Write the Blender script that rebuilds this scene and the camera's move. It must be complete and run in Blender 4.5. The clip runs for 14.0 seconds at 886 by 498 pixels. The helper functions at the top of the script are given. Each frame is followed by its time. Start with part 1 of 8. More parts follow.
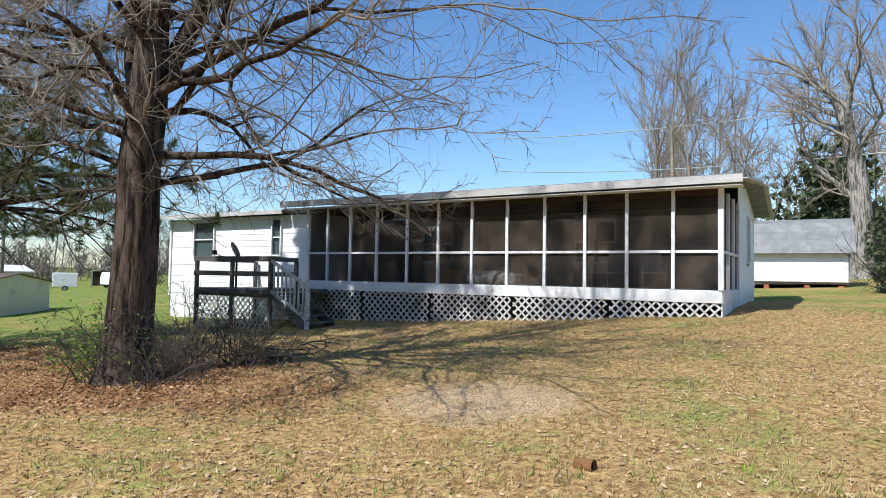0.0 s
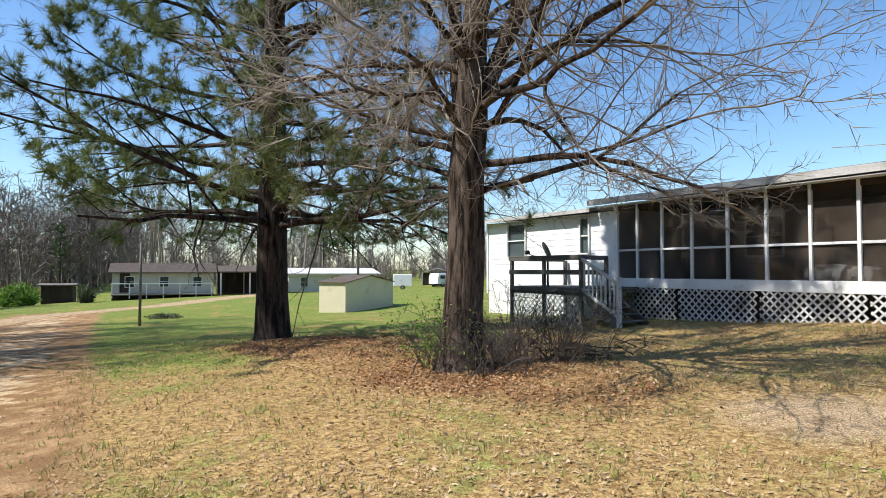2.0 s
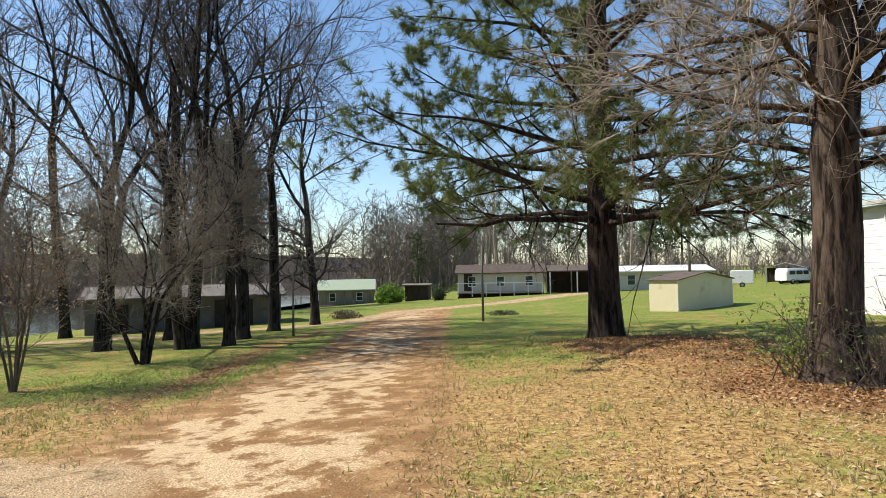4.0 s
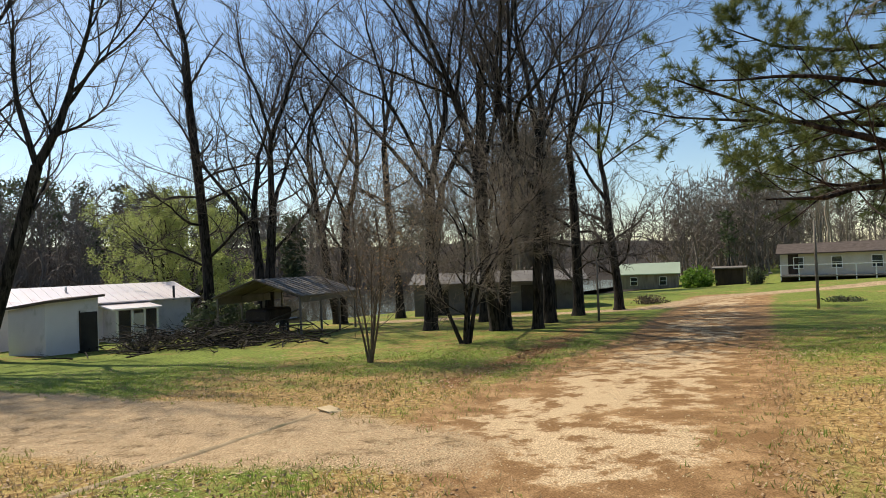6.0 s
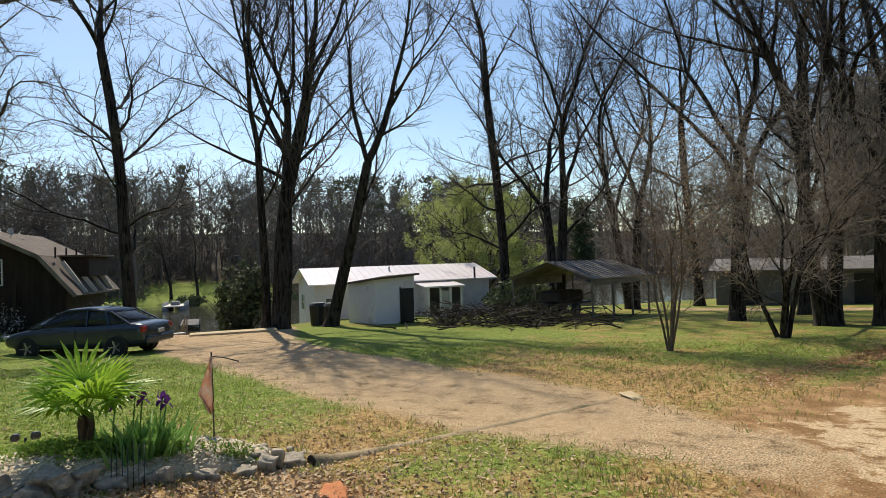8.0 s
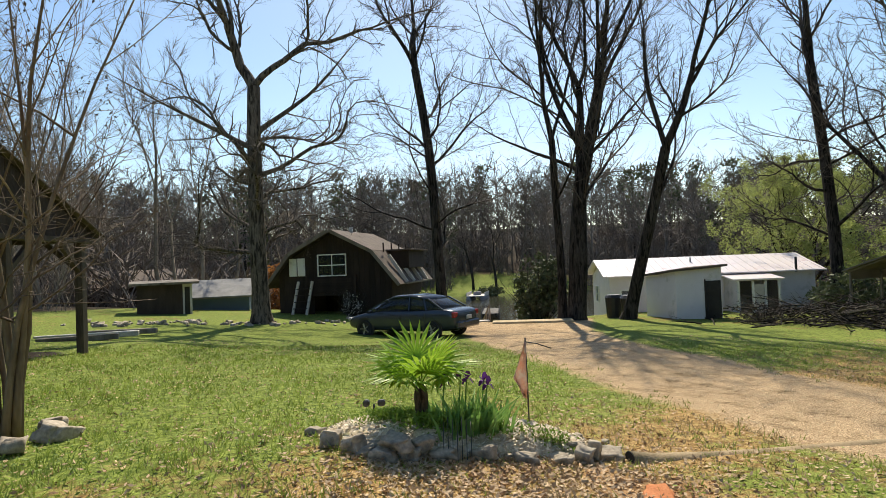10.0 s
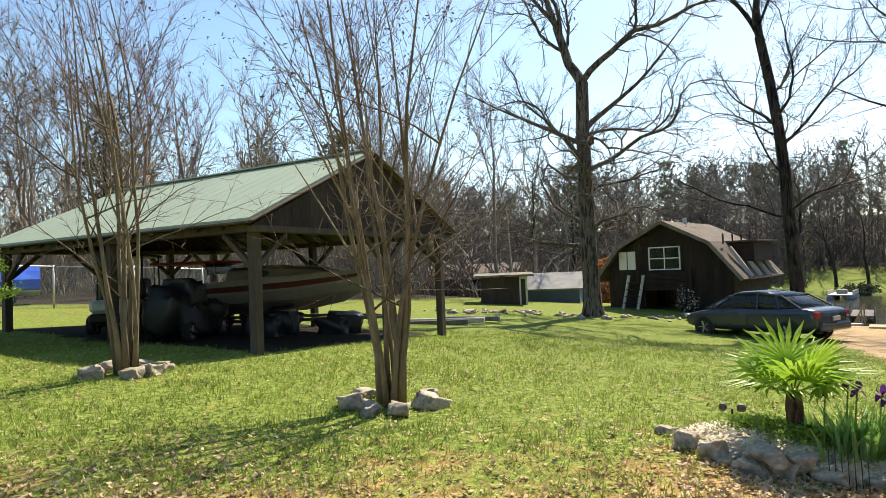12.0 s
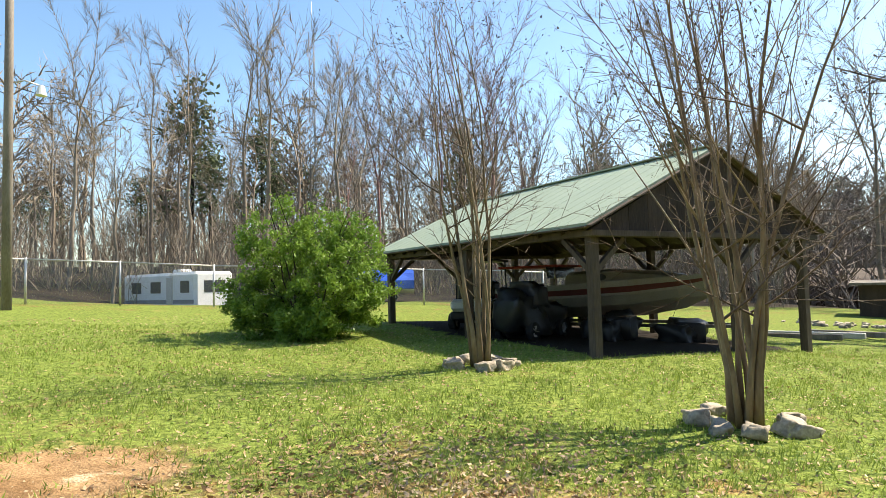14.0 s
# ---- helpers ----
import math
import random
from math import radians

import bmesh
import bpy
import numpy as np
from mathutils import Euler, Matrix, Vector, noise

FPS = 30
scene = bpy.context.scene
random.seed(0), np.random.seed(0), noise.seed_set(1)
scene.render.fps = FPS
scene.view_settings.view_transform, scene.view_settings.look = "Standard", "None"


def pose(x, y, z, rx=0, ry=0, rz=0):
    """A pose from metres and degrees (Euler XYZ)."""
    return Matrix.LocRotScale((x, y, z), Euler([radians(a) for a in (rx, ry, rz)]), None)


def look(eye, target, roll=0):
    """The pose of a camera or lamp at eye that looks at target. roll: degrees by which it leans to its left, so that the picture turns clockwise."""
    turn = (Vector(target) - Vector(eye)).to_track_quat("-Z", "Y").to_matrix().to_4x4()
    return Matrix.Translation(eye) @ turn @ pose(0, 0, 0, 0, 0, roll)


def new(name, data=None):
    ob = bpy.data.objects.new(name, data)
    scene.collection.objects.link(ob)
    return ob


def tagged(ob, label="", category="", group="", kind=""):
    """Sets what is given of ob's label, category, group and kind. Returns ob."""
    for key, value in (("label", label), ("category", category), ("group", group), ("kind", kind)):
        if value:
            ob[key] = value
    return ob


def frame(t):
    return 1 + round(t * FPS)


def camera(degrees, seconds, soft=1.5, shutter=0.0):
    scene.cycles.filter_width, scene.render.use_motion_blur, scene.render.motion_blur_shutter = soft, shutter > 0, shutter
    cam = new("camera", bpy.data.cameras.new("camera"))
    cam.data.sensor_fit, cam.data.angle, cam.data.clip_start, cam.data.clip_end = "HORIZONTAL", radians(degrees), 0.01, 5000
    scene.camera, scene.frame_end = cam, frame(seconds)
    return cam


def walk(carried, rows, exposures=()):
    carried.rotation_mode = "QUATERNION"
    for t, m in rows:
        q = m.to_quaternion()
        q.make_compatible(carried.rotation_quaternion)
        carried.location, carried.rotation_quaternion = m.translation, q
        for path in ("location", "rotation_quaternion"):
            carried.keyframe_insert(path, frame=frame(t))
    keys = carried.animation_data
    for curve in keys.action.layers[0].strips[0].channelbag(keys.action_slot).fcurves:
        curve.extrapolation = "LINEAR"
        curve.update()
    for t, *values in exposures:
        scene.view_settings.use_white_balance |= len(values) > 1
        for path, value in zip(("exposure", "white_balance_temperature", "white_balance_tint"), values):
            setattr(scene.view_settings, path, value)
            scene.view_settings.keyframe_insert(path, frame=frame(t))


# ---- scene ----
cam = camera(70.8, 14.0, 0.85)
# seconds, stops, kelvin, tint
EXPOSURES = [(0.0, 0.32, 5800, 9), (3.0, 0.49, 6350, 9), (6.0, 0.15, 7050, 9), (8.0, 0.08, 6900, 8), (10.5, 0.43, 7300, 8), (11.0, 0.56, 7350, 8), (12.0, 0.84, 7350, 8), (14.0, 1.06, 7250, 8)]
PATH = [
    (0, (0.006, 0.048, 1.493), (0.006, 2.046, 1.577), 1.0),
    (0.5, (-0.048, 0.038, 1.498), (-0.21, 2.03, 1.581), 0.7),
    (1, (-0.071, 0.047, 1.481), (-0.484, 2.003, 1.56), 0.6),
    (1.5, (-0.111, 0.052, 1.479), (-0.776, 1.937, 1.548), 0.2),
    (2, (-0.157, 0.039, 1.474), (-1.075, 1.814, 1.544), 0.1),
    (2.5, (-0.189, 0.027, 1.46), (-1.344, 1.658, 1.544), -0.4),
    (3, (-0.238, 0.054, 1.436), (-1.59, 1.525, 1.523), -0.6),
    (3.2, (-0.265, 0.057, 1.432), (-1.689, 1.459, 1.517), -0.7),
    (5.3, (-0.333, -0.161, 1.524), (-2.256, 0.386, 1.579), -1.9),
    (5.5, (-0.322, -0.145, 1.518), (-2.269, 0.308, 1.572), -2.1),
    (6, (-0.428, -0.219, 1.483), (-2.414, 0.015, 1.535), -2.3),
    (6.5, (-0.443, -0.281, 1.494), (-2.443, -0.267, 1.538), -2.3),
    (7, (-0.488, -0.332, 1.468), (-2.476, -0.545, 1.509), -1.7),
    (7.5, (-0.509, -0.379, 1.464), (-2.461, -0.816, 1.497), -1.3),
    (8, (-0.506, -0.402, 1.457), (-2.393, -1.063, 1.49), -1.8),
    (8.2, (-0.5, -0.421, 1.453), (-2.354, -1.169, 1.487), -2.0),
    (10.3, (-0.589, -0.741, 1.389), (-1.887, -2.262, 1.431), -2.2),
    (10.5, (-0.588, -0.784, 1.376), (-1.813, -2.365, 1.418), -2.2),
    (10.8, (-0.59, -0.817, 1.371), (-1.699, -2.481, 1.415), -2.4),
    (11, (-0.566, -0.822, 1.37), (-1.594, -2.537, 1.414), -2.4),
    (11.5, (-0.521, -0.845, 1.377), (-1.321, -2.678, 1.426), -2.5),
    (12, (-0.497, -0.846, 1.382), (-1.02, -2.776, 1.447), -2.3),
    (12.5, (-0.472, -0.842, 1.387), (-0.792, -2.815, 1.458), -2.0),
    (13, (-0.463, -0.833, 1.388), (-0.538, -2.829, 1.482), -2.0),
    (13.5, (-0.476, -0.864, 1.379), (-0.274, -2.851, 1.487), -2.1),
    (14, (-0.467, -0.873, 1.396), (0.049, -2.802, 1.509), -1.6),
]
walk(cam, [(t, look(eye, target, roll)) for t, eye, target, roll in PATH], EXPOSURES)

# ---- light ----
SUN_YAW, SUN_UP = 132.0, 49.0
sun_way = Vector((-math.sin(radians(SUN_YAW)) * math.cos(radians(SUN_UP)), math.cos(radians(SUN_YAW)) * math.cos(radians(SUN_UP)), math.sin(radians(SUN_UP))))
world = bpy.data.worlds.new("sky")
scene.world = world
world.use_nodes = True
sky = world.node_tree.nodes.new("ShaderNodeTexSky")
sky.sky_type, sky.sun_disc = "NISHITA", False
sky.sun_elevation, sky.sun_rotation = radians(SUN_UP), math.atan2(sun_way.x, sun_way.y)
sky.air_density, sky.dust_density, sky.ozone_density, sky.altitude = 1.0, 0.55, 1.5, 100
back = world.node_tree.nodes["Background"]
back.inputs["Strength"].default_value = 0.135
clear = world.node_tree.nodes.new("ShaderNodeHueSaturation")
clear.inputs["Saturation"].default_value = 1.15
world.node_tree.links.new(sky.outputs[0], clear.inputs["Color"])
world.node_tree.links.new(clear.outputs[0], back.inputs["Color"])
lamp = bpy.data.lights.new("sun", "SUN")
lamp.energy, lamp.angle, lamp.color = 5.0, radians(0.53), (1.0, 0.93, 0.82)
sun = new("sun", lamp)
sun.matrix_world = look(sun_way * 100, (0, 0, 0))

# ---- materials ----


def shader(name, rough=0.8, metal=0.0, spec=0.3):
    m = bpy.data.materials.new(name)
    m.use_nodes = True
    n = m.node_tree.nodes
    b = n["Principled BSDF"]
    b.inputs["Roughness"].default_value, b.inputs["Metallic"].default_value = rough, metal
    b.inputs["Specular IOR Level"].default_value = spec
    return m, n, m.node_tree.links, b


def node(n, kind, **values):
    made = n.new(kind)
    for key, value in values.items():
        made.inputs[key.replace("_", " ")].default_value = value
    return made


def blend(n, l, fac, a, b, way="MIX"):
    mix = n.new("ShaderNodeMix")
    mix.data_type, mix.blend_type = "RGBA", way
    for slot, value in ((0, fac), (6, a), (7, b)):
        if isinstance(value, (int, float)):
            mix.inputs[slot].default_value = value
        elif isinstance(value, tuple):
            mix.inputs[slot].default_value = (*value[:3], 1)
        else:
            l.new(value, mix.inputs[slot])
    return mix.outputs[2]


def ramp(n, l, value, lo, hi):
    r = n.new("ShaderNodeMapRange")
    r.interpolation_type = "SMOOTHSTEP"
    r.inputs[1].default_value, r.inputs[2].default_value = lo, hi
    l.new(value, r.inputs[0])
    return r.outputs[0]


def bumped(n, l, b, height, strength, depth=0.01):
    bump = node(n, "ShaderNodeBump", Strength=strength, Distance=depth)
    l.new(height, bump.inputs["Height"])
    l.new(bump.outputs[0], b.inputs["Normal"])


def surface(name, a, b, scale=6.0, fine=60.0, rough=0.8, metal=0.0, spec=0.3, bump=0.3, stain=None, stain_scale=1.2, stain_at=0.55, vary=0.15, stretch=(1, 1, 1), through_light=0.0):
    """Two colours in patches, a fine grain, stains with a shape of their own, and a little change from piece to piece."""
    m, n, l, p = shader(name, rough, metal, spec)
    coord = n.new("ShaderNodeTexCoord")
    mapping = n.new("ShaderNodeMapping")
    mapping.inputs["Scale"].default_value = stretch
    l.new(coord.outputs["Object"], mapping.inputs[0])
    big, small = node(n, "ShaderNodeTexNoise", Scale=scale, Detail=5.0), node(n, "ShaderNodeTexNoise", Scale=fine, Detail=3.0)
    for t in (big, small):
        l.new(mapping.outputs[0], t.inputs["Vector"])
    colour = blend(n, l, ramp(n, l, big.outputs[0], 0.3, 0.7), a, b)
    grain = blend(n, l, ramp(n, l, small.outputs[0], 0.25, 0.75), tuple(c * 0.78 for c in a), tuple(min(1, c * 1.15) for c in b))
    colour = blend(n, l, 0.35, colour, grain)
    if stain:
        dirt = node(n, "ShaderNodeTexNoise", Scale=stain_scale, Detail=6.0, Roughness=0.65)
        l.new(mapping.outputs[0], dirt.inputs["Vector"])
        colour = blend(n, l, ramp(n, l, dirt.outputs[0], stain_at, stain_at + 0.2), colour, stain)
    if vary:
        info, geo, add, hsv = n.new("ShaderNodeObjectInfo"), n.new("ShaderNodeNewGeometry"), n.new("ShaderNodeMath"), n.new("ShaderNodeHueSaturation")
        l.new(info.outputs["Random"], add.inputs[0])
        l.new(geo.outputs["Random Per Island"], add.inputs[1])
        r = n.new("ShaderNodeMapRange")
        r.inputs[2].default_value, r.inputs[3].default_value, r.inputs[4].default_value = 2, 1 - vary, 1 + vary
        l.new(add.outputs[0], r.inputs[0])
        l.new(r.outputs[0], hsv.inputs["Value"])
        l.new(colour, hsv.inputs["Color"])
        colour = hsv.outputs[0]
    l.new(colour, p.inputs["Base Color"])
    if bump:
        bumped(n, l, p, small.outputs[0], bump)
    if through_light:
        t = n.new("ShaderNodeBsdfTranslucent")
        l.new(colour, t.inputs[0])
        mix = n.new("ShaderNodeMixShader")
        mix.inputs[0].default_value = through_light
        l.new(p.outputs[0], mix.inputs[1])
        l.new(t.outputs[0], mix.inputs[2])
        l.new(mix.outputs[0], n["Material Output"].inputs[0])
    return m


def bark(name, a, b, scale=9.0):
    """Ridged bark: long upright plates with dark furrows between."""
    m, n, l, p = shader(name, 0.92, 0, 0.15)
    coord, mapping = n.new("ShaderNodeTexCoord"), n.new("ShaderNodeMapping")
    mapping.inputs["Scale"].default_value = (1, 1, 0.16)
    l.new(coord.outputs["Object"], mapping.inputs[0])
    ridge = node(n, "ShaderNodeTexNoise", Scale=scale * 1.8, Detail=5.0, Roughness=0.6, Distortion=0.4)
    fine = node(n, "ShaderNodeTexNoise", Scale=scale * 5, Detail=5.0, Roughness=0.7)
    wide = node(n, "ShaderNodeTexNoise", Scale=1.1, Detail=4.0)
    for t, v in ((ridge, mapping.outputs[0]), (fine, mapping.outputs[0]), (wide, coord.outputs["Object"])):
        l.new(v, t.inputs["Vector"])
    colour = blend(n, l, ramp(n, l, fine.outputs[0], 0.3, 0.7), a, b)
    colour = blend(n, l, ramp(n, l, wide.outputs[0], 0.4, 0.75), colour, tuple(0.5 * (x + y) * 1.3 + 0.015 for x, y in zip(a, b)))
    colour = blend(n, l, ramp(n, l, ridge.outputs[0], 0.38, 0.56), tuple(c * 0.4 for c in a), colour)
    l.new(colour, p.inputs["Base Color"])
    bumped(n, l, p, blend(n, l, 0.3, ridge.outputs[0], fine.outputs[0]), 1.0, 0.04)
    return m


def glassy(name, tint=(0.8, 0.85, 0.85), solid=0.35, dark=(0.03, 0.035, 0.04)):
    """A pane: clear in part, dark behind, and glossy."""
    m, n, l, p = shader(name, 0.06, 0, 0.6)
    p.inputs["Base Color"].default_value = (*dark, 1)
    clear = n.new("ShaderNodeBsdfTransparent")
    clear.inputs[0].default_value = (*tint, 1)
    mix = n.new("ShaderNodeMixShader")
    mix.inputs[0].default_value = solid
    l.new(clear.outputs[0], mix.inputs[1])
    l.new(p.outputs[0], mix.inputs[2])
    l.new(mix.outputs[0], n["Material Output"].inputs[0])
    return m


WHITE = surface("white_paint", (0.74, 0.74, 0.72), (0.82, 0.82, 0.8), 3, 50, 0.55, stain=(0.42, 0.4, 0.36), stain_scale=1.6, stain_at=0.56, vary=0.06, bump=0.15)
SIDING = surface("white_siding", (0.8, 0.81, 0.8), (0.86, 0.86, 0.85), 2, 70, 0.5, stain=(0.62, 0.62, 0.6), stain_scale=0.8, stain_at=0.6, vary=0.04, bump=0.08)
WORN_WHITE = surface("worn_white_wood", (0.5, 0.5, 0.48), (0.7, 0.7, 0.68), 4, 40, 0.75, stain=(0.2, 0.18, 0.15), stain_scale=2.2, stain_at=0.52, vary=0.15, bump=0.4)
FASCIA = surface("stained_fascia", (0.4, 0.38, 0.35), (0.6, 0.58, 0.55), 2, 40, 0.7, stain=(0.22, 0.19, 0.16), stain_scale=1.4, stain_at=0.54, vary=0.08, bump=0.3, stretch=(0.5, 1, 2))
ROOFING = surface("grey_roofing", (0.17, 0.17, 0.17), (0.27, 0.27, 0.26), 2.5, 45, 0.85, stain=(0.13, 0.13, 0.12), vary=0.18, bump=0.6)
GREY_WOOD = surface("weathered_wood", (0.13, 0.11, 0.09), (0.25, 0.22, 0.19), 3, 50, 0.85, stain=(0.06, 0.05, 0.04), vary=0.2, bump=0.6, stretch=(1, 1, 0.2))
# dark wood, lowered further to imitate shade under the garage roof
DARK_WOOD = surface("dark_and_shaded_wood", (0.03, 0.021, 0.016), (0.065, 0.045, 0.034), 3, 50, 0.8, stain=(0.03, 0.022, 0.018), vary=0.25, bump=0.6, stretch=(1, 1, 0.2))
POST_WOOD = surface("brown_post_wood", (0.06, 0.045, 0.035), (0.12, 0.092, 0.07), 4, 40, 0.85, stain=(0.06, 0.045, 0.035), vary=0.15, bump=0.6, stretch=(1, 1, 0.15))
GREEN_METAL = surface("green_metal_roof", (0.3, 0.36, 0.255), (0.34, 0.4, 0.285), 0.8, 30, 0.55, 0.0, 0.4, 0.05, stain=(0.27, 0.33, 0.24), stain_scale=0.7, vary=0.04)
WHITE_METAL = surface("pale_metal_roof", (0.78, 0.7, 0.7), (0.84, 0.78, 0.78), 0.8, 30, 0.3, 0.0, 0.6, 0.05, stain=(0.65, 0.5, 0.5), vary=0.03)
GALV = surface("galvanised_metal", (0.42, 0.42, 0.41), (0.55, 0.55, 0.54), 2, 40, 0.45, 0.6, 0.5, 0.1, stain=(0.28, 0.24, 0.2), vary=0.1)
CREAM = surface("cream_metal_siding", (0.62, 0.56, 0.38), (0.68, 0.62, 0.44), 1, 40, 0.55, stain=(0.5, 0.44, 0.3), stain_scale=0.8, vary=0.05, bump=0.05)
PALE_WALL = surface("pale_wall_paint", (0.7, 0.66, 0.67), (0.77, 0.73, 0.74), 1.5, 40, 0.7, stain=(0.5, 0.48, 0.45), vary=0.04, bump=0.1)
GREY_WALL = surface("grey_metal_wall", (0.2, 0.2, 0.21), (0.27, 0.27, 0.28), 1.5, 40, 0.6, stain=(0.22, 0.2, 0.19), vary=0.05, bump=0.1)
TAN_WALL = surface("tan_wall", (0.5, 0.47, 0.42), (0.58, 0.55, 0.5), 1.5, 40, 0.7, stain=(0.4, 0.36, 0.3), vary=0.05, bump=0.1)
BROWN_ROOF = surface("brown_shingle_roof", (0.075, 0.055, 0.044), (0.135, 0.105, 0.086), 2.5, 40, 0.9, stain=(0.06, 0.045, 0.04), vary=0.25, bump=0.5)
BLACK = surface("black_plastic", (0.012, 0.012, 0.013), (0.025, 0.025, 0.027), 4, 40, 0.45, spec=0.5, bump=0.05, vary=0.1)
# near black: painted shade behind the lattice and inside pipes, and dark doors
DARK_IN = surface("inner_shade_and_doors", (0.03, 0.027, 0.024), (0.05, 0.045, 0.04), 2, 30, 0.9, vary=0.05, bump=0.1)
STONE = surface("field_stone", (0.22, 0.185, 0.14), (0.54, 0.46, 0.35), 3, 30, 0.85, stain=(0.13, 0.12, 0.1), stain_scale=3.0, stain_at=0.46, vary=0.35, bump=0.9)
RUSTY_ROOF = surface("weathered_tin", (0.13, 0.115, 0.1), (0.21, 0.19, 0.165), 1.5, 40, 0.6, 0.3, 0.4, 0.1, stain=(0.09, 0.07, 0.055), vary=0.1)
CONCRETE = surface("worn_concrete", (0.4, 0.3, 0.17), (0.54, 0.43, 0.27), 3, 50, 0.9, stain=(0.26, 0.21, 0.15), vary=0.1, bump=0.5)
BLOCK = surface("red_brick", (0.3, 0.1, 0.05), (0.42, 0.16, 0.08), 4, 50, 0.85, vary=0.2, bump=0.5)
MAPLE_BARK = bark("maple_bark", (0.04, 0.028, 0.021), (0.13, 0.096, 0.072), 7)
PINE_BARK = bark("pine_bark", (0.03, 0.021, 0.018), (0.085, 0.06, 0.048), 5)
OAK_BARK = bark("oak_bark", (0.022, 0.019, 0.016), (0.065, 0.054, 0.046), 6)
PALE_BARK = bark("pale_bark", (0.2, 0.18, 0.15), (0.36, 0.33, 0.29), 6)
GREY_BARK = bark("grey_oak_bark", (0.075, 0.06, 0.047), (0.18, 0.148, 0.12), 6)
# white gelcoat turned grey to imitate the shade in the garage
HULL = surface("shaded_hull", (0.22, 0.21, 0.19), (0.3, 0.285, 0.26), 1.5, 40, 0.4, spec=0.4, bump=0.0, stain=(0.22, 0.2, 0.17), vary=0.05)
MYRTLE_BARK = surface("myrtle_bark", (0.11, 0.08, 0.048), (0.25, 0.195, 0.122), 5, 30, 0.7, stain=(0.12, 0.08, 0.05), stain_scale=3, stain_at=0.5, vary=0.15, bump=0.3, stretch=(1, 1, 0.25))
TWIG = surface("grey_twigs", (0.17, 0.14, 0.11), (0.3, 0.255, 0.205), 2, 30, 0.85, vary=0.25, bump=0)
DARK_TWIG = surface("dark_twigs", (0.055, 0.045, 0.037), (0.11, 0.09, 0.075), 2, 30, 0.85, vary=0.25, bump=0)
FAR_TWIG = surface("far_twigs", (0.115, 0.095, 0.08), (0.22, 0.185, 0.155), 0.1, 3, 0.9, vary=0.35, bump=0)
WOOD_TWIG = surface("wood_edge_twigs", (0.17, 0.135, 0.1), (0.34, 0.28, 0.215), 0.1, 3, 0.9, vary=0.3, bump=0)
BUD_TWIG = surface("budding_twigs", (0.16, 0.085, 0.075), (0.27, 0.16, 0.14), 0.1, 3, 0.9, vary=0.3, bump=0)
MYRTLE_TWIG = surface("myrtle_twigs", (0.08, 0.058, 0.042), (0.16, 0.12, 0.085), 2, 30, 0.85, vary=0.25, bump=0)
DECK_WOOD = surface("grey_deck_wood", (0.075, 0.07, 0.064), (0.17, 0.16, 0.147), 3, 50, 0.85, stain=(0.035, 0.03, 0.026), vary=0.25, bump=0.6, stretch=(0.2, 1, 1))
BARN_WOOD = surface("dark_barn_wood", (0.018, 0.012, 0.009), (0.042, 0.028, 0.021), 3, 50, 0.8, stain=(0.018, 0.014, 0.012), vary=0.3, bump=0.6, stretch=(1, 1, 0.2))
NEEDLE = surface("pine_needles", (0.085, 0.12, 0.035), (0.22, 0.255, 0.085), 1.0, 20, 0.6, vary=0.3, bump=0, through_light=0.3)
LEAF = surface("shrub_leaves", (0.1, 0.2, 0.025), (0.26, 0.4, 0.06), 1.4, 20, 0.5, vary=0.3, bump=0, through_light=0.4)
WILLOW_LEAF = surface("young_willow_leaves", (0.27, 0.32, 0.1), (0.42, 0.47, 0.17), 0.6, 20, 0.6, vary=0.25, bump=0, through_light=0.5)
RUST_LEAF = surface("rust_leaves", (0.32, 0.13, 0.04), (0.45, 0.22, 0.08), 0.6, 20, 0.7, vary=0.3, bump=0, through_light=0.3)
EVERGREEN = surface("evergreen_leaves", (0.055, 0.075, 0.035), (0.13, 0.155, 0.075), 0.5, 15, 0.7, vary=0.35, bump=0, through_light=0.2)
IRIS_LEAF = surface("iris_leaves", (0.13, 0.28, 0.06), (0.27, 0.46, 0.12), 3, 30, 0.45, vary=0.2, bump=0, through_light=0.35)
PALM_LEAF = surface("palm_leaves", (0.15, 0.3, 0.02), (0.36, 0.52, 0.06), 3, 30, 0.45, vary=0.2, bump=0, through_light=0.45)
PURPLE = surface("purple_petals", (0.07, 0.015, 0.12), (0.16, 0.05, 0.26), 8, 40, 0.6, vary=0.2, bump=0, through_light=0.3)
DRY_LEAF = surface("fallen_leaves", (0.32, 0.18, 0.085), (0.58, 0.43, 0.27), 0.8, 12, 0.75, vary=0.45, bump=0)
CLOVER = surface("clover_leaves", (0.12, 0.22, 0.03), (0.3, 0.42, 0.08), 0.9, 12, 0.6, vary=0.3, bump=0, through_light=0.3)
GRASS = surface("grass_blades", (0.14, 0.21, 0.03), (0.32, 0.4, 0.08), 0.7, 9, 0.6, vary=0.3, bump=0, through_light=0.3)
DRY_GRASS = surface("dry_grass_blades", (0.36, 0.26, 0.12), (0.5, 0.4, 0.2), 0.7, 9, 0.75, vary=0.3, bump=0, through_light=0.2)
PANE = glassy("window_pane")
CAR_GLASS = glassy("car_glass", (0.5, 0.55, 0.58), 0.6, (0.02, 0.025, 0.03))
CAR_PAINT = surface("grey_blue_car_paint", (0.06, 0.072, 0.088), (0.07, 0.082, 0.1), 1, 200, 0.2, 0.5, 0.5, 0.0, vary=0.0)
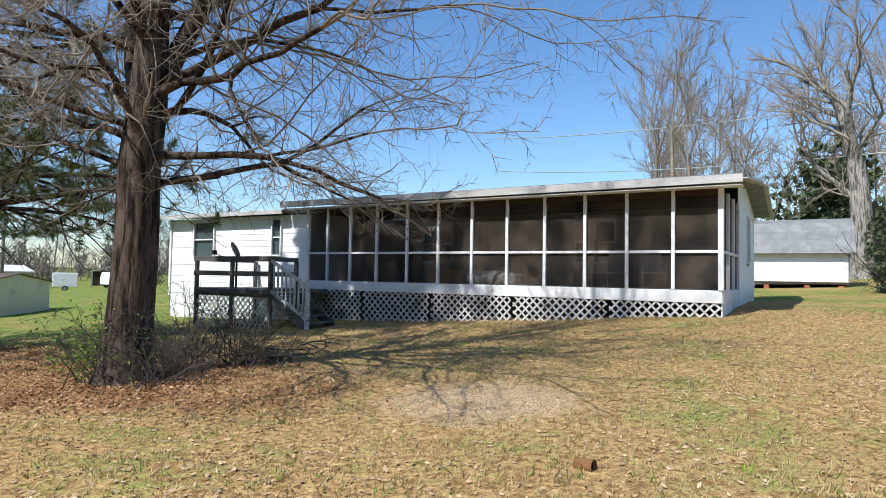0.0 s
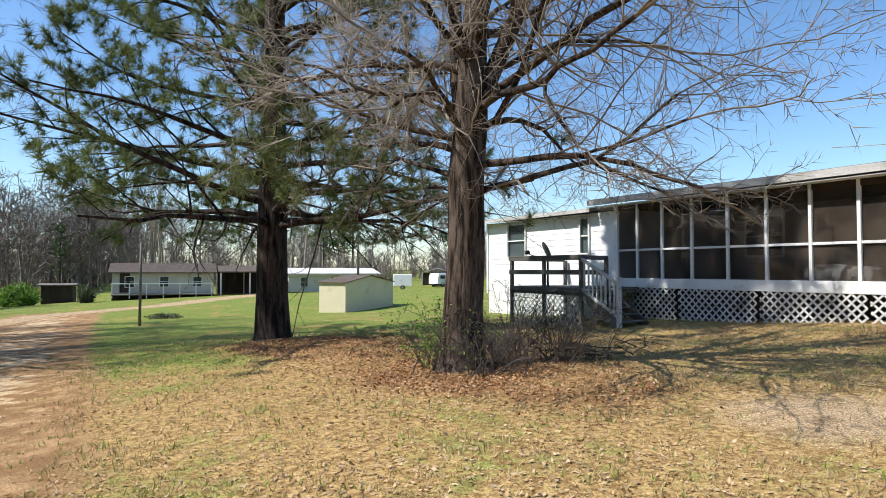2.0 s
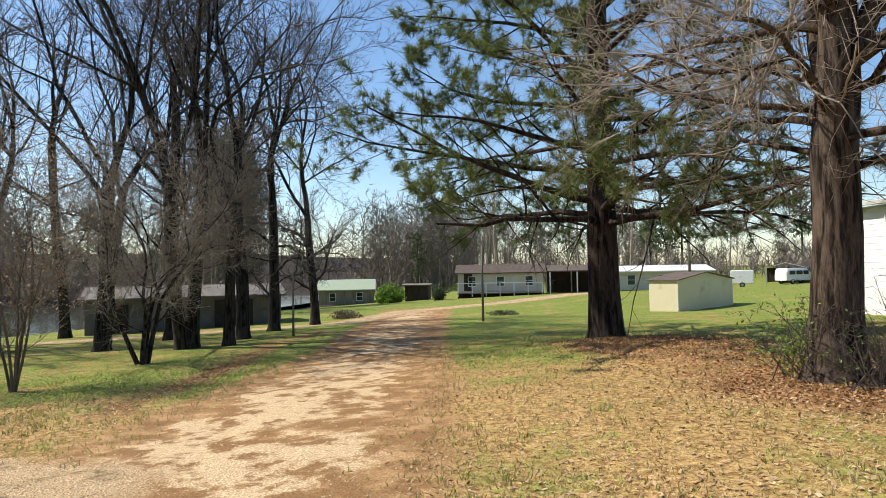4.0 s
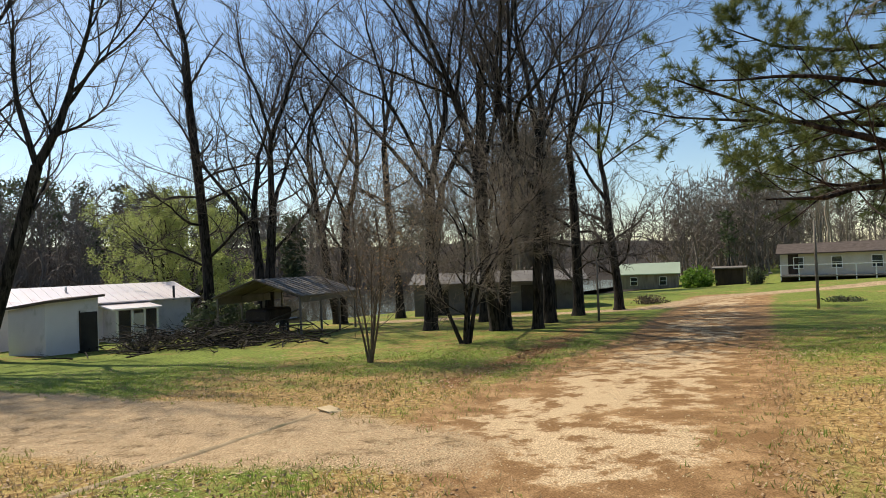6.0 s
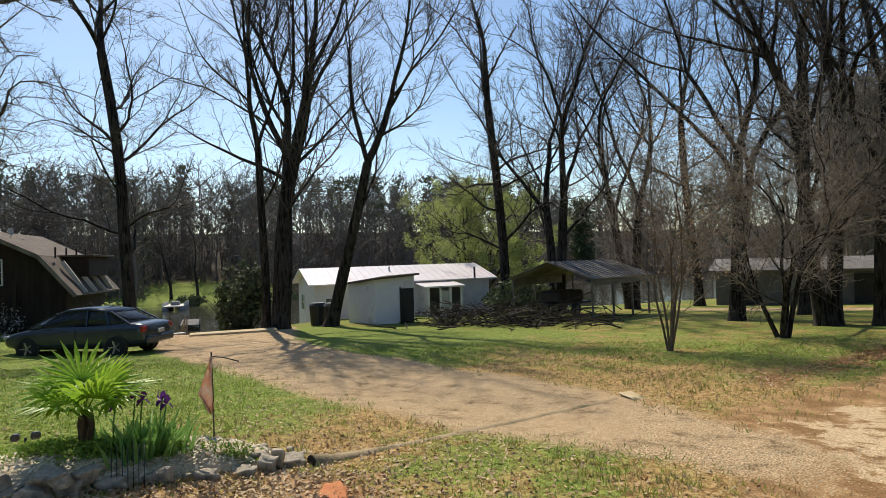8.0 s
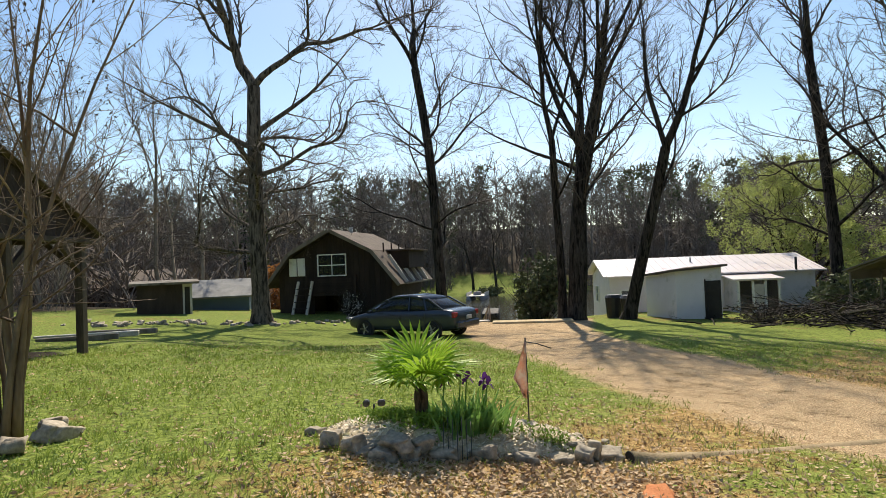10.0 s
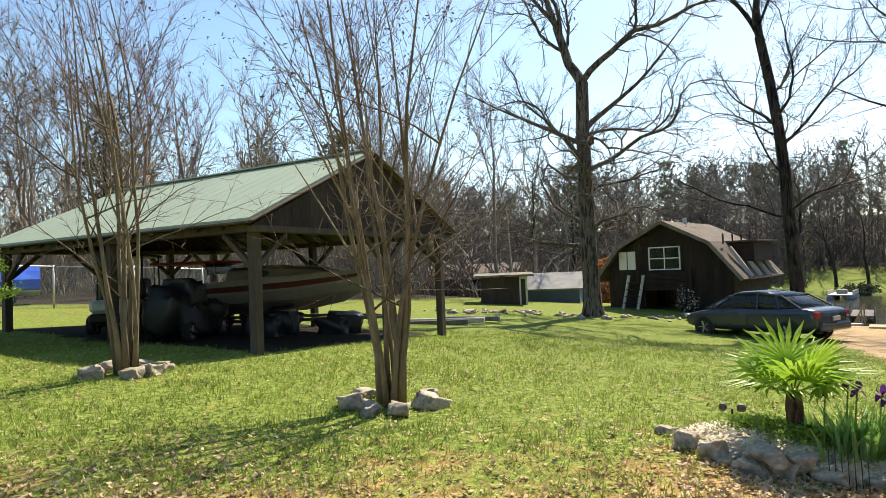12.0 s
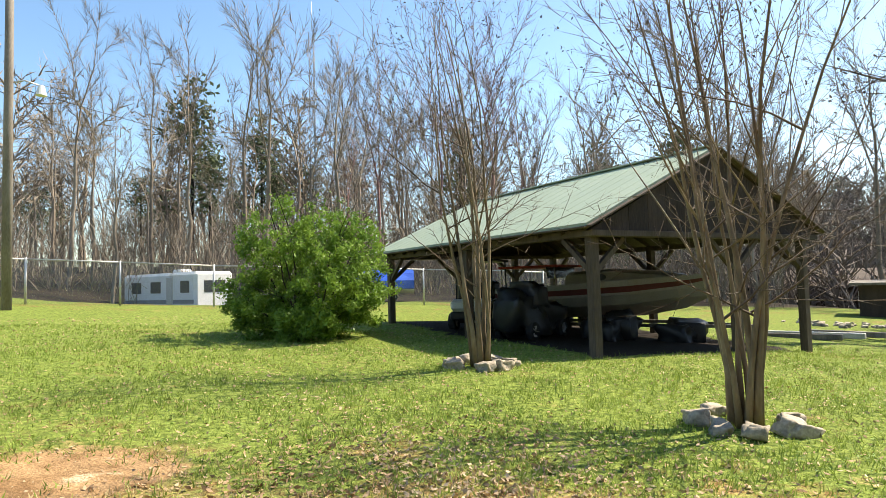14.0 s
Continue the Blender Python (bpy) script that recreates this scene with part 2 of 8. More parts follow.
CHROME = surface("alloy", (0.36, 0.36, 0.36), (0.46, 0.46, 0.46), 5, 60, 0.35, 0.6, 0.5, 0.0, vary=0.0)
RED_LENS = surface("red_lens", (0.3, 0.015, 0.015), (0.4, 0.03, 0.03), 5, 60, 0.2, 0, 0.5, 0.0, vary=0.0)
RUBBER = surface("tyre_rubber", (0.018, 0.018, 0.018), (0.03, 0.03, 0.03), 8, 60, 0.8, bump=0.2, vary=0.0)
TARP = surface("blue_tarp", (0.015, 0.08, 0.5), (0.03, 0.14, 0.7), 2, 30, 0.4, spec=0.5, bump=0.2, vary=0.05)
BOAT_WHITE = surface("boat_gelcoat", (0.56, 0.55, 0.52), (0.66, 0.65, 0.62), 1.5, 40, 0.3, spec=0.5, bump=0.0, stain=(0.5, 0.47, 0.4), vary=0.05)
MAROON = surface("maroon_canvas", (0.28, 0.04, 0.04), (0.36, 0.06, 0.05), 2, 40, 0.8, vary=0.1, bump=0.2)
STRIPE = surface("maroon_stripe", (0.09, 0.02, 0.02), (0.13, 0.03, 0.03), 2, 40, 0.5, vary=0.1, bump=0.0)
TOWER_STEEL = surface("dull_tower_steel", (0.09, 0.09, 0.09), (0.16, 0.16, 0.155), 2, 40, 0.6, 0.3, 0.4, 0.1, vary=0.1)
FLAG = surface("faded_flag", (0.72, 0.4, 0.27), (0.84, 0.56, 0.42), 2, 20, 0.8, stain=(0.78, 0.72, 0.64), stain_scale=4.5, stain_at=0.44, vary=0.1, bump=0.1, through_light=0.4)


def screening():
    m, n, l, p = shader("insect_screen", 0.7, 0, 0.2)
    noise_a = node(n, "ShaderNodeTexNoise", Scale=1.2, Detail=3.0)
    l.new(n.new("ShaderNodeTexCoord").outputs["Object"], noise_a.inputs["Vector"])
    l.new(blend(n, l, ramp(n, l, noise_a.outputs[0], 0.35, 0.65), (0.018, 0.015, 0.012), (0.12, 0.092, 0.068)), p.inputs["Base Color"])
    clear, mix = n.new("ShaderNodeBsdfTransparent"), n.new("ShaderNodeMixShader")
    mix.inputs[0].default_value = 0.38
    l.new(clear.outputs[0], mix.inputs[1])
    l.new(p.outputs[0], mix.inputs[2])
    l.new(mix.outputs[0], n["Material Output"].inputs[0])
    return m


SCREEN = screening()


def water_stuff():
    m, n, l, p = shader("lake_water", 0.08, 0, 0.5)
    p.inputs["Base Color"].default_value = (0.05, 0.05, 0.035, 1)
    w = node(n, "ShaderNodeTexNoise", Scale=1.5, Detail=4.0)
    l.new(n.new("ShaderNodeTexCoord").outputs["Object"], w.inputs["Vector"])
    bumped(n, l, p, w.outputs[0], 0.35, 0.05)
    return m


WATER = water_stuff()

# ---- mesh tools ----


def part(name, bm, material, parent=None, label=""):
    me = bpy.data.meshes.new(name)
    bm.to_mesh(me)
    bm.free()
    me.materials.append(material)
    ob = new(name, me)
    ob.parent = parent
    return tagged(ob, label)


def mesh_part(name, verts, faces, material, parent=None, label="", smooth=False):
    me = bpy.data.meshes.new(name)
    me.from_pydata([tuple(v) for v in verts], [], [tuple(f) for f in faces])
    if smooth:
        me.shade_smooth()
    me.materials.append(material)
    ob = new(name, me)
    ob.parent = parent
    return tagged(ob, label)


def quick_mesh(name, verts, faces, material, parent=None, label="", smooth=False):
    """A mesh from arrays of places and of faces with the same number of corners."""
    verts, faces = np.asarray(verts, np.float32), np.asarray(faces, np.int32)
    me = bpy.data.meshes.new(name)
    me.vertices.add(len(verts))
    me.vertices.foreach_set("co", verts.ravel())
    me.loops.add(faces.size)
    me.loops.foreach_set("vertex_index", faces.ravel())
    me.polygons.add(len(faces))
    me.polygons.foreach_set("loop_start", np.arange(0, faces.size, faces.shape[1], dtype=np.int32))
    me.update(calc_edges=True)
    if smooth:
        me.shade_smooth()
    me.materials.append(material)
    ob = new(name, me)
    ob.parent = parent
    return tagged(ob, label)


def shared(name, ob, m, parent):
    """Another piece on the same mesh."""
    made = new(name, ob.data)
    made.parent = parent
    made.matrix_basis = m
    return made


def thing(name, m, label, category, group="", kind=""):
    ob = new(name)
    ob.empty_display_size = 0.2
    ob.matrix_basis = m
    return tagged(ob, label, category, group, kind)


def box(bm, lo, hi, bevel=0.0, m=None):
    made = bmesh.ops.create_cube(bm, size=1)["verts"]
    for v in made:
        v.co = Vector([lo[i] + (v.co[i] + 0.5) * (hi[i] - lo[i]) for i in range(3)])
    if bevel:
        edges = list({e for v in made for e in v.link_edges})
        done = bmesh.ops.bevel(bm, geom=edges, offset=bevel, segments=1, affect="EDGES")
        made = list({v for f in done["faces"] for v in f.verts} | {v for v in made if v.is_valid})
    if m is not None:
        bmesh.ops.transform(bm, matrix=m, verts=made)
    return made


def block(name, lo, hi, material, parent, bevel=0.008, label="", m=None):
    bm = bmesh.new()
    box(bm, lo, hi, bevel, m)
    return part(name, bm, material, parent, label)


def beam(bm, a, b, w, h=None, bevel=0.0):
    """A squared timber from a to b."""
    a, b = Vector(a), Vector(b)
    h = h or w
    q = (b - a).to_track_quat("Z", "Y" if abs((b - a).normalized().z) < 0.9 else "X").to_matrix().to_4x4()
    return box(bm, (-w / 2, -h / 2, 0), (w / 2, h / 2, (b - a).length), bevel, Matrix.Translation(a) @ q)


def timber(name, a, b, w, material, parent, h=None, bevel=0.006, label=""):
    bm = bmesh.new()
    beam(bm, a, b, w, h, bevel)
    return part(name, bm, material, parent, label)


def tube(points, radii, sides, verts, faces, cap=False):
    """Adds a tapered tube along points to the lists of vertices and faces."""
    pts = np.asarray(points, float)
    way = np.gradient(pts, axis=0)
    way /= np.linalg.norm(way, axis=1)[:, None] + 1e-9
    ref = np.array([0.0, 0.0, 1.0]) if abs(way[:, 2]).mean() < 0.8 else np.array([1.0, 0.0, 0.0])
    one = np.cross(way, ref)
    one /= np.linalg.norm(one, axis=1)[:, None] + 1e-9
    two = np.cross(way, one)
    ang = np.arange(sides) * 2 * np.pi / sides
    ring = np.cos(ang)[None, :, None] * one[:, None] + np.sin(ang)[None, :, None] * two[:, None]
    ring = pts[:, None] + ring * np.asarray(radii, float)[:, None, None]
    start = len(verts)
    verts.extend(map(tuple, ring.reshape(-1, 3)))
    for i in range(len(pts) - 1):
        o = start + i * sides
        for k in range(sides):
            k2 = (k + 1) % sides
            faces.append((o + k, o + k2, o + sides + k2, o + sides + k))
    if cap:
        faces.append(tuple(start + k for k in range(sides))[::-1])
        faces.append(tuple(start + (len(pts) - 1) * sides + k for k in range(sides)))


def pipe(name, points, radius, material, parent=None, sides=8, label=""):
    verts, faces = [], []
    radii = [radius] * len(points) if isinstance(radius, (int, float)) else radius
    tube(points, radii, sides, verts, faces, True)
    return mesh_part(name, verts, faces, material, parent, label, True)


def rough_stone(name, size, seed, material, parent=None, fine=3):
    """A stone: an uneven, flattened lump."""
    bm = bmesh.new()
    bmesh.ops.create_icosphere(bm, subdivisions=fine, radius=1)
    for v in bm.verts:
        d = v.co.normalized()
        k = 0.92 + 0.5 * noise.noise(d * 1.3 + Vector((seed * 3.1, seed * 1.7, 0))) + 0.16 * noise.noise(d * 3.5 + Vector((seed, 0, 9))) + 0.06 * noise.noise(d * 9 + Vector((0, seed, 4)))
        w = Vector((math.copysign(abs(d.x) ** 0.5, d.x), math.copysign(abs(d.y) ** 0.5, d.y), math.copysign(abs(d.z) ** 0.5, d.z)))
        v.co = Vector((w.x * size[0] * k, w.y * size[1] * k, w.z * size[2] * k))
    for f in bm.faces:
        f.smooth = True
    return part(name, bm, material, parent)

# ---- ground ----
WATER_LEVEL = -3.6


def smooth(a, b, v):
    t = np.clip((v - a) / (b - a), 0, 1)
    return t * t * (3 - 2 * t)


def ground_height(x, y):
    """The lawn slopes down to the lake, and a wooded hill rises on the far bank."""
    x, y = np.asarray(x, float), np.asarray(y, float)
    a, b = 70 * np.tanh(x / 70), 70 * np.tanh(y / 70)
    z = 0.0551 * a + 0.0058 * b - 0.0075 * a * b / 40 + 0.01 * a * a / 40 + 0.0179 * b * b / 40
    for bx, by, br, bh in ((7, 14, 6, 0.27), (-4.5, 8.5, 4.5, 0.24), (-1.5, -9.5, 6, 0.17), (-10, 11, 3.5, 0.2), (-3.6, -4.7, 1.6, 0.08), (-22, 10, 7, 0.15), (-21, 29, 8, -0.3), (-14, -17, 6, -0.3), (21, -31, 7, -1.8), (-74, 30, 17, -1.0), (-46, 74, 22, -1.3)):
        z = z + bh * np.exp(-((x - bx) ** 2 + (y - by) ** 2) / br**2)
    s = -0.755 * x - 0.656 * y
    q = -0.656 * x + 0.755 * y
    brink = 33 - 7 * np.exp(-((q / 6) ** 2))
    z = z - 3.0 * smooth(0, 13, s - brink) + 17 * smooth(64, 225, s)
    near = np.exp(-(x * x + y * y) / 30**2)
    return z + 0.02 * near * (np.sin(x * 1.7 + 0.6 * np.sin(y * 1.1)) + np.sin(y * 1.9 + x * 0.5))


def G(x, y):
    return float(ground_height(x, y))


def off_line(x, y, line):
    """The distance to a line of (x, y, half width), less the half width."""
    best = np.full(np.shape(x), 1e9)
    for (x0, y0, w0), (x1, y1, w1) in zip(line, line[1:]):
        dx, dy = x1 - x0, y1 - y0
        t = np.clip(((x - x0) * dx + (y - y0) * dy) / (dx * dx + dy * dy), 0, 1)
        best = np.minimum(best, np.hypot(x - x0 - t * dx, y - y0 - t * dy) - (w0 + t * (w1 - w0)))
    return best


SAND_ROAD = ((-4.4, 1.3, 0.9), (-7.0, 1.9, 1.9), (-11, 4.7, 1.9), (-16, 8.2, 1.5), (-28, 16, 1.7), (-37, 22, 2.0))
BACK_LANE = ((-37, 22, 1.6), (-37, 30, 1.6), (-42, 44, 1.8))
SIDE_LANE = ((-37, 21, 1.2), (-30.5, 13.5, 1.2), (-32.5, 8, 1.2), (-35, 1, 1.2))
DRIVE = ((-6.6, 0.2, 0.9), (-8.3, -2.0, 1.7), (-10.3, -5, 1.9), (-13.5, -9.5, 1.9), (-17, -13.5, 2.2), (-21, -17, 3.0))


DITCH = ((-10.6, 0.9, 0.1), (-12.1, 1.5, 0.2), (-14.7, 3.3, 0.25), (-20.4, 6.6, 0.3), (-24.0, 9.8, 0.2))


def zones(x, y):
    sand = 1 - smooth(-0.9, 0.7, off_line(x, y, SAND_ROAD))
    sand = np.maximum(sand, 1 - smooth(-0.3, 0.6, np.hypot(x - 3.1, y + 4.3) - 0.3))
    sand = np.maximum(sand, 0.8 * (1 - smooth(-0.2, 0.3, np.hypot(x + 4.5, y + 2.85) - 0.3)))
    gravel = np.maximum(1 - smooth(-0.7, 0.6, off_line(x, y, DRIVE)), 1 - smooth(-0.6, 0.6, off_line(x, y, BACK_LANE)))
    gravel = np.maximum(gravel, 1 - smooth(-0.6, 0.5, off_line(x, y, SIDE_LANE)))
    gravel = np.maximum(gravel, 0.75 * (1 - smooth(0.3, 1.9, np.hypot((x - 0.5) * 0.8, y - 6.7))))
    straw = np.maximum(1 - smooth(0.5, 2.9, np.hypot(x + 3.9, (y - 7.9) * 1.1)), 1 - smooth(1.2, 3.1, np.hypot(x + 8.8, (y - 10.9) * 1.1)))
    straw = np.maximum(straw, 0.62 * (1 - smooth(0.2, 1.9, off_line(x, y, ((-8, 10, 0.5), (-5, 8.3, 0.6), (-2.2, 7.4, 0.4))))))
    straw = np.maximum(straw, 0.7 * (1 - smooth(0.0, 0.7, off_line(x, y, DITCH))))
    s = -0.755 * x - 0.656 * y
    straw = np.maximum(straw, 0.8 * smooth(34, 40, s) * (1 - np.exp(-((x + 76) ** 2 + (y + 66) ** 2) / 15**2)))
    behind = smooth(-52, -38, x)
    straw = np.maximum(straw, 0.4 * behind * smooth(18, 24, -y + 0.4 * x))
    straw = np.maximum(straw, 0.42 * smooth(-19, -23, x) * (1 - smooth(9, 13, y - 0.3 * (x + 20))) * (1 - smooth(34, 38, -x)))
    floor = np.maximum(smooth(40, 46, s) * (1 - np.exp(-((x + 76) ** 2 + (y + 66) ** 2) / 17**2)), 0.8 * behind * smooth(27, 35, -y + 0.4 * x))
    # bare dirt below the garage, darkened to paint in the roof's shade
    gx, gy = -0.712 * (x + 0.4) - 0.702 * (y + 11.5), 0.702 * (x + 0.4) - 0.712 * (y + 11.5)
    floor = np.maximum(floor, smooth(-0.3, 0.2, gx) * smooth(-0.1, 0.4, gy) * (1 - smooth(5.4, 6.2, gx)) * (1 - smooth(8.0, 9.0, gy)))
    green = 0.3 + 0.75 * smooth(-3.0, -7.0, y) + 0.42 * smooth(-10, -15, x - 0.5 * y) * smooth(-8, -2, y) + 0.25 * smooth(7, 12, x)
    green = np.maximum(green, 0.78 * smooth(-13, -18, x) * smooth(9, 13, y - 0.3 * (x + 20)))
    green = green + 0.4 * (1 - smooth(0.3, 1.7, off_line(x, y, ((-4.9, -2.1, 0.2), (-6.6, -1.2, 0.3)))))
    green = green - 0.15 * (1 - smooth(0, 3.0, np.hypot(x + 5.5, y + 3.0)))
    return {"sand": sand, "gravel": gravel, "straw": straw, "floor": floor, "green": np.clip(green, 0, 1)}


def ground_stuff():
    m, n, l, p = shader("lawn_and_soil", 0.95, 0, 0.1)
    coord = n.new("ShaderNodeTexCoord").outputs["Object"]
    tex = {}
    for key, scale, detail in (("patch", 0.55, 5.0), ("mid", 2.6, 6.0), ("fine", 14.0, 6.0), ("grit", 60.0, 4.0)):
        t = node(n, "ShaderNodeTexNoise", Scale=scale, Detail=detail, Roughness=0.62)
        l.new(coord, t.inputs["Vector"])
        tex[key] = t.outputs[0]

    def mask(name, wobble, lo, hi):
        a = n.new("ShaderNodeAttribute")
        a.attribute_name = name
        total = a.outputs["Fac"]
        for key, w in wobble:
            add = n.new("ShaderNodeMath")
            add.operation = "MULTIPLY_ADD"
            l.new(tex[key], add.inputs[0])
            add.inputs[1].default_value = w
            l.new(total, add.inputs[2])
            total = add.outputs[0]
        shift = sum(w for _, w in wobble) / 2
        return ramp(n, l, total, lo + shift, hi + shift)

    dry = blend(n, l, ramp(n, l, tex["fine"], 0.3, 0.7), (0.19, 0.11, 0.04), (0.53, 0.365, 0.16))
    lush = blend(n, l, ramp(n, l, tex["fine"], 0.3, 0.7), (0.07, 0.105, 0.018), (0.26, 0.32, 0.07))
    colour = blend(n, l, mask("green", (("patch", 1.7), ("mid", 1.2), ("fine", 0.9)), 0.3, 0.8), dry, lush)
    soil = blend(n, l, ramp(n, l, tex["mid"], 0.4, 0.65), (0.24, 0.138, 0.064), (0.42, 0.265, 0.135))
    colour = blend(n, l, mask("straw", (("patch", 1.0), ("mid", 0.9), ("fine", 0.7)), 0.4, 0.75), colour, blend(n, l, ramp(n, l, tex["fine"], 0.3, 0.7), (0.095, 0.047, 0.021), (0.35, 0.19, 0.087)))
    colour = blend(n, l, mask("sand", (("patch", 0.5), ("mid", 0.7), ("fine", 0.4)), 0.1, 0.3), colour, soil)
    pale = blend(n, l, ramp(n, l, tex["grit"], 0.3, 0.7), (0.44, 0.31, 0.18), (0.62, 0.48, 0.31))
    colour = blend(n, l, mask("sand", (("patch", 1.4), ("mid", 1.7), ("fine", 0.5)), 0.93, 1.13), colour, pale)
    stones = blend(n, l, ramp(n, l, tex["grit"], 0.35, 0.65), (0.3, 0.2, 0.11), (0.56, 0.42, 0.265))
    stones = blend(n, l, ramp(n, l, tex["mid"], 0.48, 0.68), stones, blend(n, l, ramp(n, l, tex["fine"], 0.35, 0.65), (0.15, 0.1, 0.055), (0.36, 0.26, 0.15)))
    colour = blend(n, l, mask("gravel", (("patch", 0.5), ("mid", 0.6), ("fine", 0.6)), 0.35, 0.75), colour, stones)
    # wood floor and garage dirt, near black so the colour carries the shade
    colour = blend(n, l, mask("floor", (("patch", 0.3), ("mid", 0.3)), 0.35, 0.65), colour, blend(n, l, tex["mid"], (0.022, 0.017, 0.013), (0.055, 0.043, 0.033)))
    colour = blend(n, l, 1.0, colour, blend(n, l, ramp(n, l, tex["grit"], 0.32, 0.68), (0.66, 0.64, 0.62), (1.32, 1.32, 1.3)), "MULTIPLY")
    l.new(colour, p.inputs["Base Color"])
    bumped(n, l, p, blend(n, l, 0.4, tex["fine"], tex["grit"]), 0.8, 0.04)
    return m


def build_ground():
    steps = 19 * np.sinh(np.arange(-140, 141) * 0.0289)
    steps[0], steps[-1] = -3000, 3000
    size = len(steps)
    x, y = np.meshgrid(steps, steps)
    x, y = x - 2.0, y - 1.0
    z = ground_height(x, y)
    me = bpy.data.meshes.new("ground")
    idx = np.arange(size * size).reshape(size, size)
    faces = np.stack([idx[:-1, :-1], idx[:-1, 1:], idx[1:, 1:], idx[1:, :-1]], -1).reshape(-1, 4)
    me.from_pydata(np.stack([x, y, z], -1).reshape(-1, 3).tolist(), [], faces.tolist())
    for name, values in zones(x, y).items():
        me.attributes.new(name, "FLOAT", "POINT").data.foreach_set("value", values.ravel().astype(np.float32))
    me.shade_smooth()
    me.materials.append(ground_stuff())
    return tagged(new("ground", me), "lawn of dry and green grass with sandy tracks and leaf litter", "ground", kind="structure")


build_ground()
bm = bmesh.new()
bmesh.ops.create_grid(bm, x_segments=8, y_segments=8, size=0.5)
bmesh.ops.transform(bm, matrix=pose(-48, -46, WATER_LEVEL, 0, 0, 49) @ Matrix.Diagonal((56, 420, 1, 1)), verts=bm.verts)
tagged(part("water", bm, WATER), "dull brown-green lake water between wooded banks", "lake", kind="structure")

# ---- white mobile home with a screened porch ----


def lattice(parent, x0, x1, z_low, z_high, y, step=0.14, wide=0.042, flip=0):
    """Crossed diagonal slats within a strip whose lower edge may slope (z_low: a function of x)."""
    bm = bmesh.new()
    for way in (1, -1):
        c = x0 - (z_high - z_low(x0)) * 1.2
        while c < x1 + 1.3:
            pts = []
            # the slat runs from (c, z_high) downwards in its direction
            z = z_high
            xa = c if way > 0 else c
            while True:
                x = xa + way * (z_high - z)
                if x0 <= x <= x1 and z >= z_low(x) - 0.05:
                    pts.append((x, z))
                z -= 0.03
                if z < -1.5:
                    break
            if len(pts) > 3:
                a, b = pts[0], pts[-1]
                off = 0.006 * way
                beam(bm, (a[0], y + off, a[1]), (b[0], y + off, b[1]), 0.01, wide)
            c += step * 1.414
    return part("lattice_panel", bm, WORN_WHITE, parent)


def lap_siding(parent, a, b, z0, z1, course, material, holes=(), out=0.014):
    """Lapped boards along a wall from a to b (x, y of its foot line), cut out round the holes (from, to, bottom, top)."""
    a, b = Vector((*a, 0)), Vector((*b, 0))
    long = (b - a).length
    m = Matrix.Translation(a) @ Matrix.Rotation(math.atan2(b.y - a.y, b.x - a.x), 4, "Z")
    cache = {}
    z = z0
    while z < z1 - 0.02:
        top = min(z + course, z1)
        runs = [(0.0, long)]
        for f, t, lo, hi in holes:
            if top > lo + 0.01 and z < hi - 0.01:
                runs = [r for s, e in runs for r in ((s, min(e, f)), (max(s, t), e)) if r[1] - r[0] > 0.02]
        for s, e in runs:
            key = (round(e - s, 3), round(top - z, 3))
            here = m @ Matrix.Translation((s, 0, z))
            if key in cache:
                shared("siding_board", cache[key], here, parent)
                continue
            bm = bmesh.new()
            w, h = e - s, top - z
            v = [bm.verts.new(c) for c in ((0, -out, 0), (w, -out, 0), (w, -0.004, h), (0, -0.004, h), (0, 0.02, 0), (w, 0.02, 0), (w, 0.02, h), (0, 0.02, h))]
            for q in ((0, 1, 2, 3), (5, 4, 7, 6), (4, 5, 1, 0), (3, 2, 6, 7), (4, 0, 3, 7), (1, 5, 6, 2)):
                bm.faces.new([v[i] for i in q])
            ob = part("siding_board", bm, material, parent)
            ob.matrix_basis = here
            cache[key] = ob
        z = top


def sash_window(parent, m, w, h, frame_mat=WHITE, rows=2, cols=1, deep=0.05):
    """A window in the plane y = 0 of m, its foot's left corner at the origin."""
    bm = bmesh.new()
    f = 0.05
    for lo, hi in (((0, -deep, 0), (f, 0.03, h)), ((w - f, -deep, 0), (w, 0.03, h)), ((f, -deep, 0), (w - f, 0.03, f)), ((f, -deep, h - f), (w - f, 0.03, h))):
        box(bm, lo, hi, 0.004)
    window = part("window", bm, frame_mat, parent)
    window.matrix_basis = m
    bm = bmesh.new()
    for i in range(1, rows):
        box(bm, (f, -0.02, h * i / rows - 0.02), (w - f, 0.02, h * i / rows + 0.02))
    for i in range(1, cols):
        box(bm, (w * i / cols - 0.015, -0.022, f), (w * i / cols + 0.015, 0.018, h - f))
    if len(bm.verts):
        part("mullion", bm, frame_mat, window)
    else:
        bm.free()
    pane = block("pane", (f, 0.005, f), (w - f, 0.012, h - f), PANE, window, 0)
    return window


HOME = pose(5.85, 13.08, 0, 0, 0, -31.05)
HOME_IN = HOME.inverted()


def at_home(x, y):
    """The ground's height below a place of the home's own plan."""
    p = HOME @ Vector((x, y, 0))
    return G(p.x, p.y)


